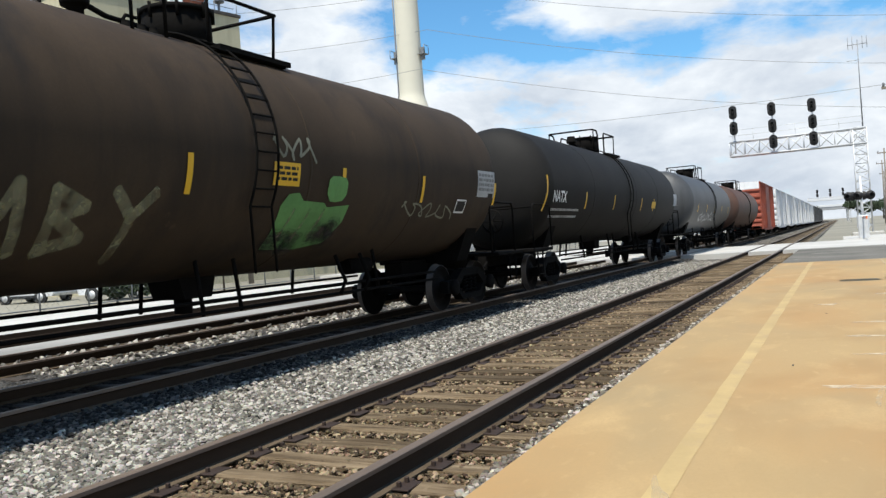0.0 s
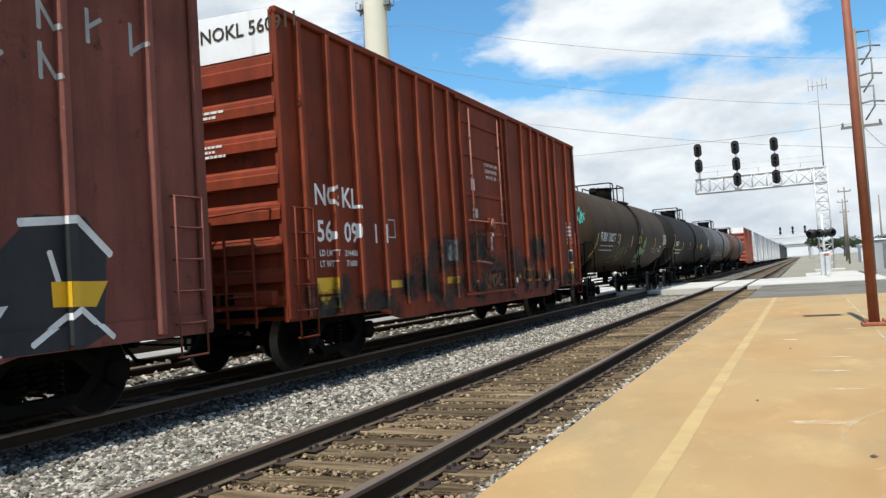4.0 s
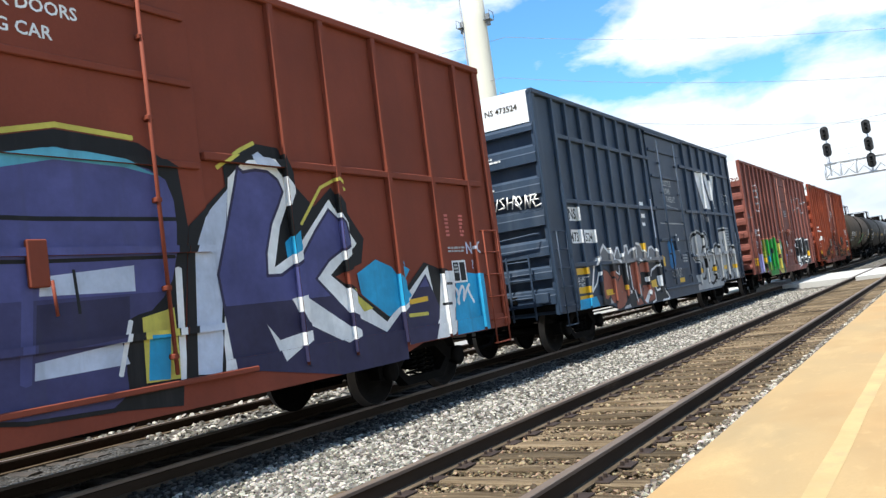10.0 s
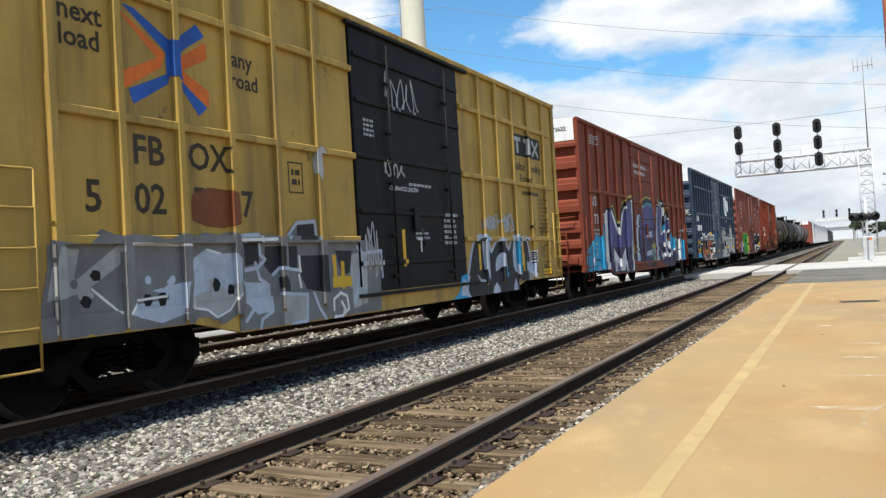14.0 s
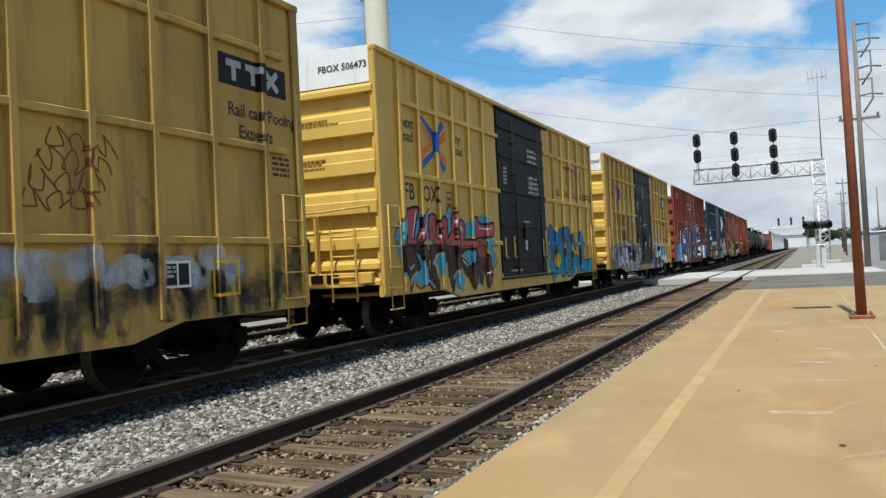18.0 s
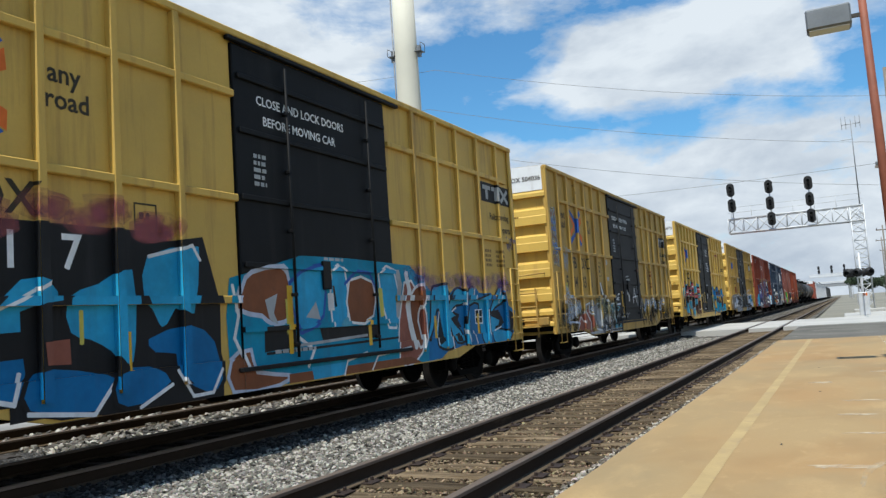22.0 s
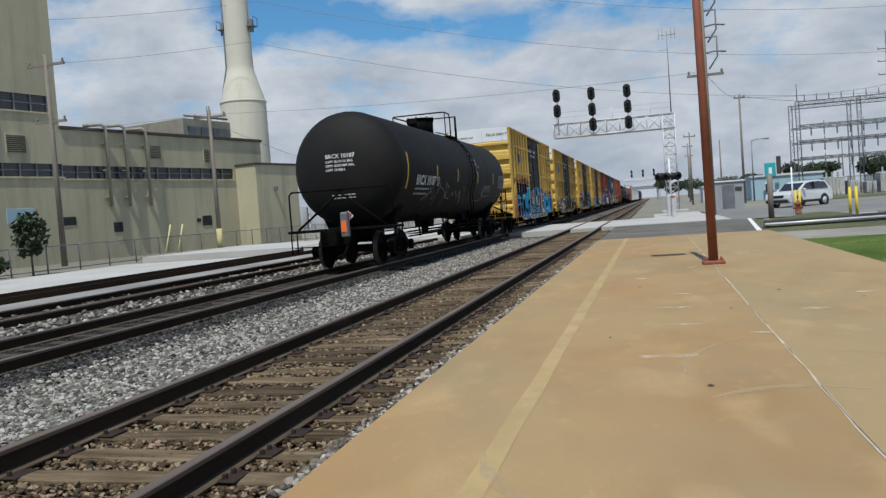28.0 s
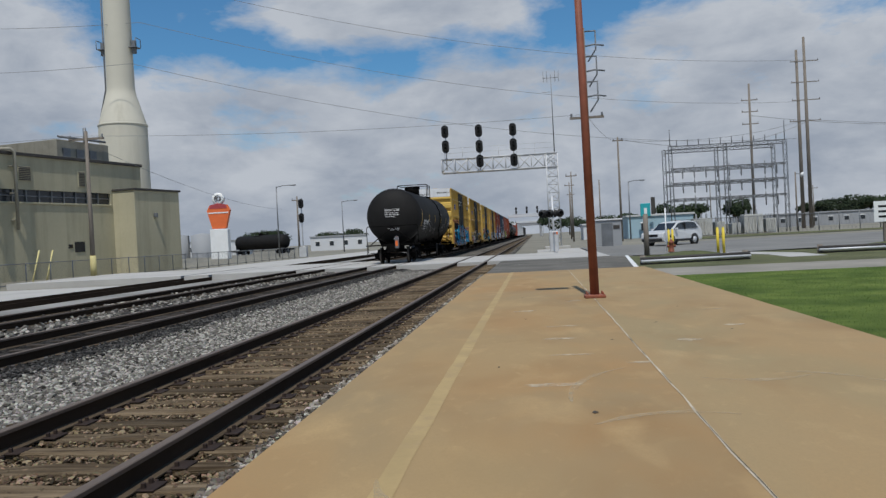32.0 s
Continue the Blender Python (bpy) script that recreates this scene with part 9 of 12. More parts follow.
# navy boxcar
p = Paint(SB)
p.rect(1.06, 1.54, 2.58, 2.86, "white").text("NS", 1.10, 2.62, 0.30, "black")
p.rect(1.06, 1.54, 2.12, 2.40, "white").text("473", 1.09, 2.16, 0.26, "black")
p.rect(1.80, 2.26, 2.12, 2.40, "white").text("524", 1.83, 2.16, 0.25, "black")
for z_ in (1.48, 1.1, 0.92):
    p.rect(1.05, 1.6, z_, z_ + 0.13, "reflector")
p.text("LD LMT", 1.08, 1.34, 0.13, "white").text("LT WT", 1.08, 1.22, 0.13, "white")
p.poly([(2.99, 1.97), (3.20, 1.73), (3.54, 1.99), (3.65, 1.99), (3.74, 1.81), (3.83, 1.89), (4.04, 1.94), (4.24, 2.07), (4.28, 1.85), (4.70, 2.01), (4.84, 1.98), (5.14, 2.07), (5.32, 1.89), (5.67, 1.76), (5.87, 1.98), (6.69, 1.74), (6.72, 1.58), (2.96, 1.65)], "greyed")
p.poly([(2.96, 1.65), (6.72, 1.58), (6.71, 0.62), (6.13, 0.62), (3.90, 0.62), (2.87, 0.62)], "charcoal")
glyph(p, [(3.23, 1.50), (3.43, 1.39), (3.68, 1.20), (3.84, 1.11), (3.82, 0.91), (3.58, 0.79), (3.35, 0.62), (3.15, 0.62), (3.32, 0.79), (3.24, 0.75), (2.96, 0.84), (2.92, 1.21), (2.94, 1.48)], "rustpink", "rustpink", 0, "charcoal", 0.04)
p.poly([(3.16, 1.18), (3.46, 1.05), (3.50, 0.95), (3.22, 0.79), (3.16, 0.99)], "white")
p.poly([(3.45, 0.66), (3.86, 0.70), (3.90, 0.62), (3.45, 0.62)], "silver")
p.poly([(3.81, 1.62), (3.98, 1.64), (4.04, 1.30), (4.10, 0.93), (3.88, 0.92), (3.85, 1.21), (3.78, 1.37)], "white")
glyph(p, [(4.32, 1.62), (4.81, 1.63), (4.95, 1.33), (4.87, 1.06), (4.77, 0.79), (4.50, 0.86), (4.29, 1.06), (4.26, 1.38)], "rustpink", "rustpink", 0, "charcoal", 0.04)
p.poly([(4.53, 1.15), (4.73, 0.96), (4.66, 0.68), (4.50, 0.86)], "silver")
glyph(p, [(4.90, 1.59), (5.48, 1.60), (5.64, 1.16), (5.74, 0.84), (5.67, 0.67), (5.28, 0.65), (5.03, 0.62), (4.89, 0.62), (4.78, 0.83), (4.90, 1.00), (4.97, 1.22)], "rustpink", "rustpink", 0, "charcoal", 0.04)
p.poly([(4.95, 1.39), (5.49, 1.36), (5.55, 1.05), (4.91, 1.07)], "black")
p.poly([(5.18, 1.25), (5.34, 1.26), (5.34, 1.14), (5.22, 1.14)], "white")
glyph(p, [(4.28, 0.74), (4.56, 0.81), (4.76, 0.68), (4.74, 0.62), (4.33, 0.62)], "rustpink", "rustpink", 0, "charcoal", 0.04)
p.poly([(4.89, 0.70), (5.32, 0.95), (5.41, 0.88), (5.09, 0.62)], "white")
p.poly([(6.13, 1.24), (6.52, 1.26), (6.60, 1.02), (6.21, 0.97)], "white")
p.line([(5.69, 1.28), (5.79, 1.40), (6.46, 1.55), (6.67, 1.47)], 0.05, "white")
p.line([(5.82, 1.02), (5.92, 0.89), (6.19, 0.91)], 0.05, "white")
p.line([(6.57, 0.89), (6.86, 0.65), (6.73, 0.62), (6.31, 0.62)], 0.05, "white")
p.line([(2.99, 1.97), (3.09, 1.78), (3.23, 1.71), (3.54, 1.99), (3.65, 1.99), (3.71, 1.79), (3.83, 1.89), (4.01, 1.88), (4.08, 2.02), (4.24, 2.04), (4.28, 1.86), (4.70, 2.02), (4.87, 1.96), (4.84, 1.68), (4.98, 1.64)], 0.06, "white")
p.line([(4.92, 2.08), (5.14, 2.06), (5.35, 1.87), (5.66, 1.70), (5.82, 1.96), (6.05, 1.99), (6.59, 1.75)], 0.06, "white")
p.line([(3.54, 1.58), (3.52, 1.39), (3.23, 1.48)], 0.04, "white")
p.line([(4.24, 1.54), (4.25, 1.07), (4.42, 0.72)], 0.05, "white")
p.line([(5.72, 0.85), (5.74, 0.66), (5.48, 0.62)], 0.04, "white")
p.poly([(3.40, 1.15), (3.81, 1.13), (3.81, 1.03), (3.40, 1.05)], "reflector")
p.poly([(5.64, 1.14), (6.04, 1.17), (6.04, 1.07), (5.64, 1.04)], "reflector")
p.poly([(5.20, 2.08), (5.47, 2.08), (5.54, 1.99), (5.43, 1.84), (5.31, 1.90)], "reflector")
p.poly([(6.75, 1.75), (6.92, 1.69), (6.93, 1.46), (6.77, 1.47)], "reflector")
p.poly([(2.03, 1.73), (2.76, 2.06), (3.13, 1.92), (3.37, 1.68)], "greyed")
glyph(p, [(2.31, 1.48), (2.80, 1.50), (3.23, 1.18), (3.63, 1.42), (3.70, 0.79), (3.18, 0.62), (2.80, 0.70), (2.69, 0.96), (2.27, 0.76)], "rustpink", "rustpink", 0, "charcoal", .04)
p.poly([(2.68, 0.91), (2.99, 0.68), (2.86, 0.62), (2.64, 0.70)], "silver")
p.poly([(2.23, 0.92), (2.68, 0.88), (2.48, 0.69), (2.16, 0.72)], "charcoal")
p.line([(1.81, 1.15), (2.08, 1.65), (2.76, 2.06), (3.22, 1.78), (3.54, 1.67)], .07, "white")
p.line([(1.80, 1.11), (2.08, 1.25), (2.27, 1.48)], .05, "white")
p.poly([(0.85, 0.72), (0.9, 0.98), (1.9, 1.0), (2.1, 0.7)], "sky")
p.open_part("graffiti").poly([(9.75, 0.66), (9.8, 1.1), (11.0, 1.12), (12.95, 1.0), (13.0, 0.66)], "chrome")
for k_, s in enumerate(([(9.72, 1.75), (9.75, 2.15), (10.05, 2.29), (10.47, 2.35), (10.84, 2.31), (11.05, 2.12), (10.98, 1.92), (10.75, 1.74), (10.92, 1.53), (10.95, 1.2), (10.75, 1.0), (10.4, 0.98), (10.3, 1.25), (10.2, 1.5), (9.95, 1.56)],
                        [(11.0, 1.80), (11.3, 1.88), (11.6, 1.74), (11.93, 1.66), (11.92, 1.4), (11.65, 1.15), (11.9, 0.98), (11.6, 0.80), (11.22, 0.83), (11.0, 1.2), (11.25, 1.45), (11.05, 1.62)],
                        [(11.92, 1.78), (12.2, 1.84), (12.62, 1.96), (12.95, 1.7), (12.98, 1.3), (12.93, 0.95), (12.5, 0.82), (12.45, 1.3), (12.3, 1.45), (12.3, 1.0), (12.05, 0.88), (11.95, 1.3)],
                        [(12.9, 1.92), (12.93, 2.28), (13.22, 2.42), (13.98, 2.42), (14.27, 2.17), (14.1, 1.78), (13.85, 1.62), (13.9, 1.3), (14.3, 0.85), (13.75, 0.74), (13.5, 1.15), (13.3, 0.82), (12.97, 0.86), (13.12, 1.4), (13.15, 1.7)],
                        [(14.2, 1.75), (14.55, 1.92), (14.85, 1.7), (14.8, 1.4), (15.1, 1.1), (15.2, 0.8), (14.6, 0.76), (14.35, 1.1), (14.45, 1.4)],
                        [(11.41, 2.34), (11.68, 2.12), (11.6, 1.9), (11.41, 1.84), (11.2, 1.92), (11.14, 2.12)])):
    letter(p, curve(s, 2), "chrome", "chrome", "black", 0.085, 520 + k_, "silver", "silver", 0.09)
for q, z_, w_, h_ in ((10.24, 1.9, 0.10, 0.24), (13.53, 2.02, 0.11, 0.24), (10.62, 1.3, 0.16, 0.34), (14.62, 1.55, 0.1, 0.12), (11.5, 1.5, 0.12, 0.1)):
    p.poly(blob(random.Random(int(q * 13)), q, z_, w_, h_, 9, 0.1), "black")
for k_, q in enumerate((10.3, 10.52, 10.68, 10.9, 11.3, 11.62, 11.9)):
    p.open_part("graffiti_tag").line([(q - 0.12, 2.98 - 0.05 * (k_ % 2)), (q, 2.62 + 0.08 * (k_ % 3))], 0.05, "greyed")
p.poly([(11.2, 4.25), (12.05, 4.25), (12.66, 3.11), (11.81, 3.11)], "white")
p.poly([(12.29, 4.25), (12.62, 4.30), (13.22, 3.14), (12.89, 3.14)], "white")
p.poly([(12.84, 4.21), (13.57, 4.26), (13.18, 3.54)], "white")
p.rect(5.62, 5.9, 3.02, 3.12, "white").rect(5.62, 5.9, 2.72, 2.82, "white").rect(5.62, 5.85, 2.52, 2.6, "white")
p.rect(6.25, 6.33, 2.2, 3.2, "pale")
for i, s in enumerate(("HOSTYLE", "BOMB", "THREAT!")):
    p.text(s, 7.55 + i * 0.13, 3.62 - i * 0.22, 0.21, "silver", sy=1.1)
p.line([(7.75, 3.1), (8.6, 3.0)], 0.02, "silver")
p.poly(blob(random.Random(8), 7.6, 1.75, 0.6, 0.9, 10), "blue")
scrawl(p, 7.4, 1.1, 0.8, 0.3, 5, "silver", 76, 0.025)
p.rect(8.2, 8.3, 1.85, 2.3, "white").bars(8.6, 9.0, 1.5, 1.75, 3, "silver", 4)
p.bars(7.0, 9.2, 2.56, 2.62, 1, "silver", 3)
scrawl(p, 14.4, 3.2, 0.7, 0.6, 4, "silver", 72, 0.025)
p.bars(13.9, 14.6, 1.9, 2.55, 7, "silver", 6)
for q in (10.1, 11.7, 13.1, 14.4):
    p.rect(q, q + 0.5, 1.15, 1.28, "reflector")
for q in (2.5, 5.6, 8.0):
    p.rect(q, q + 0.45, 0.98, 1.1, "reflector")
p.done(NB, "graffiti", "silver letters with black edges and red letters")
end_text(NB, [("NS 473524", 0.50, 4.78, 0.16, "dark_text"), ("EXCESS HEIGHT CAR", -1.3, 4.72, 0.115, "dark_text")], 0.018)
for s in ([(0.43, 2.92), (0.52, 3.15), (0.65, 3.16), (0.65, 3.06), (0.51, 3.04), (0.66, 2.94)],
          [(0.7, 3.12), (0.66, 2.96), (0.75, 2.91), (0.82, 3.14)],
          [(0.96, 3.14), (0.86, 3.11), (0.92, 3.02), (0.95, 2.95), (0.81, 2.93)],
          [(1.03, 3.14), (1.0, 2.9)],
          [(1.02, 3.02), (1.15, 3.03), (1.17, 3.15), (1.11, 2.89)],
          [(1.24, 3.11), (1.18, 2.99), (1.25, 2.91), (1.33, 3.01), (1.29, 3.11), (1.24, 3.11)],
          [(1.18, 3.14), (1.29, 2.86)],
          [(1.38, 2.85), (1.42, 3.12), (1.48, 2.86), (1.54, 3.11)],
          [(1.65, 3.09), (1.56, 2.98), (1.6, 2.86), (1.73, 2.9)],
          [(1.53, 3.0), (1.69, 3.0)],
          [(1.44, 3.08), (1.63, 3.1)]):
    g = G()
    for (a, b), (c, d) in zip(s[:-1], s[1:]):
        g.cyl((a - 0.26, -0.02, b), (c - 0.26, -0.02, d), 0.014, n=5)
    part("end_lettering", g, M["p_white"], NB)

# maroon boxcar
p = Paint(SW)
p.line([(1.78, 4.20), (1.95, 4.32), (2.1, 4.22), (2.5, 4.32), (2.75, 4.22), (2.97, 4.25), (2.92, 3.95), (3.02, 3.60), (2.86, 3.36), (2.47, 3.15), (2.08, 3.30), (1.86, 3.60), (1.93, 3.95)], 0.035, "white", True)
for i, (a, b, z_) in enumerate(((1.95, 2.9, 3.98), (2.05, 2.85, 3.72), (2.2, 2.75, 3.46))):
    p.bars(a, b, z_, z_ + 0.13, 1, "silver", 80 + i)
p.text("WC", 1.04, 2.22, 0.40, "white").text("21", 1.14, 1.77, 0.38, "white").text("0", 2.85, 1.77, 0.36, "silver")
p.poly([(0.8, 0.78), (0.85, 1.3), (1.05, 1.62), (1.5, 1.5), (1.9, 1.6), (1.95, 0.72)], "lilac")
p.poly([(1.79, 2.05), (2.46, 2.09), (2.45, 1.61), (2.31, 1.28), (2.19, 0.75), (1.62, 0.78), (1.59, 1.32), (1.70, 1.82)], "pea")
glyph(p, [(2.59, 2.05), (2.98, 2.09), (3.45, 2.03), (3.58, 1.89), (3.77, 2.08), (4.25, 2.16), (4.61, 2.15), (4.82, 2.05), (4.96, 1.80), (4.77, 1.15), (4.77, 0.62), (4.02, 0.62), (3.50, 0.62), (2.80, 0.66), (2.62, 0.99), (2.57, 1.41)], "green", "green", 0, "moss", 0.05)
p.poly([(2.59, 2.05), (2.98, 2.07), (3.03, 1.60), (3.12, 1.17), (3.27, 0.64), (2.69, 0.66), (2.61, 1.06), (2.58, 1.54)], "moss")
glyph(p, [(3.36, 1.81), (3.48, 1.86), (3.50, 1.51), (3.56, 1.06), (3.73, 0.81), (3.54, 0.92), (3.40, 1.22), (3.31, 1.59)], "black", "black", 0, "moss", 0.03)
glyph(p, [(4.10, 1.89), (4.22, 1.93), (4.32, 1.80), (4.26, 1.17), (4.09, 1.10), (4.07, 1.50)], "black", "black", 0, "moss", 0.03)
p.poly([(3.77, 1.66), (3.89, 1.73), (3.78, 1.12), (3.87, 0.88), (3.69, 1.06)], "black")
p.poly([(3.72, 1.64), (3.80, 1.70), (3.73, 1.35), (3.62, 1.32)], "teal")
p.poly([(2.95, 1.39), (3.06, 1.40), (3.09, 1.17), (2.98, 1.16)], "teal")
glyph(p, [(4.98, 2.14), (5.15, 2.18), (5.44, 1.93), (5.78, 1.93), (5.62, 1.53), (5.34, 1.33), (5.50, 1.28), (6.06, 0.98), (6.10, 0.62), (5.37, 0.62), (5.01, 0.80), (4.90, 1.14), (5.28, 1.46), (5.38, 1.58), (4.98, 1.59), (4.87, 1.89)], "lemon", "lemon", 0, "black", 0.045)
glyph(p, [(5.80, 2.06), (6.09, 2.15), (6.44, 2.02), (6.59, 1.70), (6.33, 1.42), (6.44, 0.86), (6.50, 0.66), (6.18, 0.62), (5.97, 0.99), (5.78, 1.44), (5.74, 1.71)], "leafgreen", "leafgreen", 0, "black", 0.045)
p.poly([(6.00, 1.97), (6.33, 1.93), (6.40, 1.70), (6.02, 1.66)], "lime")
p.poly([(6.31, 1.33), (6.41, 0.68), (6.10, 0.66)], "black")
p.poly([(2.39, 1.67), (2.52, 1.68), (2.62, 0.99), (2.64, 0.65), (2.37, 0.66), (2.30, 0.94), (2.05, 0.91), (2.12, 1.03), (2.31, 1.15)], "black")
p.poly([(2.42, 0.87), (2.61, 0.89), (2.64, 0.65), (2.41, 0.66)], "lilac")
p.line([(1.74, 2.03), (1.80, 2.09), (2.45, 2.13), (3.46, 2.11), (3.59, 1.96), (3.84, 2.12), (4.26, 2.22), (4.69, 2.20), (4.98, 2.09), (5.16, 2.22), (5.53, 2.02), (5.90, 2.13), (6.19, 2.20), (6.64, 1.98), (6.73, 1.69)], 0.05, "pink")
p.line([(2.45, 2.09), (2.47, 1.68), (2.30, 1.28)], 0.025, "white")
p.line([(2.74, 1.92), (2.84, 1.82), (2.93, 1.25), (2.96, 0.89)], 0.03, "lime")
p.line([(4.80, 1.97), (4.92, 1.72)], 0.03, "lime")
p.text("63", 1.84, 1.77, 0.38, "white")
p.rect(1.0, 1.08, 0.8, 1.25, "white")
for q, z_ in ((2.42, 1.05), (4.2, 1.05), (5.95, 1.1)):
    p.rect(q, q + 0.16, z_, z_ + 0.5, "reflector")
p.rect(1.87, 2.45, 1.18, 1.36, "reflector").rect(0.3, 0.72, 1.08, 1.38, "reflector").rect(0.2, 0.27, 1.1, 2.05, "reflector")
p.bars(1.9, 2.4, 1.42, 1.62, 2, "lime", 5)
p.poly(blob(random.Random(6), 6.2, 1.75, 0.3, 0.25, 9), "pale")
p.poly(blob(random.Random(7), 7.0, 1.2, 0.7, 0.7, 9, 0.4), "lilac")
p.poly([(9.39, 1.19), (9.57, 1.77), (9.74, 2.02), (10.35, 2.07), (10.53, 1.81), (10.87, 2.14), (11.32, 2.10), (11.44, 1.75), (11.80, 2.11), (12.55, 2.14), (12.81, 1.68), (13.24, 2.07), (13.82, 2.07), (14.07, 1.74), (14.00, 0.90), (13.33, 0.63), (12.20, 0.83), (11.12, 0.76), (10.34, 0.90), (9.70, 0.84)], "charcoal")
p.poly([(9.74, 1.77), (10.18, 1.88), (10.31, 1.41), (9.88, 1.08), (9.61, 1.21)], "black")
p.poly([(10.77, 1.76), (11.20, 1.88), (11.27, 1.39), (10.78, 0.98), (10.50, 1.17)], "black")
p.poly([(12.00, 1.75), (12.40, 1.88), (12.45, 1.23), (11.95, 0.99), (11.72, 1.25)], "black")
p.line([(9.50, 1.68), (9.71, 2.02), (10.34, 2.04)], 0.06, "white")
p.line([(10.35, 1.81), (10.86, 2.12), (11.27, 2.05)], 0.06, "white")
p.line([(10.75, 2.07), (10.71, 1.62)], 0.08, "white")
p.line([(11.35, 1.56), (11.72, 2.05), (12.09, 2.11)], 0.09, "white")
p.line([(12.20, 2.11), (12.31, 1.67), (11.91, 1.42)], 0.08, "white")
p.line([(13.09, 1.99), (13.73, 2.04), (14.11, 1.71)], 0.08, "white")
p.line([(13.39, 1.71), (13.52, 1.30)], 0.06, "white")
p.poly([(9.84, 1.68), (10.28, 1.67), (10.01, 1.42)], "white")
p.poly([(10.11, 1.19), (10.69, 1.43), (10.63, 1.05), (10.20, 0.93)], "white")
p.line([(10.19, 0.88), (10.62, 0.74), (11.13, 0.83)], 0.06, "white")
p.line([(11.60, 1.33), (11.02, 1.03), (11.12, 0.78)], 0.06, "white")
p.line([(12.57, 1.35), (12.24, 0.98), (12.80, 0.79)], 0.05, "white")
p.poly([(12.22, 1.21), (12.93, 1.24), (12.74, 1.01)], "white")
p.line([(13.15, 0.87), (13.70, 1.19), (14.08, 0.87)], 0.06, "white")
p.poly([(10.78, 1.28), (11.14, 1.39), (10.98, 1.03)], "greyed")
p.poly([(9.77, 1.37), (9.94, 1.36), (9.95, 0.91), (9.72, 0.92)], "reflector")
p.poly([(11.39, 1.57), (11.59, 1.57), (11.55, 1.13), (11.35, 1.14)], "reflector")
p.poly([(13.39, 1.44), (14.07, 1.43), (13.91, 1.18), (13.40, 1.20)], "reflector")
p.poly([(8.33, 1.59), (8.83, 1.58), (8.80, 1.45), (8.30, 1.47)], "silver")
p.poly([(7.61, 2.00), (7.84, 2.00), (7.80, 1.82), (7.58, 1.82)], "silver")
for k_, (n_, z_) in enumerate(((9, 3.86), (7, 3.38))):
    for i in range(n_):
        q = 9.9 + i * 0.58
        p.open_part("lettering").line([(q, z_), (q, z_ + 0.32)], 0.05, "silver")
        p.line([(q, z_ + (0.26, 0.14, 0.02)[i % 3]), (q + 0.17, z_ + (0.02, 0.26, 0.14)[i % 3])], 0.045, "silver")
p.bars(8.05, 8.7, 3.1, 3.4, 4, "silver", 8)
p.rect(7.0, 7.2, 2.4, 2.5, "white").rect(6.55, 6.75, 2.35, 2.45, "white").rect(7.7, 7.8, 1.7, 1.95, "white")
scrawl(p, 0.2, 2.9, 0.5, 0.25, 4, "greyed", 81, 0.03)
p.done(WB, "graffiti", "green, yellow and black sprayed letters")
end_text(WB, [("WC 21630", 0.3, 4.36, 0.26, "white")], -0.03)

# oxide red boxcar
p = Paint(SO)
for s, q, z_ in (("NO", 0.83, 2.44), ("KL", 1.60, 2.44), ("56", 0.86, 1.90), ("09", 1.63, 1.90), ("11", 2.55, 1.90)):
    p.text(s, q, z_, 0.44, "white")
p.text("LD LMT", 0.90, 1.68, 0.13, "white").text("LT WT", 0.90, 1.52, 0.13, "white").text("214400", 1.62, 1.68, 0.13, "white").text("71600", 1.66, 1.52, 0.13, "white")
p.rect(0.80, 1.27, 1.12, 1.36, "reflector").rect(0.86, 1.27, 0.90, 1.08, "reflector")
for q in (3.1, 5.5, 7.7, 9.6, 12.2, 14.6):
    p.rect(q, q + 0.48, 1.13, 1.26, "reflector")
p.rect(5.5, 5.92, 1.58, 2.0, "silver").line([(3.1, 2.0), (3.35, 2.0), (3.35, 2.3), (3.1, 2.3)], 0.025, "silver", True)
for i, s in enumerate(("CLOSE AND LOCK", "DOORS BEFORE", "MOVING CAR")):
    p.text(s, 7.84 + 0.05 * i, 3.70 - 0.14 * i, 0.105, "white")
p.rect(7.0, 7.2, 3.1, 3.35, "white").rect(7.0, 7.3, 2.5, 2.7, "silver").rect(8.0, 8.1, 1.8, 2.2, "white")
hand_box(p, 14.7, 15.15, 1.45, 1.85, 2)
p.rect(14.75, 15.15, 1.16, 1.4, "reflector").bars(14.6, 15.2, 2.0, 2.7, 6, "silver", 6)
mist(p, 0.3, 15.5, 0.98, 0.55, 40, "mist_soot", 93)
mist(p, 4.0, 12.0, 1.5, 0.8, 12, "mist_soot", 94)
scrawl(p, 10.2, 0.95, 2.6, 0.5, 7, "brown", 91, 0.05)
scrawl(p, 7.5, 0.95, 1.0, 0.4, 4, "brown", 92, 0.05)
for q in (9.7, 12.5):
    p.poly(blob(random.Random(int(q)), q, 1.08, 0.22, 0.14, 8), "white")
p.done(OB, "painted_markings", "white numbers and yellow reflectors")
end_text(OB, [("NOKL 560911", 0.25, 4.80, 0.28, "dark_text")], 0.018)

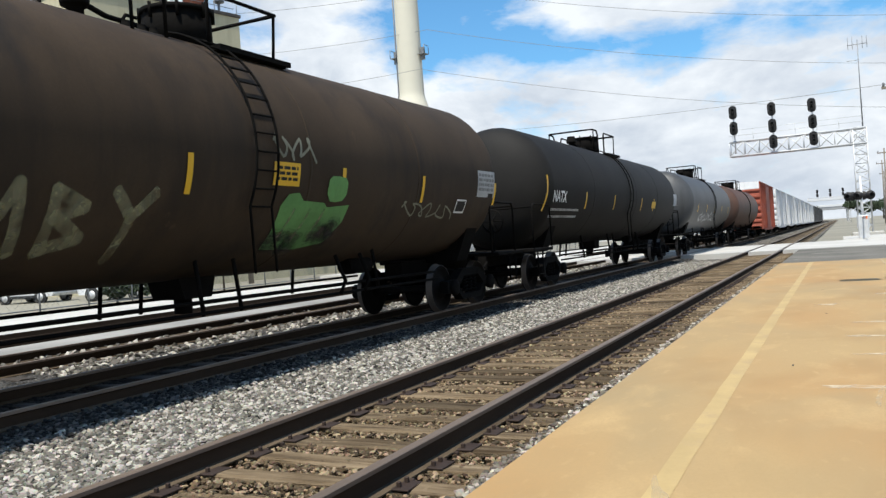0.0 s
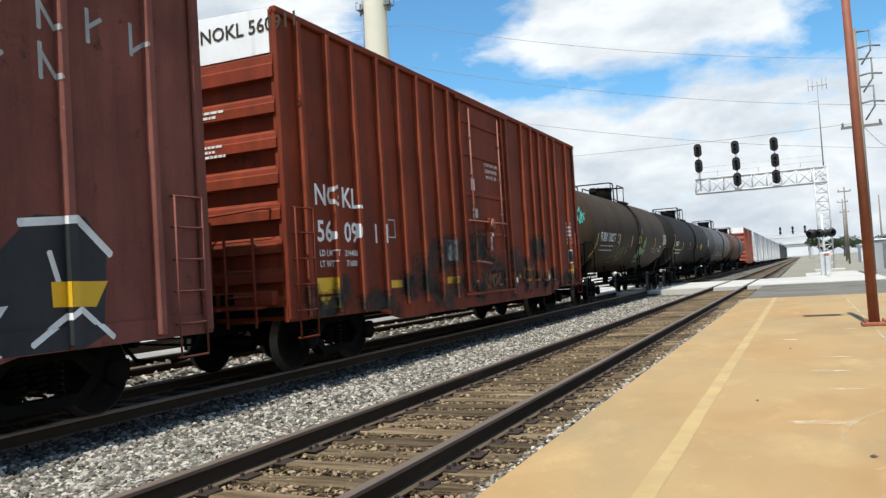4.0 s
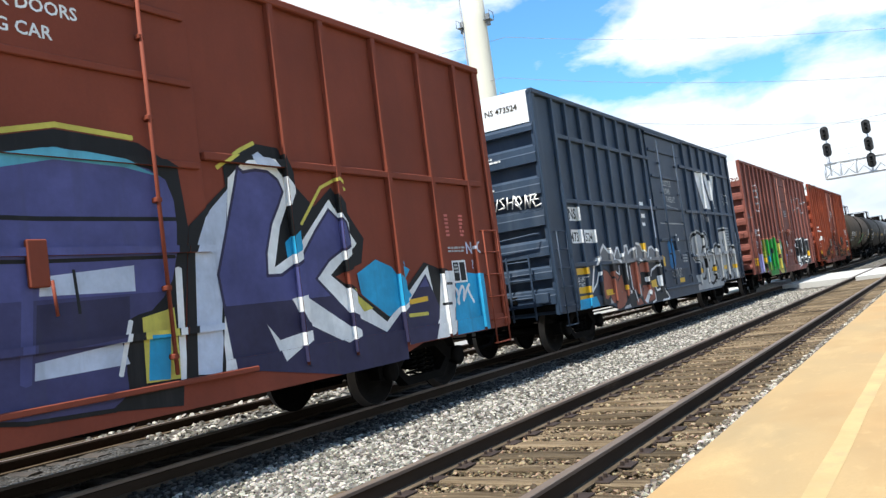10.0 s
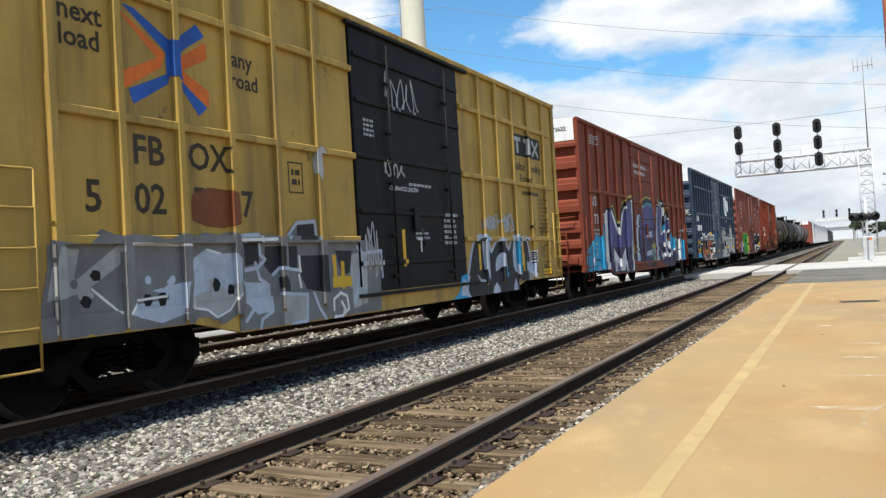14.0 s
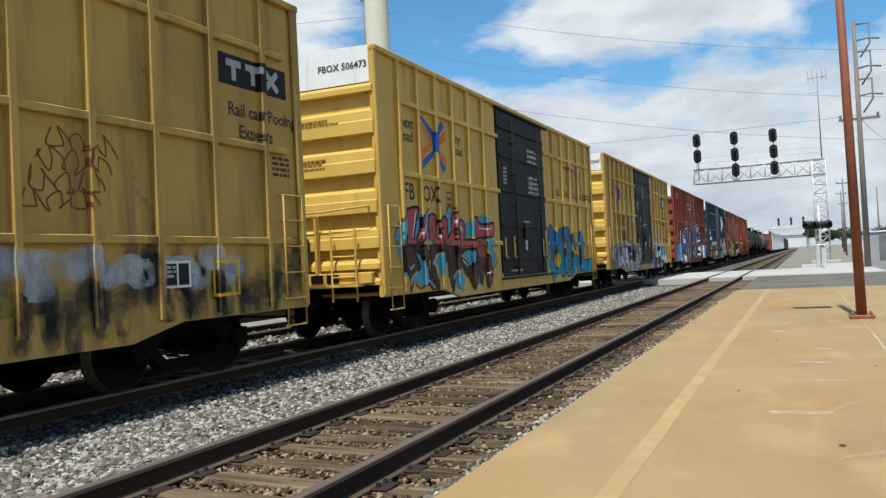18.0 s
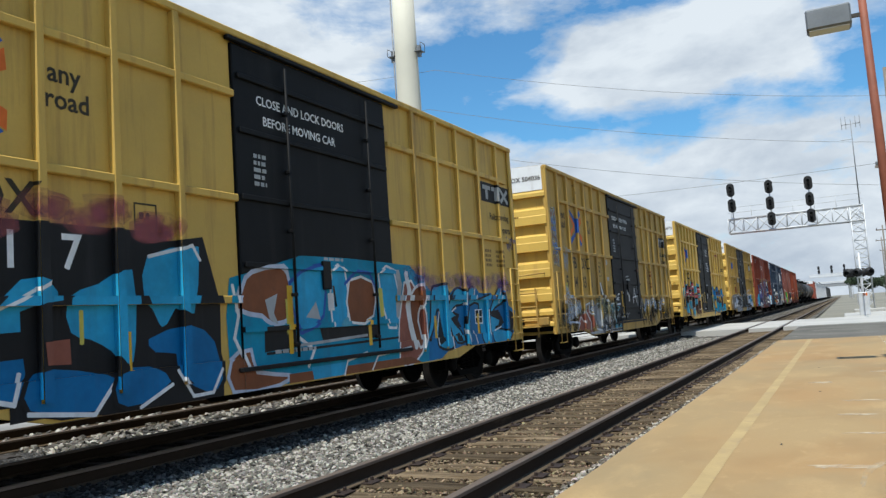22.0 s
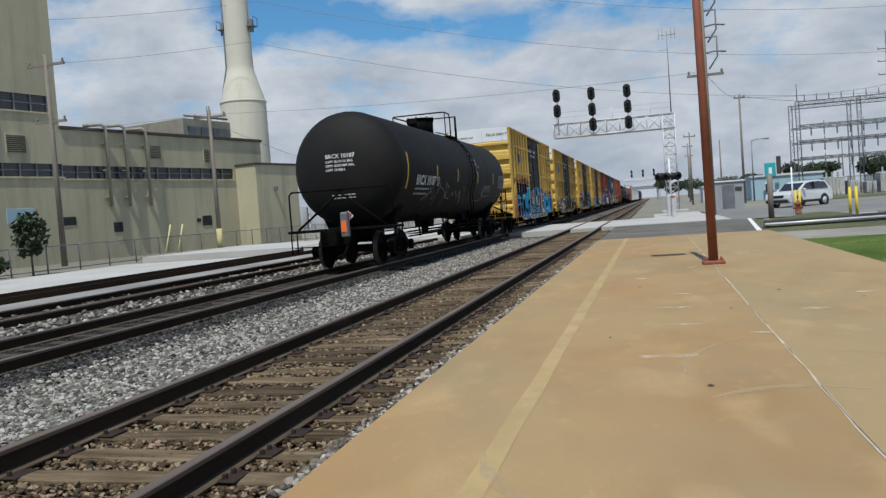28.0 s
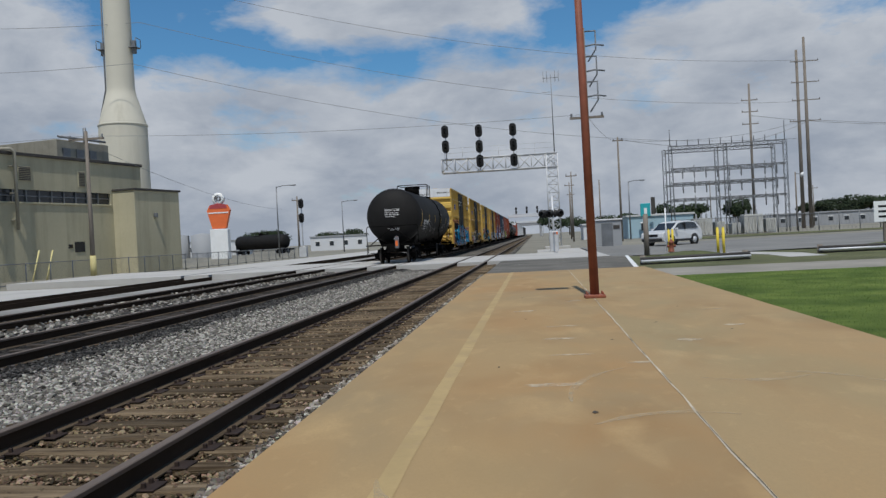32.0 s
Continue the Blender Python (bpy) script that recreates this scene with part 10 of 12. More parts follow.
# soot-brown tank car
on_head(T_FURX, 8.5, [("FURX 130217", -0.70, 3.08, 0.20, "white")], bar_row(-0.5, 0.2, 2.98, 11) + bar_row(-0.5, 0.1, 2.90, 12) + bar_row(-0.4, 0.1, 2.3, 13, 0.03)
        + [([(0.52 + 0.06 * i, 2.80 + 0.30 * (i % 2) + 0.1 * math.sin(i * 2.2)), (0.56 + 0.06 * i, 3.36 - 0.25 * (i % 3) * 0.5), (0.60 + 0.06 * i, 2.90 + 0.1 * math.cos(i))], 0.026, "aqua") for i in range(12)] + [([(0.46, 3.05), (0.8, 3.22), (1.28, 3.12)], 0.03, "aqua"), ([(0.62, 2.74), (0.95, 2.66), (1.05, 2.8)], 0.026, "aqua")])
# added black pipe that stands in for an arc of shade on the head
part("arched_guard", G().tube([(0.6 + 0.68 * math.cos(radians(q)), -9.05, 1.55 + 0.60 * math.sin(radians(q))) for q in range(-10, 191, 12)], 0.045, 8), M["under"], T_FURX)
p = TankSide(T_FURX)
p.text("FURX 130217", -7.13, 2.2, 0.43, "white")
p.bars(-7.0, -4.8, 2.0, 2.07, 1, "silver", 3).bars(-7.0, -4.8, 1.84, 1.92, 1, "silver", 4)
p.line([(-4.25, 2.2), (-4.0, 2.2), (-4.0, 2.48), (-4.25, 2.48), (-4.25, 2.2)], 0.03, "silver")
p.line([(-7.82, 1.68), (-7.66, 1.88), (-7.57, 2.12), (-7.54, 2.42)], 0.09, "reflector")
for q in (-3.9, -1.4, 1.7, 4.2, 7.4):
    p.rect(q, q + 0.09, 2.05, 2.5, "reflector")
for i, (a, s) in enumerate(((-4.5, ((0, 2.05), (0.05, 1.5), (0.35, 1.5), (0.45, 2.05))), (-3.9, ((0, 1.5), (0.1, 2.05), (0.3, 1.7), (0.5, 2.1), (0.6, 1.5))), (-3.1, ((0.1, 1.5), (0.1, 2.05), (0.45, 1.9), (0.15, 1.8), (0.5, 1.6), (0.1, 1.5))), (-2.3, ((0, 2.05), (0.25, 1.8), (0.5, 2.05), (0.25, 1.8), (0.2, 1.4))))):
    p.line([(a + x_, z_) for x_, z_ in s], 0.13, "mist_olive")
r_ = random.Random(3)
p.poly([(0.42, 1.40), (0.38, 1.95), (0.5, 2.10), (0.72, 2.12), (0.85, 2.02), (1.35, 2.0), (1.45, 1.94), (2.0, 1.98), (1.98, 1.75), (1.8, 1.45), (1.2, 1.38)], "leafgreen")
p.poly(blob(r_, 1.62, 2.20, 0.5, 0.36, 12, 0.1), "leafgreen")
mist(p, 0.4, 2.0, 1.5, 0.35, 6, "mist_soot", 9)
for q in (0.6, 0.95, 1.3):
    p.line([(q, 1.55), (q + 0.10, 1.9)], 0.05, "mist_olive")
p.rect(0.12, 0.68, 2.2, 2.5, "reflector").bars(0.17, 0.63, 2.25, 2.46, 3, "black", 6)
scrawl(p, 0.1, 2.5, 0.9, 0.4, 4, "ghost", 96, 0.04)
p.rect(6.55, 7.4, 2.2, 2.72, "silver").bars(6.6, 7.35, 2.3, 2.68, 4, "greyed", 5).rect(7.1, 7.35, 2.2, 2.28, "black")
p.rect(5.7, 6.1, 1.9, 2.12, "black").line([(5.7, 1.9), (6.1, 1.9), (6.1, 2.12), (5.7, 2.12), (5.7, 1.9)], 0.03, "white")
scrawl(p, 3.6, 1.75, 2.0, 0.35, 5, "ghost", 97, 0.03)
p.done("graffiti", "white number, faded green and grey paint")
p = TankSide(T_NATX)
p.text("NATX", -8.3, 2.2, 0.40, "white").bars(-8.3, -5.9, 1.95, 2.05, 1, "silver", 3).bars(-8.3, -5.9, 1.78, 1.88, 1, "silver", 4)
for q in (-5.4, -2.2, 1.7, 3.8):
    p.rect(q, q + 0.10, 2.05, 2.5, "reflector")
p.line([(-8.95, 2.0), (-8.8, 2.4), (-8.78, 2.8)], 0.10, "reflector")
p.rect(3.5, 4.2, 2.15, 2.4, "reflector").rect(7.9, 8.6, 2.3, 2.8, "silver")
p.done("painted_markings", "white number and yellow reflectors")
p = TankSide(T_GREY)
for q in (-6, -3, 0, 3, 6):
    p.rect(q, q + 0.12, 2.1, 2.5, "reflector")
scrawl(p, -5, 1.6, 6, 0.5, 8, "silver", 99, 0.08)
p.done()

# ---------- lamp post, signals, poles ----------
def lamp_post():
    t = thing("lamp_post", "leaning red-brown steel lamp post on the platform", "lamp post", m=pose(1.03, 15.12, PZ))
    g = G().cyl((0, 0, 0.06), (-0.06, 0, 7.1), 0.085, 0.06, 12)
    part("post", g, M["rust_post"], t)
    g = G().box(-0.19, 0.19, -0.19, 0.19, 0, 0.06, 0.012)
    for a in (-0.14, 0.14):
        for b in (-0.14, 0.14):
            g.cyl((a, b, 0.05), (a, b, 0.11), 0.018, n=6)
    part("base_plate", g, M["rust_post"], t)
    g = G().box(-0.26, -0.05, -0.03, 0.03, 5.87, 5.93)
    part("arm", g, M["roof_dark"], t)
    g = G().box(-0.94, -0.24, -0.2, 0.2, 5.74, 6.1, 0.03)
    part("lamp_head", g, M["steel_grey"], t, "grey rectangular lamp housing")
    g = G().box(-0.9, -0.28, -0.16, 0.16, 5.725, 5.745)
    part("lens", g, M["far_white"], t)
    return t


lamp_post()


def signal_head(parent, x, y, z):
    g = G()
    g.cyl((x, y, z), (x, y - 0.06, z), 0.38, n=4)
    g = G()
    prof = [(0.36 * math.cos(a), (0.30 if math.sin(a) > 0 else -0.30) + 0.34 * math.sin(a)) for a in [2 * math.pi * i / 20 for i in range(20)]]
    g.prism([(x + a, z + b) for a, b in prof], "y", y - 0.05, y + 0.02)
    h = part("signal_head", g, M["signal_black"], parent)
    for dz in (0.2, -0.2):
        g = G().lathe([(0, 0.15), (0.3, 0.15), (0.3, 0.13), (0.02, 0.13), (0.02, 0.0)], (x, y - 0.05, z + dz), (0, -1, 0), 14)
        part("hood", g, M["signal_black"], h)


def truss(g, p, q, w, h, n, r=0.05):
    """Square lattice between two points: four chords and zigzag bracing."""
    p, q = Vector(p), Vector(q)
    d = (q - p).normalized()
    a = Vector((0, 1, 0)) if abs(d.y) < 0.9 else Vector((1, 0, 0))
    b = d.cross(a)
    cs = [a * w / 2 * i + b * h / 2 * j for i, j in ((-1, -1), (1, -1), (1, 1), (-1, 1))]
    for c in cs:
        g.cyl(p + c, q + c, r, n=6)
    for k in range(n):
        u0, u1 = p.lerp(q, k / n), p.lerp(q, (k + 1) / n)
        for i in range(4):
            c0, c1 = cs[i], cs[(i + 1) % 4]
            g.cyl(u0 + (c0 if k % 2 else c1), u1 + (c1 if k % 2 else c0), r * 0.6, n=5)
            g.cyl(u1 + c0, u1 + c1, r * 0.55, n=5)


def gantry():
    y = 81.8
    t = thing("signal_gantry", "galvanised cantilever signal gantry over the tracks", "railway signal", m=pose(0, 0, 0))
    g = G()
    truss(g, (2.0, y, -0.3), (2.0, y, 9.2), 1.0, 1.1, 12, 0.055)
    part("tower", g, M["galv"], t)
    g = G()
    truss(g, (2.55, y, 8.45), (-8.95, y, 8.45), 1.0, 1.35, 9, 0.075)
    part("beam", g, M["galv"], t)
    g = G()
    for x in (-8.6, -6.8, -5.0, -3.2, -1.4, 0.4):
        g.tube([(x, y - 0.5, 9.2), (x, y - 0.5, 10.2)], 0.02, 5)
    for z in (9.7, 10.2):
        g.tube([(-8.9, y - 0.5, z), (2.5, y - 0.5, z)], 0.018, 5)
    part("handrail", g, M["galv"], t)
    for x, zs in ((-8.45, (11.85, 10.36)), (-5.08, (11.75, 10.2, 8.73)), (-1.7, (11.65, 10.15, 8.63))):
        g = G().cyl((x, y - 0.3, 8.0), (x, y - 0.3, zs[0]), 0.06, n=8)
        part("mast", g, M["galv"], t)
        for z in zs:
            signal_head(t, x, y - 0.75, z)
    g = G().cyl((2.3, y, 9.2), (2.3, y, 17.0), 0.06, 0.03, 6)
    for dx in (-0.75, -0.4, 0.4, 0.75):
        g.cyl((2.3 + dx, y, 16.2), (2.3 + dx, y, 17.3), 0.02, n=5)
    g.cyl((1.5, y, 16.6), (3.1, y, 16.6), 0.025, n=5)
    g.cyl((1.4, y, 15.2), (2.3, y, 15.2), 0.02, n=5)
    part("antenna", g, M["steel_grey"], t)
    g = G().box(0.9, 3.4, y - 1.1, y + 1.1, -0.42, -0.1, 0.05)
    part("footing", g, M["concrete"], t)


gantry()


def crossing_signal(x, y, h=3.9):
    t = thing("crossing_signal", "grade crossing flasher with raised gate on a silver mast", "crossing signal", m=pose(x, y, -0.05))
    g = G().cyl((0, 0, 0), (0, 0, h), 0.08, n=10)
    part("mast", g, M["galv"], t)
    g = G().box(-0.85, 0.65, -0.05, 0.05, 2.62, 2.70)
    part("crossarm", g, M["signal_black"], t)
    for s, q in ((-0.72, 0), (-0.18, 0), (0.5, 0), (-0.5, 1), (0.1, 1)):
        g = G().lathe([(0, 0.0), (0, 0.29), (0.04, 0.29), (0.05, 0.14), (0.35, 0.14)], (s, -0.05 + 0.5 * q, 2.66), (0.25 * (1 if s > 0 else -1), -1 + 2 * q, 0), 16)
        part("flasher", g, M["signal_black"], t)
    g = G().box(-0.35, 0.35, -0.3, 0.3, 0.6, 1.4, 0.04)
    part("gate_motor", g, M["galv"], t)
    g = G().prism([(-0.3, 0.0), (0.3, 0.0), (0.2, 0.35), (-0.2, 0.35)], "y", -0.3, 0.3)
    part("base", g, M["concrete"], t)


crossing_signal(1.3, 58.0)


def pole(name, x, y, h, label, arms=(), lean=0.0, r=0.17, side=None):
    t = thing(name, label, "utility pole", "poles", pose(x, y, -0.2, 0, lean))
    g = G().cyl((0, 0, 0), (0, 0, h), r, r * 0.6, 10)
    part("pole", g, M["wood_pole"], t)
    for z, w in arms:
        g = G().box(-w / 2, w / 2, -0.06, 0.06, z - 0.07, z + 0.07)
        part("crossarm", g, M["wood_pole"], t)
        for q in (-w / 2 + 0.1, w / 2 - 0.1):
            g = G().lathe([(0, 0.03), (0.04, 0.07), (0.1, 0.05), (0.16, 0.07), (0.22, 0.03)], (q, 0, z + 0.07), (0, 0, 1), 8)
            part("insulator", g, M["steel_grey"], t)
    return t


def steel_arms(t, zs, w):
    for z in zs:
        g = G()
        g.tube([(0, 0, z), (0.75 * w, 0, z + 0.1), (1.5 * w, 0, z)], 0.05, 5)
        g.tube([(0.3 * w, 0, z - 0.9), (0.9 * w, 0, z - 0.2), (0.9 * w, 0, z + 0.9), (0.1, 0, z + 0.9)], 0.05, 5)
        part("bracket", g, M["steel_grey"], t)


p1 = pole("utility_pole", 3.4, 49.3, 13.5, "weathered wooden power pole with stacked brackets", ((8.2, 2.0),))
steel_arms(p1, (9.4, 10.9, 12.4), 0.8)

# ---------- power station behind the tracks ----------
FD = Vector((0.22, 0.975, 0)).normalized()          # along the facade
FN = Vector((FD.y, -FD.x, 0))                        # out of it, towards the tracks
F0 = Vector((-40, 49.3, 0))
FACADE = Matrix(((FD.x, -FN.x, 0, F0.x), (FD.y, -FN.y, 0, F0.y), (0, 0, 1, 0), (0, 0, 0, 1)))  # local x along the wall, y into it


def wall_with_bands(g, k0, k1, z0, z1, bands, thick=0.35):
    """A wall with long window openings: (z0, z1, k0, k1) each."""
    z = z0
    for b0, b1, c0, c1 in sorted(bands):
        g.box(k0, k1, 0, thick, z, b0)
        if c0 > k0:
            g.box(k0, c0, 0, thick, b0, b1)
        if c1 < k1:
            g.box(c1, k1, 0, thick, b0, b1)
        z = b1
    g.box(k0, k1, 0, thick, z, z1)


def window_band(parent, k0, k1, z0, z1, step=1.25):
    w = part("window", G().box(k0, k1, 0.18, 0.22, z0, z1), M["dark_glass"], parent, "long band of dark panes")
    k = k0
    while k < k1 - 0.2:
        part("mullion", G().box(k - 0.05, k + 0.05, 0.06, 0.2, z0, z1), M["steel_grey"], w)
        k += step
    part("mullion", G().box(k0, k1, 0.07, 0.19, (z0 + z1) / 2 - 0.04, (z0 + z1) / 2 + 0.04), M["steel_grey"], w)
    part("sill", G().box(k0 - 0.1, k1 + 0.1, -0.08, 0.1, z0 - 0.14, z0 - 0.02, 0.01), M["tan_wall"], parent)


def louvre(parent, k0, k1, z0, z1):
    v = part("vent", G().box(k0, k1, -0.05, 0.06, z0, z1, 0.01), M["tan_wall"], parent)
    n = max(3, int((z1 - z0) / 0.14))
    for i in range(n):
        z = z0 + 0.06 + (z1 - z0 - 0.12) * i / n
        part("slat", G().prism([(-0.09, z), (-0.05, z + 0.09), (-0.03, z + 0.09), (-0.07, z)], "x", k0 + 0.06, k1 - 0.06), M["roof_dark"], v)


M["dull_pipe"] = mat("dull_painted_pipe", (0.30, 0.285, 0.23), 0.7, 0.1, vary=0.15, streak=((0.18, 0.16, 0.12), 0.4, 2.0))


def power_station():
    b = thing("power_station", "tan power station hall with dark window bands", "industrial building", m=FACADE)
    g = G()
    wall_with_bands(g, 0, 21.6, -0.35, 9.1, [(5.62, 6.56, 0.0, 17.6)])
    part("wall", g, M["tan_wall"], b)
    part("wall", G().box(21.25, 21.6, 0.35, 25.6, -0.35, 9.1), M["tan_wall"], b)
    part("wall", G().box(0, 21.6, 25.6, 26, -0.35, 9.1), M["tan_wall"], b)
    part("roof", G().box(-0.05, 21.75, -0.15, 26.1, 9.1, 9.34, 0.03), M["roof_dark"], b)
    window_band(b, 0.0, 17.6, 5.62, 6.56)
    louvre(b, 8.0, 9.2, 7.2, 8.4)
    louvre(b, 14.0, 14.75, 7.0, 8.3)
    for k0, k1, z0, z1 in ((3.95, 4.8, 1.6, 2.35), (13.25, 14.35, 1.65, 2.5), (12.6, 13.05, 2.0, 2.3), (-0.4, 0.7, 2.3, 2.9)):
        part("hatch", G().box(k0, k1, -0.04, 0.05, z0, z1, 0.01), M["dark_glass"], b, "dark wall opening")
    for k, zt in ((3.6, 9.55), (5.35, 9.6), (7.4, 9.45)):
        g = G().tube([(k - 1.1, 0.6, zt), (k - 0.25, -0.3, zt + 0.05), (k, -0.42, zt - 0.15), (k, -0.42, 3.5)], 0.13, 8)
        for z in (4.2, 6.2, 8.2):
            g.box(k - 0.2, k + 0.2, -0.35, 0.0, z, z + 0.08)
        part("vent_pipe", g, M["dull_pipe"], b, "dull grey gooseneck pipe")
    for k, y, r, h in ((0.9, 3, 0.55, 0.9), (2.3, 4, 0.4, 0.5), (-0.8, 5, 0.5, 1.2)):
        part("roof_fan", G().lathe([(0, r), (h * 0.7, r), (h * 0.72, r * 1.25), (h, r * 0.9), (h, 0)], (k, y, 9.3), (0, 0, 1), 14), M["roof_dark"], b)
    g = G().box(14.0, 20.0, 2.0, 9, 9.2, 11.1, 0.03)
    part("penthouse", g, M["dull_pipe"], b, "grey rooftop penthouse")
    for k in (15.0, 16.5, 18.0):
        part("penthouse_panel", G().box(k - 0.4, k + 0.4, 1.9, 2.1, 9.6, 10.4), M["steel_grey"], b)
    g = G().tube([(14.0, 1.8, 11.3), (19.4, 1.8, 11.3)], 0.1, 6)
    g.tube([(17.0, 1.8, 11.0), (17.0, 1.8, 12.3)], 0.14, 8)
    part("roof_pipe", g, M["steel_grey"], b)
    # low annex
    g = G().box(17.9, 23.9, -2.28, 1.0, -0.35, 6.75, 0.02)
    a = part("annex", g, M["tan_wall"], b, "low tan annex")
    part("annex_roof", G().box(17.8, 24.05, -2.4, 1.1, 6.75, 6.92, 0.02), M["roof_dark"], a)
    part("wall_lamp", G().box(20.2, 20.5, -2.6, -2.28, 4.4, 4.8, 0.05), M["steel_grey"], a)
    # tall boiler house
    t = thing("boiler_house", "tall tan boiler house with flat roof", "industrial building", m=FACADE)
    g = G()
    wall_with_bands(g, -12.9, 0, -0.35, 19.6, [(5.75, 6.65, -12, 0), (10.2, 11.35, -12, -0.5)])
    part("wall", g, M["tan_wall"], t)
    part("wall", G().box(-12.9, -12.55, 0.35, 24, -0.35, 19.6), M["tan_wall"], t)
    part("wall", G().box(-0.35, 0.0, 0.35, 24, -0.35, 19.6), M["tan_wall"], t)
    part("wall", G().box(-12.55, -0.35, 23.6, 24, -0.35, 19.6), M["tan_wall"], t)
    part("roof", G().box(-13.0, 0.12, -0.12, 24.1, 19.6, 19.85, 0.03), M["roof_dark"], t)
    window_band(t, -12, 0, 5.75, 6.65)
    window_band(t, -12, -0.5, 10.2, 11.35)
    louvre(t, -4.2, -2.7, 7.3, 8.6)
    part("hatch", G().box(-4.6, -2.6, -0.04, 0.05, 2.6, 3.6, 0.01), M["blue_roof"], t, "blue painted shutter")
    part("roof_drum", G().lathe([(0, 0.75), (1.2, 0.75), (1.25, 0.85), (1.4, 0.8), (1.4, 0.0)], (-3.1, 1.2, 19.8), (0, 0, 1), 18), M["rust_post"], t, "rusty roof ventilator")
    g = G()
    for z in (20.3, 20.8):
        g.tube([(-12.6, 0.2, z), (-0.3, 0.2, z)], 0.025, 5)
    for k in range(-12, 1, 2):
        g.tube([(k + 0.0, 0.2, 19.8), (k + 0.0, 0.2, 20.8)], 0.025, 5)
    part("roof_railing", g, M["steel_grey"], t)
    # hooked vent pipes
    for k, y, z0, zt in ((-10.2, 2.2, 19.7, 21.5), (-8.9, 2.0, 19.7, 21.3), (-8.0, 2.4, 19.7, 21.6), (-5.9, -0.25, 9.0, 21.3)):
        arc = [(k - 0.42 + 0.42 * math.cos(a), y, zt + 0.42 * math.sin(a)) for a in [math.pi * q / 8 for q in range(10)]]
        g = G().tube([(k, y, z0)] + arc, 0.14 if k < -6 else 0.17, 9)
        part("vent_pipe", g, M["galv"], t, "bright hooked vent pipe")
    part("pipe_base", G().box(-6.2, -5.6, -0.45, 0.0, 18.2, 20.6, 0.03), M["far_white"], t)
    for k, w, h in ((-11.6, 1.2, 0.9), (-7.0, 2.6, 1.1)):
        part("roof_unit", G().box(k, k + w, 4.0, 6.5, 19.7, 19.8 + h, 0.05), M["far_grey"], t)
    for k in (-11.3, -1.0):
        g = G().cyl((k, 1.0, 19.8), (k, 1.0, 20.9), 0.10, n=8)
        g.lathe([(0, 0.1), (0.05, 0.42), (0.28, 0.36), (0.4, 0.0)], (k, 1.0, 20.8), (0, 0, 1), 12)
        part("roof_cowl", g, M["steel_grey"], t)
    # inclined conveyor that meets the boiler house
    c = thing("conveyor", "grey steel conveyor gallery sloping up to the roof", "conveyor", m=FACADE)
    g = G()
    truss(g, (-30, 6, 14.2), (-12.9, 6, 19.6), 1.5, 1.3, 12, 0.09)
    part("gallery", g, M["steel_grey"], c)
    for k in (-27, -18):
        g = G()
        truss(g, (k, 6, -0.34), (k, 6, 13.5 + (k + 30) * 0.31), 1.2, 1.2, 9, 0.09)
        part("leg", g, M["steel_grey"], c)
    for q in range(5):
        k = -17.5 + q * 1.1
        part("roller", G().cyl((k, 5.4, 14.9 + (k + 30) * 0.316), (k, 6.6, 14.9 + (k + 30) * 0.316), 0.22, n=8), M["roof_dark"], c)


power_station()


def chimney():
    c = thing("chimney", "tall cream concrete chimney with flared foot", "chimney", m=pose(-53.1, 102, 0))
    part("shaft", G().lathe([(-0.4, 3.05), (9, 3.05), (17.9, 3.05), (18.1, 3.04), (18.6, 2.92), (20.2, 2.46), (21.8, 2.0), (22.4, 1.84), (22.8, 1.77), (23.5, 1.75), (30, 1.71), (40, 1.65), (51.3, 1.58), (51.3, 1.2)], (0, 0, 0), (0, 0, 1), 40), M["cream_stack"], c)
    part("collar", G().lathe([(0, 3.06), (0.05, 3.12), (0.25, 3.12), (0.3, 3.06)], (0, 0, 18.0), (0, 0, 1), 40), M["cream_stack"], c)
    for z in (28.3, 40.2):
        for s in (-1, 1):
            g = G().box(*sorted((s * 1.7, s * 2.7)), -0.7, 0.7, z - 0.1, z)
            for q in (-0.7, 0.7):
                g.tube([(s * 2.7, q, z), (s * 2.7, q, z + 1.1)], 0.05, 5)
            g.tube([(s * 2.7, -0.7, z + 1.1), (s * 2.7, 0.7, z + 1.1)], 0.05, 5)
            g.box(*sorted((s * 1.9, s * 2.4)), -0.2, 0.2, z - 0.8, z + 0.9)
            part("bracket_platform", g, M["steel_grey"], c)
    g = G().tube([(-1.9, -0.3, 51), (-1.95, -0.3, 23), (-3.2, -0.3, 18), (-3.25, -0.3, 9)], 0.10, 6)
    part("ladder_cage", g, M["steel_grey"], c)


chimney()


def fence(x, y0, y1, step=2.4, h=1.35, z=-0.32):
    f = thing("fence", "rusty pipe rail and chain-link fence", "fence")
    y = y0
    while y <= y1 + 0.01:
        part("post", G().cyl((x, y, z), (x, y, z + h + 0.05), 0.035, n=8), M["steel_grey"], f)
        if y < y1 - 0.1:
            for q in (h, h * 0.12):
                part("rail", G().cyl((x, y, z + q), (x, y + step, z + q), 0.025, n=6), M["steel_grey"], f)
        y += step
    g = G()
    n = int((y1 - y0) / 0.28)
    for i in range(n):
        a = y0 + i * 0.28
        for s in (-1, 1):
            g.cyl((x, a, z + (0.1 if s > 0 else h)), (x, a + h * 0.9, z + (h if s > 0 else 0.1)), 0.004, n=3, caps=False)
    tagged(part("chain_link", g, M["steel_grey"], f), kind="stuff")


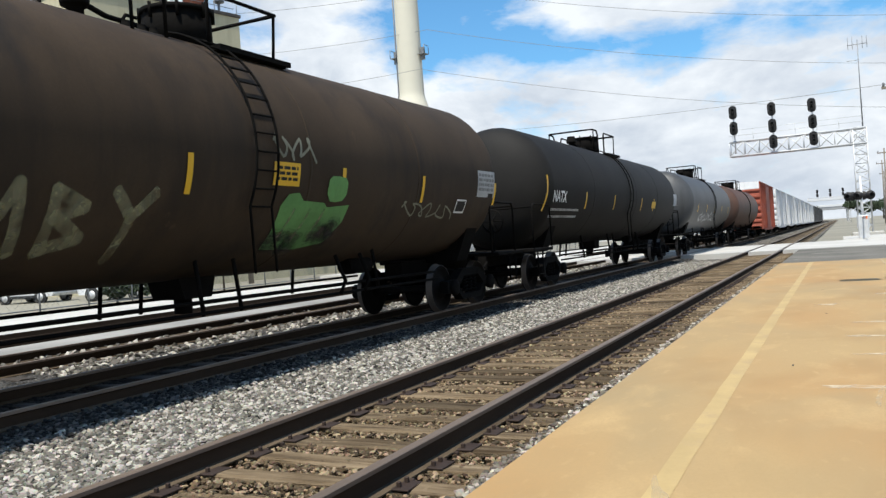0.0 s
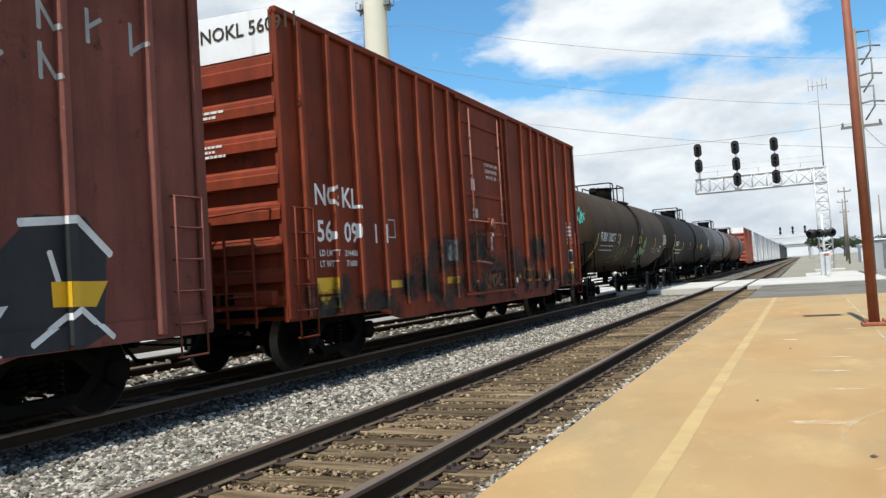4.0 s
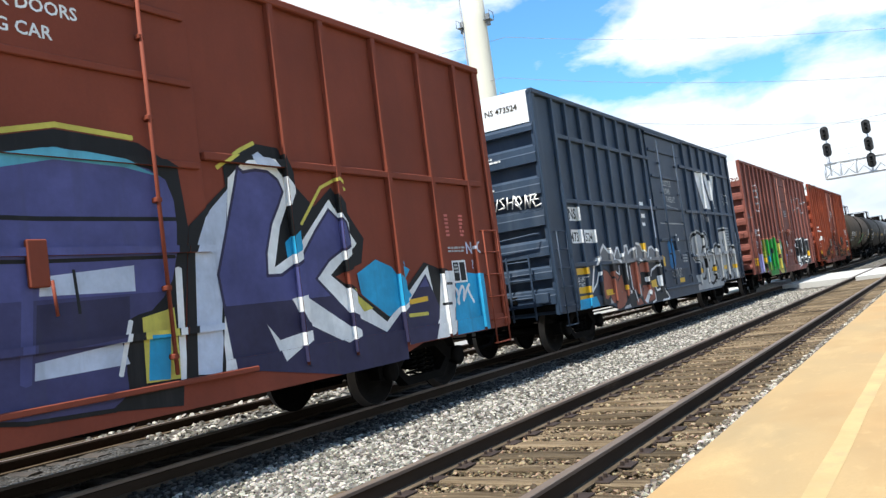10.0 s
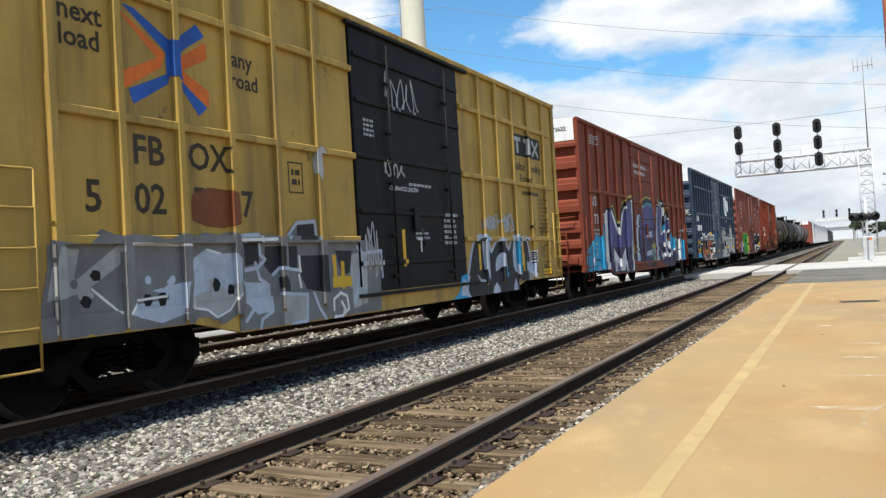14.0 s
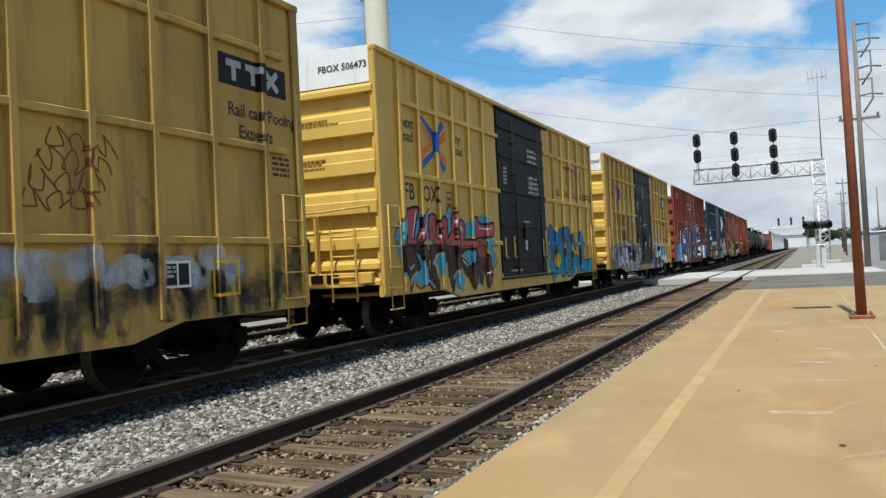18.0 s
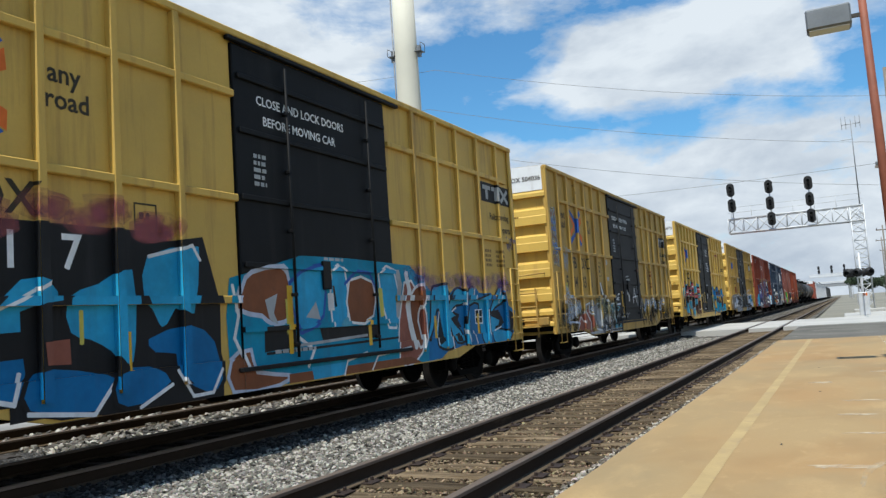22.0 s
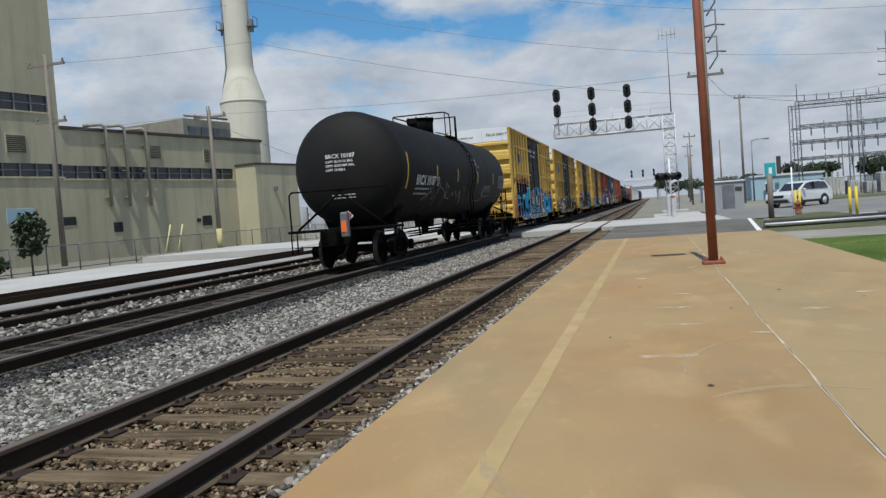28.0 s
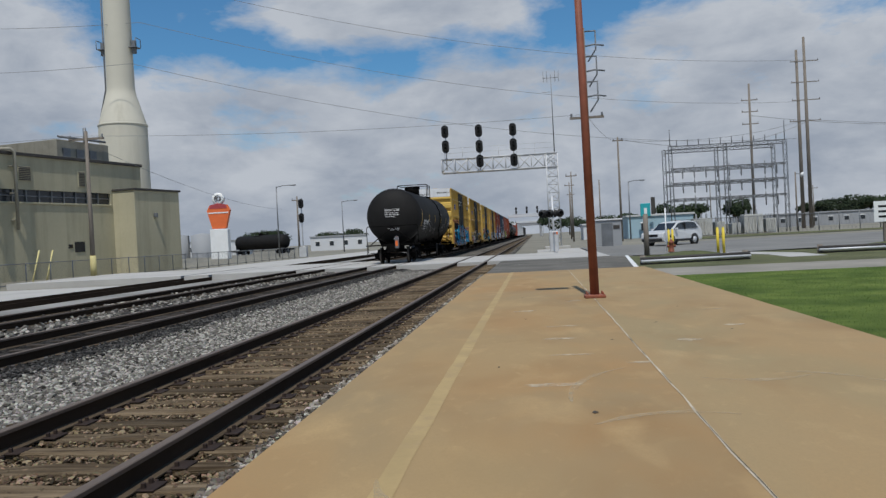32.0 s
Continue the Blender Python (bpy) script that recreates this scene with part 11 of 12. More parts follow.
fence(-29.3, 20, 97.0)
for _y in (45.4, 46.8):
    t = thing("leaning_stake", "pale stake leaning by the fence", "stake", m=pose(-29.9, _y, -0.33))
    part("stake", G().cyl((0, 0, 0), (0.1, 0.75, 2.1), 0.05, n=6), M["pale_yellow"], t)
M["pale_sleeve"] = mat("pale_yellow_sleeve", (0.55, 0.48, 0.22), 0.7)
p = pole("utility_pole", -28.7, 50.2, 9.6, "weathered pole with yellow foot sleeve by the fence", ((9.1, 2.4),))
part("sleeve", G().cyl((0, 0, 0), (0, 0, 1.5), 0.2, n=10), M["pale_sleeve"], p, "pale yellow pole sleeve")
p = pole("utility_pole", -32.5, 39.5, 12.0, "weathered pole before the boiler house", ((11.4, 2.4), (8.2, 2.0)))


def bush(name, x, y, h, w, label, n=260, seed=0):
    r = random.Random(seed)
    t = thing(name, label, "shrub", m=pose(x, y, -0.34))
    g = G()
    g.cyl((0, 0, 0), (0, 0, h * 0.55), 0.06, 0.03, 6)
    for k in range(4):
        a = k * 1.6
        g.cyl((0, 0, h * 0.25), (w * 0.3 * math.cos(a), w * 0.3 * math.sin(a), h * 0.75), 0.03, 0.012, 5)
    part("trunk", g, M["bark"], t)
    leaves(t, [(0, 0, h * 0.62, w * 0.5, h * 0.4)], n, 0.16, r)
    return t


def leaves(t, blobs, n, size, r, material="leaf"):
    """A crown of many small bent leaf clumps, thicker inside, ragged outside."""
    g = G()
    for _ in range(n):
        bx, by, bz, rw, rh = r.choice(blobs)
        while True:
            p = Vector((r.uniform(-1, 1), r.uniform(-1, 1), r.uniform(-1, 1)))
            if 0.25 < p.length < 1:
                break
        p = p * (0.75 + 0.3 * r.random())
        c = Vector((bx + p.x * rw, by + p.y * rw, bz + p.z * rh))
        a = Vector((r.uniform(-1, 1), r.uniform(-1, 1), r.uniform(-1, 1))).normalized()
        b = a.orthogonal().normalized()
        s = size * r.uniform(0.5, 1.3)
        d = a.cross(b)
        g.add([c - a * s, c + b * s * 0.7 + d * s * 0.3, c + a * s, c - b * s * 0.7 + d * s * 0.3], [(0, 1, 2, 3)])
    return part("crown", g, M[material], t)


bush("shrub", -29.4, 33.5, 3.2, 1.7, "small dark shrub beside the drive", 420, 5)
for _i, _y in enumerate((27.5, 29.0, 30.6, 32.2)):
    bush("hedge_plant", -30.6, _y, 1.0, 1.7, "low yellow-green hedge plant by the wall", 160, 20 + _i)


def sign_tower():
    t = thing("roadside_sign", "orange and white roadside sign on a white tower", "sign", m=pose(-51.4, 129, -0.3))
    part("tower", G().box(-1.5, 1.5, -0.6, 0.6, 0, 4.9, 0.05), M["sign_white"], t)
    part("panel", G().prism([(-1.15, 5.0), (1.15, 5.0), (1.95, 8.0), (1.4, 8.9), (-1.4, 8.9), (-1.95, 8.0)], "y", -0.35, 0.35), M["sign_orange"], t, "orange bucket-shaped panel")
    part("panel_band", G().box(-1.7, 1.7, -0.40, 0.4, 7.5, 7.7), M["sign_white"], t)
    part("disc", G().lathe([(-0.3, 0.62), (-0.3, 1.0), (0.3, 1.0), (0.3, 0.62)], (0, 0, 9.9), (0, 1, 0), 24), M["sign_white"], t, "white ring")
    part("panel_cap", G().prism([(-1.5, 8.3), (1.5, 8.3), (1.4, 8.9), (0, 9.15), (-1.4, 8.9)], "y", -0.38, 0.38), M["p_rosy"], t)
    part("disc_mark", G().lathe([(-0.2, 0.25), (-0.2, 0.40), (0.2, 0.40), (0.2, 0.25)], (0, 0, 9.9), (0, 1, 0), 20), M["p_greyed"], t)


sign_tower()


def street_lamp(x, y, h, reach, label="grey street lamp on a tall pole"):
    t = thing("street_lamp", label, "street lamp", "street lamps", pose(x, y, -0.3))
    part("pole", G().cyl((0, 0, 0), (0, 0, h), 0.12, 0.07, 8), M["steel_grey"], t)
    part("arm", G().tube([(0, 0, h - 0.1), (reach * 0.5, 0, h + 0.1), (reach, 0, h + 0.1)], 0.05, 6), M["steel_grey"], t)
    part("lamp_head", G().box(*sorted((reach, reach + 0.7 * (1 if reach > 0 else -1))), -0.15, 0.15, h, h + 0.16, 0.03), M["steel_grey"], t)


street_lamp(-36.7, 114, 10.2, 2.2)
street_lamp(-34.8, 146, 9.2, 2.2)
street_lamp(-27.0, 190, 9.2, 2.0)
street_lamp(13.6, 119, 8.3, 1.6)
pole("utility_pole", -34.9, 118, 8.8, "dark wooden pole by the yard", ((8.2, 1.6),))


def dwarf_signal():
    t = thing("track_signal", "two-headed track signal on a grey mast", "railway signal", m=pose(-30.7, 105.6, -0.3))
    part("mast", G().cyl((0, 0, 0), (0, 0, 7.6), 0.08, n=8), M["galv"], t)
    for z in (7.1, 5.2):
        signal_head(t, 0, -0.15, z)
    part("cabinet", G().box(-0.5, 0.5, -0.4, 0.4, 0, 1.4, 0.03), M["galv"], t)


dwarf_signal()
_keep = len(CARS)
for _x, _y, _a in ((-60.5, 176, 70), (-36.0, 226, 50)):
    c_ = tankcar("tank_car", "black tank car parked in the far yard", 0, "tank_black", simple=True, half=7.0, truck_at=5.6)
    c_.matrix_basis = pose(_x, _y, -0.25, 0, 0, _a)
    c_["group"] = "tank cars parked in the yard"
del CARS[_keep:]


def shed(name, x, y, w, d, h, mat_key, label, roof="far_grey", yaw=0, pitch=0.0):
    t = thing(name, label, "building", "far buildings", pose(x, y, -0.34, 0, 0, yaw))
    part("wall", G().box(-w / 2, w / 2, -d / 2, d / 2, 0, h), M[mat_key], t)
    part("roof", G().prism([(-w / 2 - 0.2, h), (w / 2 + 0.2, h), (w / 2 + 0.2, h + 0.25), (0, h + 0.3 + pitch), (-w / 2 - 0.2, h + 0.25)], "y", -d / 2 - 0.2, d / 2 + 0.2), M[roof], t)
    n = max(2, int(w / 3.5))
    for i in range(n):
        k = -w / 2 + w * (i + 0.5) / n
        wn = part("window", G().box(k - 0.5, k + 0.5, -d / 2 - 0.03, -d / 2 + 0.02, h * 0.35, h * 0.68), M["dark_glass"], t)
        part("frame", G().box(k - 0.58, k + 0.58, -d / 2 - 0.045, -d / 2 - 0.025, h * 0.68, h * 0.74), M["sign_white"], wn)
    return t


shed("warehouse", -86, 200, 26, 12, 3.6, "far_white", "white low warehouse across the yard", yaw=12)
shed("warehouse", -50, 205, 14, 12, 3.4, "far_white", "white low warehouse across the yard", yaw=12)
shed("warehouse", -30, 230, 22, 12, 4.0, "far_white", "white low warehouse across the yard")
for _i, (_x, _y) in enumerate(((-78.5, 172), (-72.5, 172))):
    t = thing("storage_tank", "pale grey storage tank behind the yard", "storage tank", "storage tanks", pose(_x, _y, -0.34))
    part("shell", G().lathe([(0, 2.6), (5.0, 2.6), (5.5, 0.0)], (0, 0, 0), (0, 0, 1), 24), M["far_grey"], t)
    part("ladder", G().box(2.55, 2.75, -0.25, 0.25, 0, 5.0), M["steel_grey"], t)


def tree(x, y, h, w, seed, label="dark green broadleaf tree", n=700):
    r = random.Random(seed)
    t = thing("tree", label, "tree", "trees", pose(x, y, -0.34))
    g = G().cyl((0, 0, 0), (0.1, 0, h * 0.5), h * 0.035, h * 0.018, 8)
    for k in range(6):
        a = k * 1.05 + r.random()
        g.cyl((0.05, 0, h * (0.25 + 0.04 * k)), (w * 0.3 * math.cos(a), w * 0.3 * math.sin(a), h * r.uniform(0.55, 0.8)), h * 0.015, h * 0.005, 5)
    part("trunk", g, M["bark"], t)
    blobs = [(w * 0.28 * math.cos(k * 1.1 + r.random()), w * 0.28 * math.sin(k * 1.1), h * r.uniform(0.5, 0.8), w * r.uniform(0.2, 0.32), h * r.uniform(0.13, 0.22)) for k in range(7)]
    leaves(t, blobs, n, h * 0.04, r)
    return t

# ---------- right of the tracks ----------
GATE_Y = 58.0


def gate_arm():
    t = thing("crossing_gate", "lowered red and white crossing gate arm", "crossing gate", m=pose(1.3, GATE_Y - 0.35, -0.1))
    part("stand", G().box(-0.3, 0.3, -0.25, 0.25, 0, 1.45, 0.04), M["galv"], t)
    part("weight", G().box(-0.06, 0.06, 0.2, 1.2, 1.1, 1.45, 0.02), M["signal_black"], t)
    y = -0.2
    k = 0
    while y > -8.2:
        part("band", G().box(-0.04, 0.04, y - 0.6, y, 1.24, 1.40, 0.01), M["p_orange" if k % 2 else "sign_white"], t)
        y -= 0.6
        k += 1


gate_arm()


def relay_hut():
    t = thing("relay_hut", "grey metal signal relay hut with pale roof", "hut", m=pose(5.75, 68.0, -0.3))
    part("body", G().box(-1.15, 1.15, -1.5, 1.5, 0.1, 2.3, 0.03), M["far_grey"], t)
    part("roof", G().box(-1.25, 1.25, -1.6, 1.6, 2.3, 2.42, 0.03), M["far_white"], t)
    part("door", G().box(-0.45, 0.45, -1.53, -1.5, 0.15, 2.1, 0.01), M["steel_grey"], t)
    part("vent", G().box(0.5, 1.0, -1.54, -1.5, 1.6, 1.9, 0.01), M["roof_dark"], t)


relay_hut()
g = G().box(0.1, 5.0, 56.5, 66.5, -0.3, -0.08, 0.05)
setting("signal_island", g, M["concrete"], "pale concrete island at the foot of the signals", "pavement")


def suv(x, y, z, yaw, label):
    t = thing("suv", label, "car", "cars", pose(x, y, z, 0, 0, yaw))
    # local +x is forward; side profile in x, z
    prof = [(2.28, 0.42), (2.33, 0.62), (2.26, 0.86), (2.05, 0.98), (1.15, 1.10), (0.45, 1.56), (0.05, 1.66), (-1.0, 1.70), (-1.75, 1.62), (-2.18, 1.14), (-2.28, 0.95), (-2.3, 0.5), (-2.2, 0.36), (2.1, 0.30)]
    g = G()
    secs = []
    for y, ins, dz in ((-0.92, 0.10, 0.0), (-0.86, 0.0, 0.0), (0.86, 0.0, 0.0), (0.92, 0.10, 0.0)):
        row = []
        for x, z in prof:
            taper = max(0, z - 1.0) * 0.30
            row.append((x * (1 - ins * 0.25), y * (1 - taper * (1 if abs(y) > 0.5 else 0)), z - (0.03 if ins and z > 1.5 else 0)))
        secs.append(row)
    n = len(prof)
    v = [p for s in secs for p in s]
    g.add(v, [(k * n + i, k * n + (i + 1) % n, (k + 1) * n + (i + 1) % n, (k + 1) * n + i) for k in range(3) for i in range(n)] + [tuple(range(n))[::-1], tuple(range(3 * n, 4 * n))], 0, False)
    body = part("body", g, M["car_silver"], t)
    for s in (-1, 1):
        g = G()
        pts_ = [(1.0, 1.12), (0.42, 1.50), (0.0, 1.58), (-0.95, 1.61), (-1.6, 1.55), (-1.85, 1.18)]
        g.add([(x, s * (0.925 * (1 - max(0, z - 1.0) * 0.30) + 0.004), z) for x, z in pts_], [tuple(range(len(pts_)))])
        w = part("window", g, M["dark_glass"], t)
        part("pillar", G().box(-0.32, -0.22, *sorted((s * 0.77, s * 0.925)), 1.12, 1.6), M["signal_black"], w)
        part("mirror", G().box(0.75, 0.95, *sorted((s * 0.92, s * 1.1)), 1.08, 1.22, 0.03), M["car_silver"], t)
        part("headlight", G().box(1.95, 2.27, *sorted((s * 0.6, s * 0.9)), 0.80, 0.93, 0.03), M["sign_white"], t)
        part("sill_trim", G().box(-1.0, 1.0, *sorted((s * 0.9, s * 0.94)), 0.30, 0.46, 0.02), M["rubber"], t)
        for x in (1.36, -1.32):
            wl = part("wheel", G().lathe([(-0.12, 0.2), (-0.12, 0.33), (-0.09, 0.355), (0.09, 0.355), (0.12, 0.33), (0.12, 0.2)], (x, s * 0.82, 0.355), (0, 1, 0), 24), M["rubber"], t)
            part("rim", G().lathe([(-0.125, 0.0), (-0.125, 0.22), (0.125, 0.22), (0.125, 0.0)], (x, s * 0.82, 0.355), (0, 1, 0), 20), M["galv"], wl)
            part("arch", G().lathe([(-0.02, 0.37), (-0.02, 0.43), (0.015, 0.43), (0.015, 0.37)], (x, s * 0.925, 0.36), (0, 1, 0), 24), M["rubber"], t)
    part("windscreen", G().prism([(1.19, 1.09), (0.47, 1.57), (0.44, 1.55), (1.14, 1.06)], "y", -0.70, 0.70), M["dark_glass"], t)
    part("grille", G().box(2.2, 2.335, -0.5, 0.5, 0.66, 0.84, 0.02), M["signal_black"], t)
    part("bumper", G().box(2.1, 2.36, -0.85, 0.85, 0.36, 0.56, 0.05), M["rubber"], t)


suv(9.5, 58.4, -0.07, 225, "silver SUV waiting at the closed crossing")
suv(-33.9, 31.0, -0.34, 8, "pale SUV parked by the power station fence")
suv(-41.6, 31.6, -0.34, 185, "pale SUV parked beside the power station")


def bollard(x, y, h=1.15):
    t = thing("bollard", "yellow steel bollard beside the street", "bollard", "bollards", pose(x, y, -0.08))
    part("post", G().cyl((0, 0, 0), (0, 0, h), 0.06, n=10), M["yellow_post"], t)
    part("cap", G().lathe([(0, 0.06), (0.05, 0.04), (0.06, 0)], (0, 0, h), (0, 0, 1), 10), M["yellow_post"], t)


for _x, _y in ((6.70, 42.2), (6.92, 42.4), (7.84, 36.4), (8.06, 36.3)):
    bollard(_x, _y)


def hydrant():
    t = thing("marker_pole", "slim white marker pole beside the bollards", "marker post", m=pose(6.95, 44.6, -0.08))
    part("post", G().cyl((0, 0, 0), (0, 0, 2.35), 0.035, n=8), M["sign_white"], t)
    t = thing("fire_hydrant", "small rusty hydrant with a pale foot on the grass", "hydrant", m=pose(5.95, 36.9, -0.06))
    part("foot", G().cyl((0, 0, 0), (0, 0, 0.22), 0.10, n=10), M["concrete"], t)
    part("barrel", G().lathe([(0.2, 0.13), (0.24, 0.13), (0.26, 0.10), (0.56, 0.10), (0.60, 0.13), (0.66, 0.11), (0.74, 0.04), (0.78, 0.03)], (0, 0, 0), (0, 0, 1), 12), M["rust_post"], t)
    for q in (-1, 1):
        part("nozzle", G().cyl((0.08 * q, 0, 0.46), (0.19 * q, 0, 0.46), 0.055, n=8), M["rust_post"], t)


hydrant()


def guard(x0, y0, x1, y1, h=0.24):
    t = thing("guard_rail", "low dark timber guard rail with a pale pipe", "guard rail", "guard rails")
    d = Vector((x1 - x0, y1 - y0, 0))
    nrm = Vector((d.y, -d.x, 0)).normalized()
    for k in (0.0, 1.0):
        c = Vector((x0, y0, 0)) + d * k
        part("post", G().cyl((c.x, c.y, -0.2), (c.x, c.y, h + 0.06), 0.11, 0.10, 10), M["wood_pole"], t)
    a, b = Vector((x0, y0, 0)) + nrm * 0.12 - d * 0.03, Vector((x1, y1, 0)) + nrm * 0.12 + d * 0.03
    part("beam", G().cyl(a + Vector((0, 0, h - 0.05)), b + Vector((0, 0, h - 0.05)), 0.055, n=8), M["roof_dark"], t)
    part("pipe", G().cyl(a + nrm * 0.06 + Vector((0, 0, h - 0.14)), b + nrm * 0.06 + Vector((0, 0, h - 0.14)), 0.05, n=8), M["galv"], t)
    part("lower_beam", G().cyl(a + Vector((0, 0, 0.0)), b + Vector((0, 0, 0.0)), 0.035, n=8), M["roof_dark"], t)


guard(3.69, 29.06, 7.34, 29.8)
guard(10.69, 32.27, 13.4, 32.3)


def post_sign(x, y, h, w, hh, key, label):
    t = thing("post_sign", label, "sign", m=pose(x, y, -0.1))
    part("post", G().box(-0.06, 0.06, -0.06, 0.06, 0, h, 0.01), M["wood_pole"], t)
    if hh:
        p_ = part("panel", G().box(-w / 2, w / 2, -0.09, -0.06, h - hh, h, 0.005), M[key], t)
        for i in range(3):
            part("print_bar", G().box(-w * 0.3, w * 0.3, -0.096, -0.09, h - hh * (0.3 + 0.25 * i), h - hh * (0.2 + 0.25 * i)), M["p_black"], p_)
    return t


post_sign(15.2, 37.6, 2.0, 0.9, 0.9, "sign_white", "white notice board with black bars of print")
t = thing("timber_post", "thick weathered timber post at the verge", "post", m=pose(5.15, 38.9, -0.1))
part("post", G().cyl((0, 0, 0), (0, 0, 2.0), 0.13, 0.12, 10), M["wood_pole"], t)


def substation():
    y0, y1, x0, x1 = 126.0, 132.0, 20.8, 37.4
    t = thing("substation", "dark steel lattice frame of an electrical substation", "substation")
    xs_ = (x0, x0 + 8.0, x1)
    for x in xs_:
        for y in (y0, y1):
            g = G()
            truss(g, (x, y, -0.3), (x, y, 13.3), 0.5, 0.5, 9, 0.035)
            part("column", g, M["steel_grey"], t)
    for z in (5.2, 7.6, 9.8, 13.0):
        for y in (y0, y1):
            g = G()
            truss(g, (x0, y, z), (x1, y, z), 0.3, 0.22 if z < 12 else 0.5, 14, 0.05)
            part("beam", g, M["steel_grey"], t)
    for z in (9.8, 7.6, 5.2):
        for k in range(9):
            x = x0 + 1.6 + k * 1.7
            g = G()
            for j in range(6):
                g.lathe([(0, 0.07), (0.05, 0.17), (0.12, 0.07)], (x, y0 - 0.4, z - 1.35 + j * 0.2), (0, 0, 1), 8)
            g.cyl((x, y0 - 0.4, z - 1.5), (x, y0 - 0.4, z + (0.5 if k % 3 == 1 else 0.05)), 0.07, n=6)
            part("insulator", g, M["steel_grey"], t)
    for k in range(10):
        x = x0 + 1.0 + k * 1.6
        part("lightning_rod", G().cyl((x, y0, 13.2), (x, y0, 14.2), 0.07, n=5), M["steel_grey"], t)
    part("lightning_rod", G().cyl((x0, y0, 13.2), (x0, y0, 15.8), 0.07, n=5), M["steel_grey"], t)
    part("lightning_rod", G().cyl((x1, y0, 13.2), (x1, y0, 16.2), 0.07, n=5), M["steel_grey"], t)
    for k, (x, w, h) in enumerate(((24.0, 2.6, 2.5), (26.4, 1.3, 1.9), (31.0, 2.6, 2.7), (33.4, 1.4, 2.0), (28.6, 1.2, 1.6))):
        b = thing("transformer", "grey transformer cabinet inside the substation", "transformer", "transformers", pose(x, 121.5, -0.3))
        part("tank", G().box(-w / 2, w / 2, -1.2, 1.2, 0, h, 0.06), M["pale_cabinet"], b)
        for j in range(5):
            part("radiator", G().box(-w / 2 + 0.2 + j * w / 6, -w / 2 + 0.35 + j * w / 6, -1.36, -1.2, 0.4, h * 0.85), M["pale_cabinet"], b)
        for j in (-1, 0, 1):
            part("bushing", G().lathe([(0, 0.12), (0.15, 0.2), (0.3, 0.1), (0.45, 0.16), (0.7, 0.05)], (j * w * 0.28, 0, h), (0, 0, 1), 8), M["far_grey"], b)


substation()
p = pole("utility_pole", 46.2, 143, 32.0, "very tall wooden transmission pole with crossarms", ((28.0, 4.5), (24.5, 4.5), (21.5, 4.5), (18.0, 4.5)), r=0.34)
p = pole("utility_pole", 45.0, 143.2, 30.0, "very tall wooden transmission pole", ((18.0, 3.0),), r=0.34)
p = pole("utility_pole", 36.0, 139, 24.2, "tall pole above the substation", ((21.5, 2.6), (19.6, 2.6), (17.6, 2.6)), r=0.26)
p = pole("utility_pole", 10.3, 99, 12.4, "slim wooden power pole behind the hut", ((12.0, 1.2),), r=0.16)
p = pole("utility_pole", 8.6, 108, 8.0, "slim wooden pole behind the hut", (), r=0.12)
p = pole("utility_pole", 5.5, 118, 10.0, "slim wooden pole far down the line", ((9.4, 1.6),), r=0.13)
p = pole("utility_pole", 7.0, 160, 11.0, "slim wooden pole far down the line", ((10.4, 1.8),), r=0.14)
p = pole("utility_pole", 9.0, 200, 11.0, "slim wooden pole far down the line", ((10.4, 1.8),), r=0.14)
p = pole("utility_pole", 46.0, 220, 13.0, "wooden pole beyond the street", ((12.0, 2.2),), r=0.16)
p = pole("utility_pole", 62.0, 190, 9.0, "wooden pole beyond the street", ((8.4, 2.0),), r=0.14)
t = thing("flood_lamp", "white flood lamp on a pole by the substation", "street lamp", m=pose(38.4, 125, -0.3))
part("pole", G().cyl((0, 0, 0), (0, 0, 8.6), 0.14, 0.1, 8), M["wood_pole"], t)
part("lamp", G().lathe([(0, 0.1), (0.3, 0.45), (0.35, 0.0)], (0.7, 0, 8.3), (0.8, 0, -0.3), 12), M["sign_white"], t)
part("arm", G().tube([(0, 0, 8.4), (0.7, 0, 8.3)], 0.05, 5), M["steel_grey"], t)
# long fence and low buildings behind the street
def link_fence(p, q, h, step, label):
    """Chain-link fence on pipe posts between two points."""
    f = thing("fence", label, "fence", "fences")
    p, q = Vector(p), Vector(q)
    n = int((q - p).length / step)
    d = (q - p) / n
    g = G()
    for i in range(n + 1):
        c = p + d * i
        part("post", G().cyl(c, c + Vector((0, 0, h)), 0.06, n=6), M["steel_grey"], f)
        if i < n:
            part("rail", G().cyl(c + Vector((0, 0, h - 0.05)), c + d + Vector((0, 0, h - 0.05)), 0.04, n=5), M["steel_grey"], f)
            for k in range(5):
                a, b = c + d * (k / 5), c + d * ((k + 1) / 5)
                g.cyl(a, b + Vector((0, 0, h - 0.1)), 0.012, n=3, caps=False)
                g.cyl(b, a + Vector((0, 0, h - 0.1)), 0.012, n=3, caps=False)
    tagged(part("chain_link", g, M["steel_grey"], f), kind="stuff")


link_fence((19.0, 113.0, -0.3), (46.0, 115.0, -0.3), 2.4, 2.7, "grey chain-link fence round the substation")
link_fence((46.0, 115.0, -0.3), (120.0, 122.0, -0.3), 2.4, 3.0, "grey chain-link fence along the street")
t = thing("barrier", "long grey barrier of rails and posts beyond the street", "barrier")
for _z in (0.5, 1.1, 1.7):
    part("rail", G().cyl((48, 108, _z), (118, 113, _z), 0.09, n=5), M["far_grey"], t)
for _i in range(15):
    part("post", G().cyl((48 + 5 * _i, 108.1 + _i * 5 / 14, -0.34), (48 + 5 * _i, 108.1 + _i * 5 / 14, 1.9), 0.10, n=6), M["far_grey"], t)
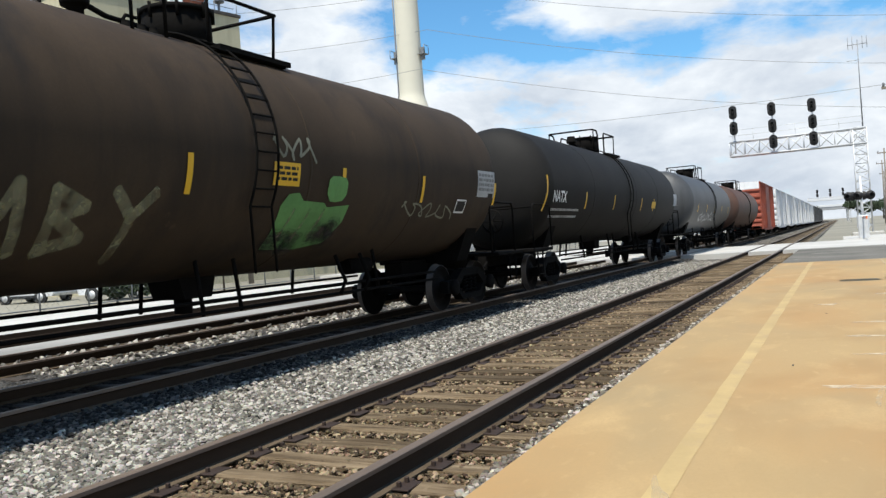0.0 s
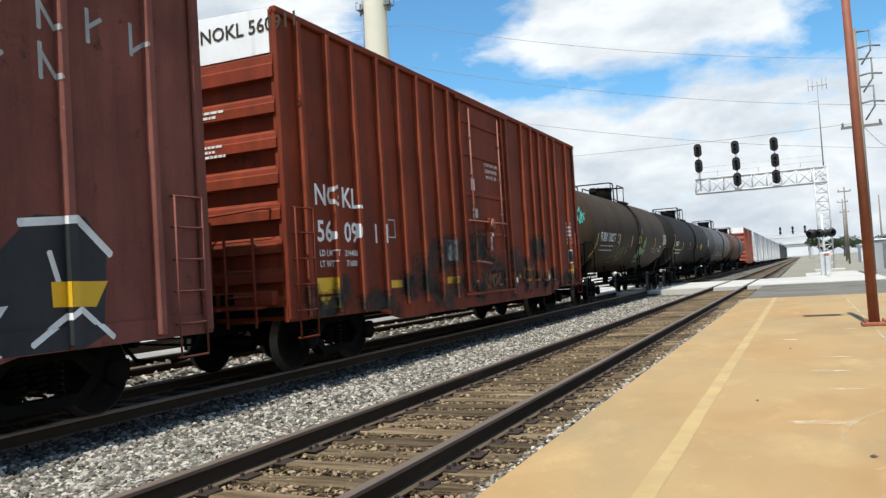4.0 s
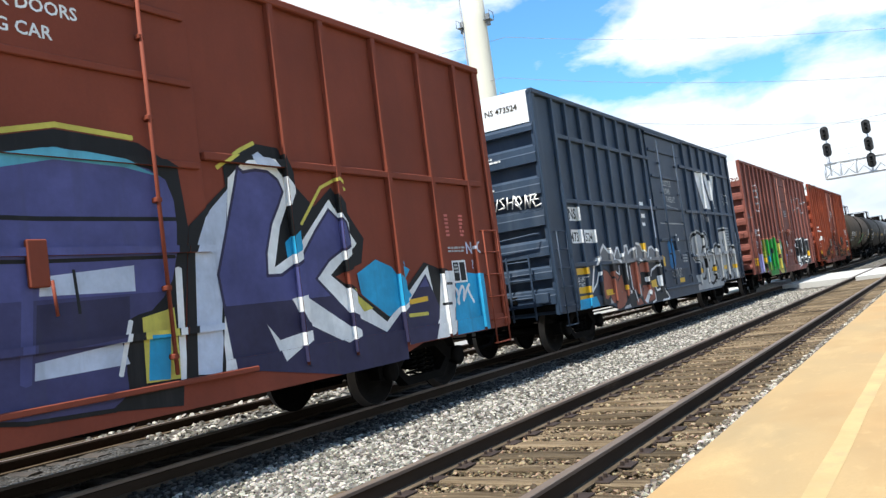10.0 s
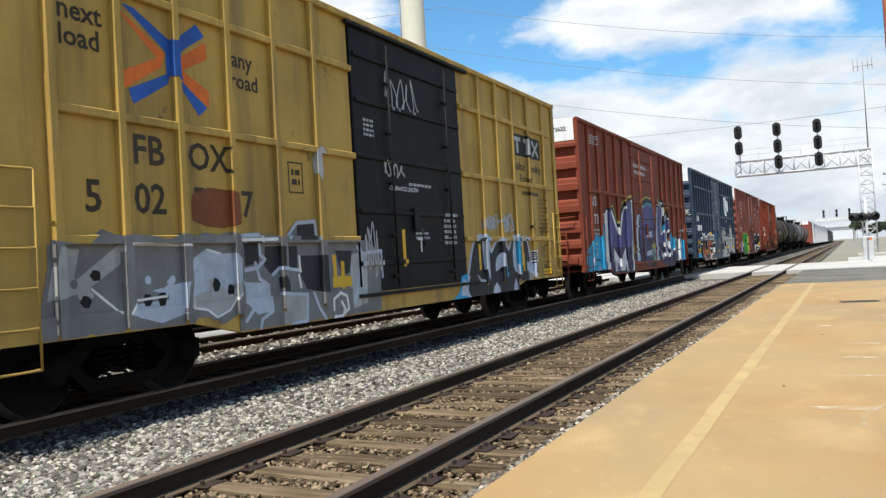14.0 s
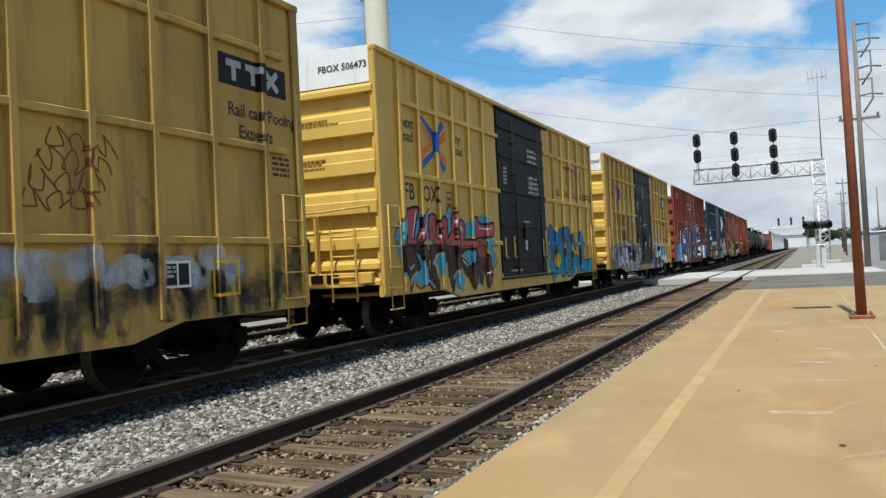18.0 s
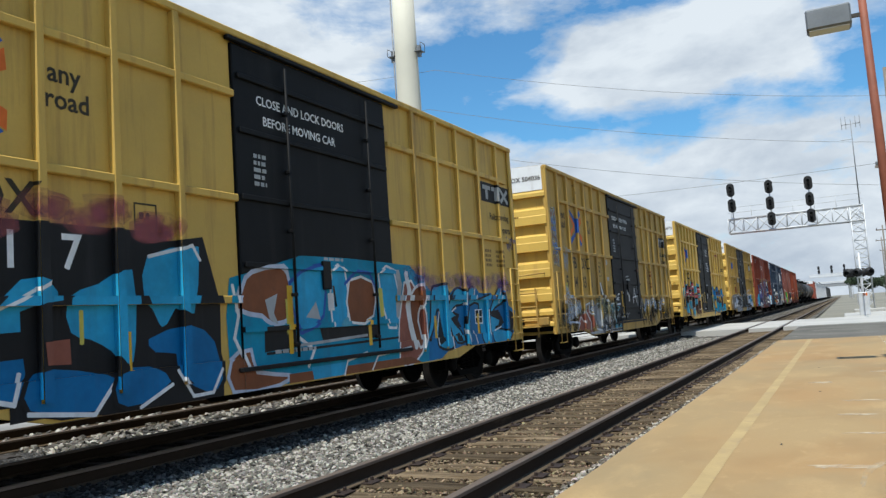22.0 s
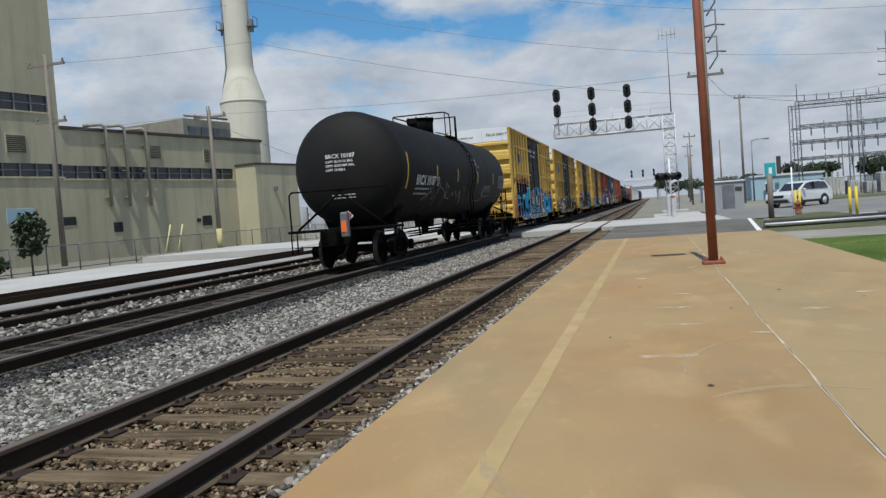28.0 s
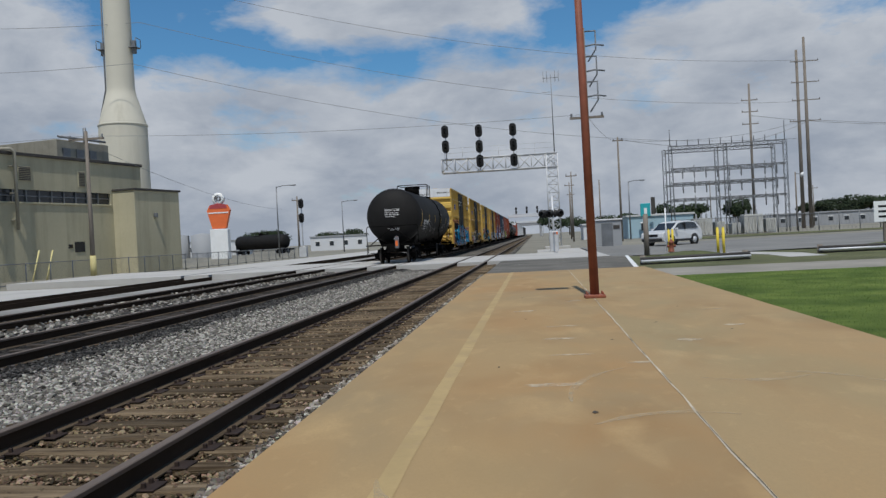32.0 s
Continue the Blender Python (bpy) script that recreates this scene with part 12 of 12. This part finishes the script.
shed("shop", 19.5, 134, 10, 8, 3.4, "blue_roof", "pale blue low shop beyond the street", "far_white")
shed("shop", 13.0, 150, 9, 8, 2.6, "far_white", "white low shop beyond the street", "far_white")
shed("shop", 24.0, 160, 14, 8, 2.4, "far_white", "white low shop beyond the street", "far_white")
shed("warehouse", 70, 210, 40, 14, 3.0, "far_grey", "grey warehouse far beyond the street", "far_grey")
t = thing("road_sign", "teal sign on a tall post by the shops", "sign", m=pose(17.0, 128, -0.3))
part("post", G().cyl((0, 0, 0), (0, 0, 4.0), 0.12, n=8), M["steel_grey"], t)
part("panel", G().box(-0.75, 0.75, -0.15, 0.15, 3.3, 5.3, 0.05), M["teal_sign"], t)
part("mark", G().box(-0.22, 0.22, -0.17, -0.15, 3.7, 4.6, 0.02), M["sign_white"], t)
part("beacon", G().box(0.9, 1.5, -0.2, 0.2, 3.6, 6.2, 0.05), M["roof_dark"], t)
for _i, (_x, _y, _h, _w) in enumerate(((4.6, 215, 6, 9), (30.5, 185, 7.4, 8), (35, 187, 7.2, 8), (44.2, 185, 7.4, 6.5), (76, 232, 7.2, 10), (83, 234, 8, 11), (92, 240, 8.5, 13), (104, 246, 8.5, 15), (120, 250, 8, 18), (-20, 420, 9, 24), (-44, 430, 9, 26), (18, 430, 10, 24), (44, 440, 11, 28), (-80, 330, 8, 24), (-110, 320, 9, 26), (-66, 420, 10, 28), (130, 300, 10, 26), (160, 310, 10, 28))):
    tree(_x, _y, _h, _w * 0.9, 100 + _i, n=2600)
# overpass far down the line and a second gantry
t = thing("overpass", "pale concrete road bridge far down the line", "bridge", m=pose(0, 480, 0))
part("deck", G().box(-90, 80, -5, 5, 6.0, 7.6, 0.1), M["far_grey"], t)
part("parapet", G().box(-90, 80, -5.2, -5.0, 7.5, 8.6, 0.05), M["far_white"], t)
for x in (-60, -30, -14.5, 3.5, 30, 60):
    part("pier", G().box(x - 0.7, x + 0.7, -4, 4, -0.3, 6.0, 0.05), M["far_grey"], t)
t = thing("signal_bridge", "second white signal bridge far down the line", "railway signal", m=pose(0, 300, 0))
g = G()
truss(g, (2.6, 0, -0.3), (2.6, 0, 8.6), 1.0, 1.0, 9, 0.07)
part("tower", g, M["galv"], t)
g = G()
truss(g, (3.0, 0, 8.0), (-9.5, 0, 8.0), 1.0, 1.1, 12, 0.08)
g.box(-9.5, 3.0, -0.6, -0.5, 7.6, 8.3)
part("beam", g, M["far_white"], t)
for x in (-6.5, -2.6, 1.2):
    for z in (10.6, 9.3):
        signal_head(t, x, -0.4, z)
    part("mast", G().cyl((x, 0, 8.4), (x, 0, 11), 0.07, n=6), M["galv"], t)


def cable(p, q, sag, r=0.02):
    c = thing("cable", "thin dark overhead cable between poles", "cable", "overhead cables")
    p, q = Vector(p), Vector(q)
    n = 24
    pts_ = []
    for i in range(n + 1):
        k = i / n
        w = p.lerp(q, k)
        w.z -= sag * 4 * k * (1 - k)
        pts_.append(w)
    part("wire", G().tube(pts_, r, 4), M["wire"], c)


cable((-28.7, 50.2, 9.1), (3.4, 49.3, 8.2), 0.35, 0.014)
cable((-28.7, 50.2, 9.1), (-70, 44.0, 9.4), 0.5, 0.014)
cable((-28.7, 50.2, 8.6), (-36.0, 114, 6.6), 0.9, 0.014)
cable((3.4, 49.3, 8.1), (10.3, 99, 11.8), 0.5, 0.014)
cable((10.3, 99, 11.8), (46.0, 143, 18.0), 1.2, 0.03)
cable((10.3, 99, 12.0), (46.0, 143, 17.6), 2.2, 0.03)
cable((36, 139, 18.8), (90, 150, 17.0), 1.6, 0.04)
cable((46.2, 143, 18.0), (130, 160, 18.0), 2.0, 0.04)
for _i, (_z, _d) in enumerate(((34, 0), (27.5, 3), (21.5, 6))):
    cable((46.2, 143 + _d, _z - 6), (-50, 105 - _d, _z + 4), 3.6, 0.03)
    cable((-50, 105 - _d, _z + 4), (-120, 70, _z + 7), 3.0, 0.03)


def motions():
    """The train rolls past; every wheelset turns with it."""
    for car, R in CARS:
        walk(car, [(t, pose(TRAIN, R + s, 0)) for t, s in TRAVEL])
    ts = [q[0] for q in TRAVEL]
    near = [w for w in WHEELS if w[2] in NEAR_CARS]
    for w, a, car in near:
        rows = []
        for i in range(321):
            t = i / 10
            s = float(np.interp(t, ts, [q[1] for q in TRAVEL]))
            rows.append((t, Matrix.Translation((0, a, WHEEL_R)) @ Matrix.Rotation(-s / WHEEL_R, 4, "X")))
        walk(w, rows)


NEAR_CARS = [c for c, R in CARS if R < 170]
motions()
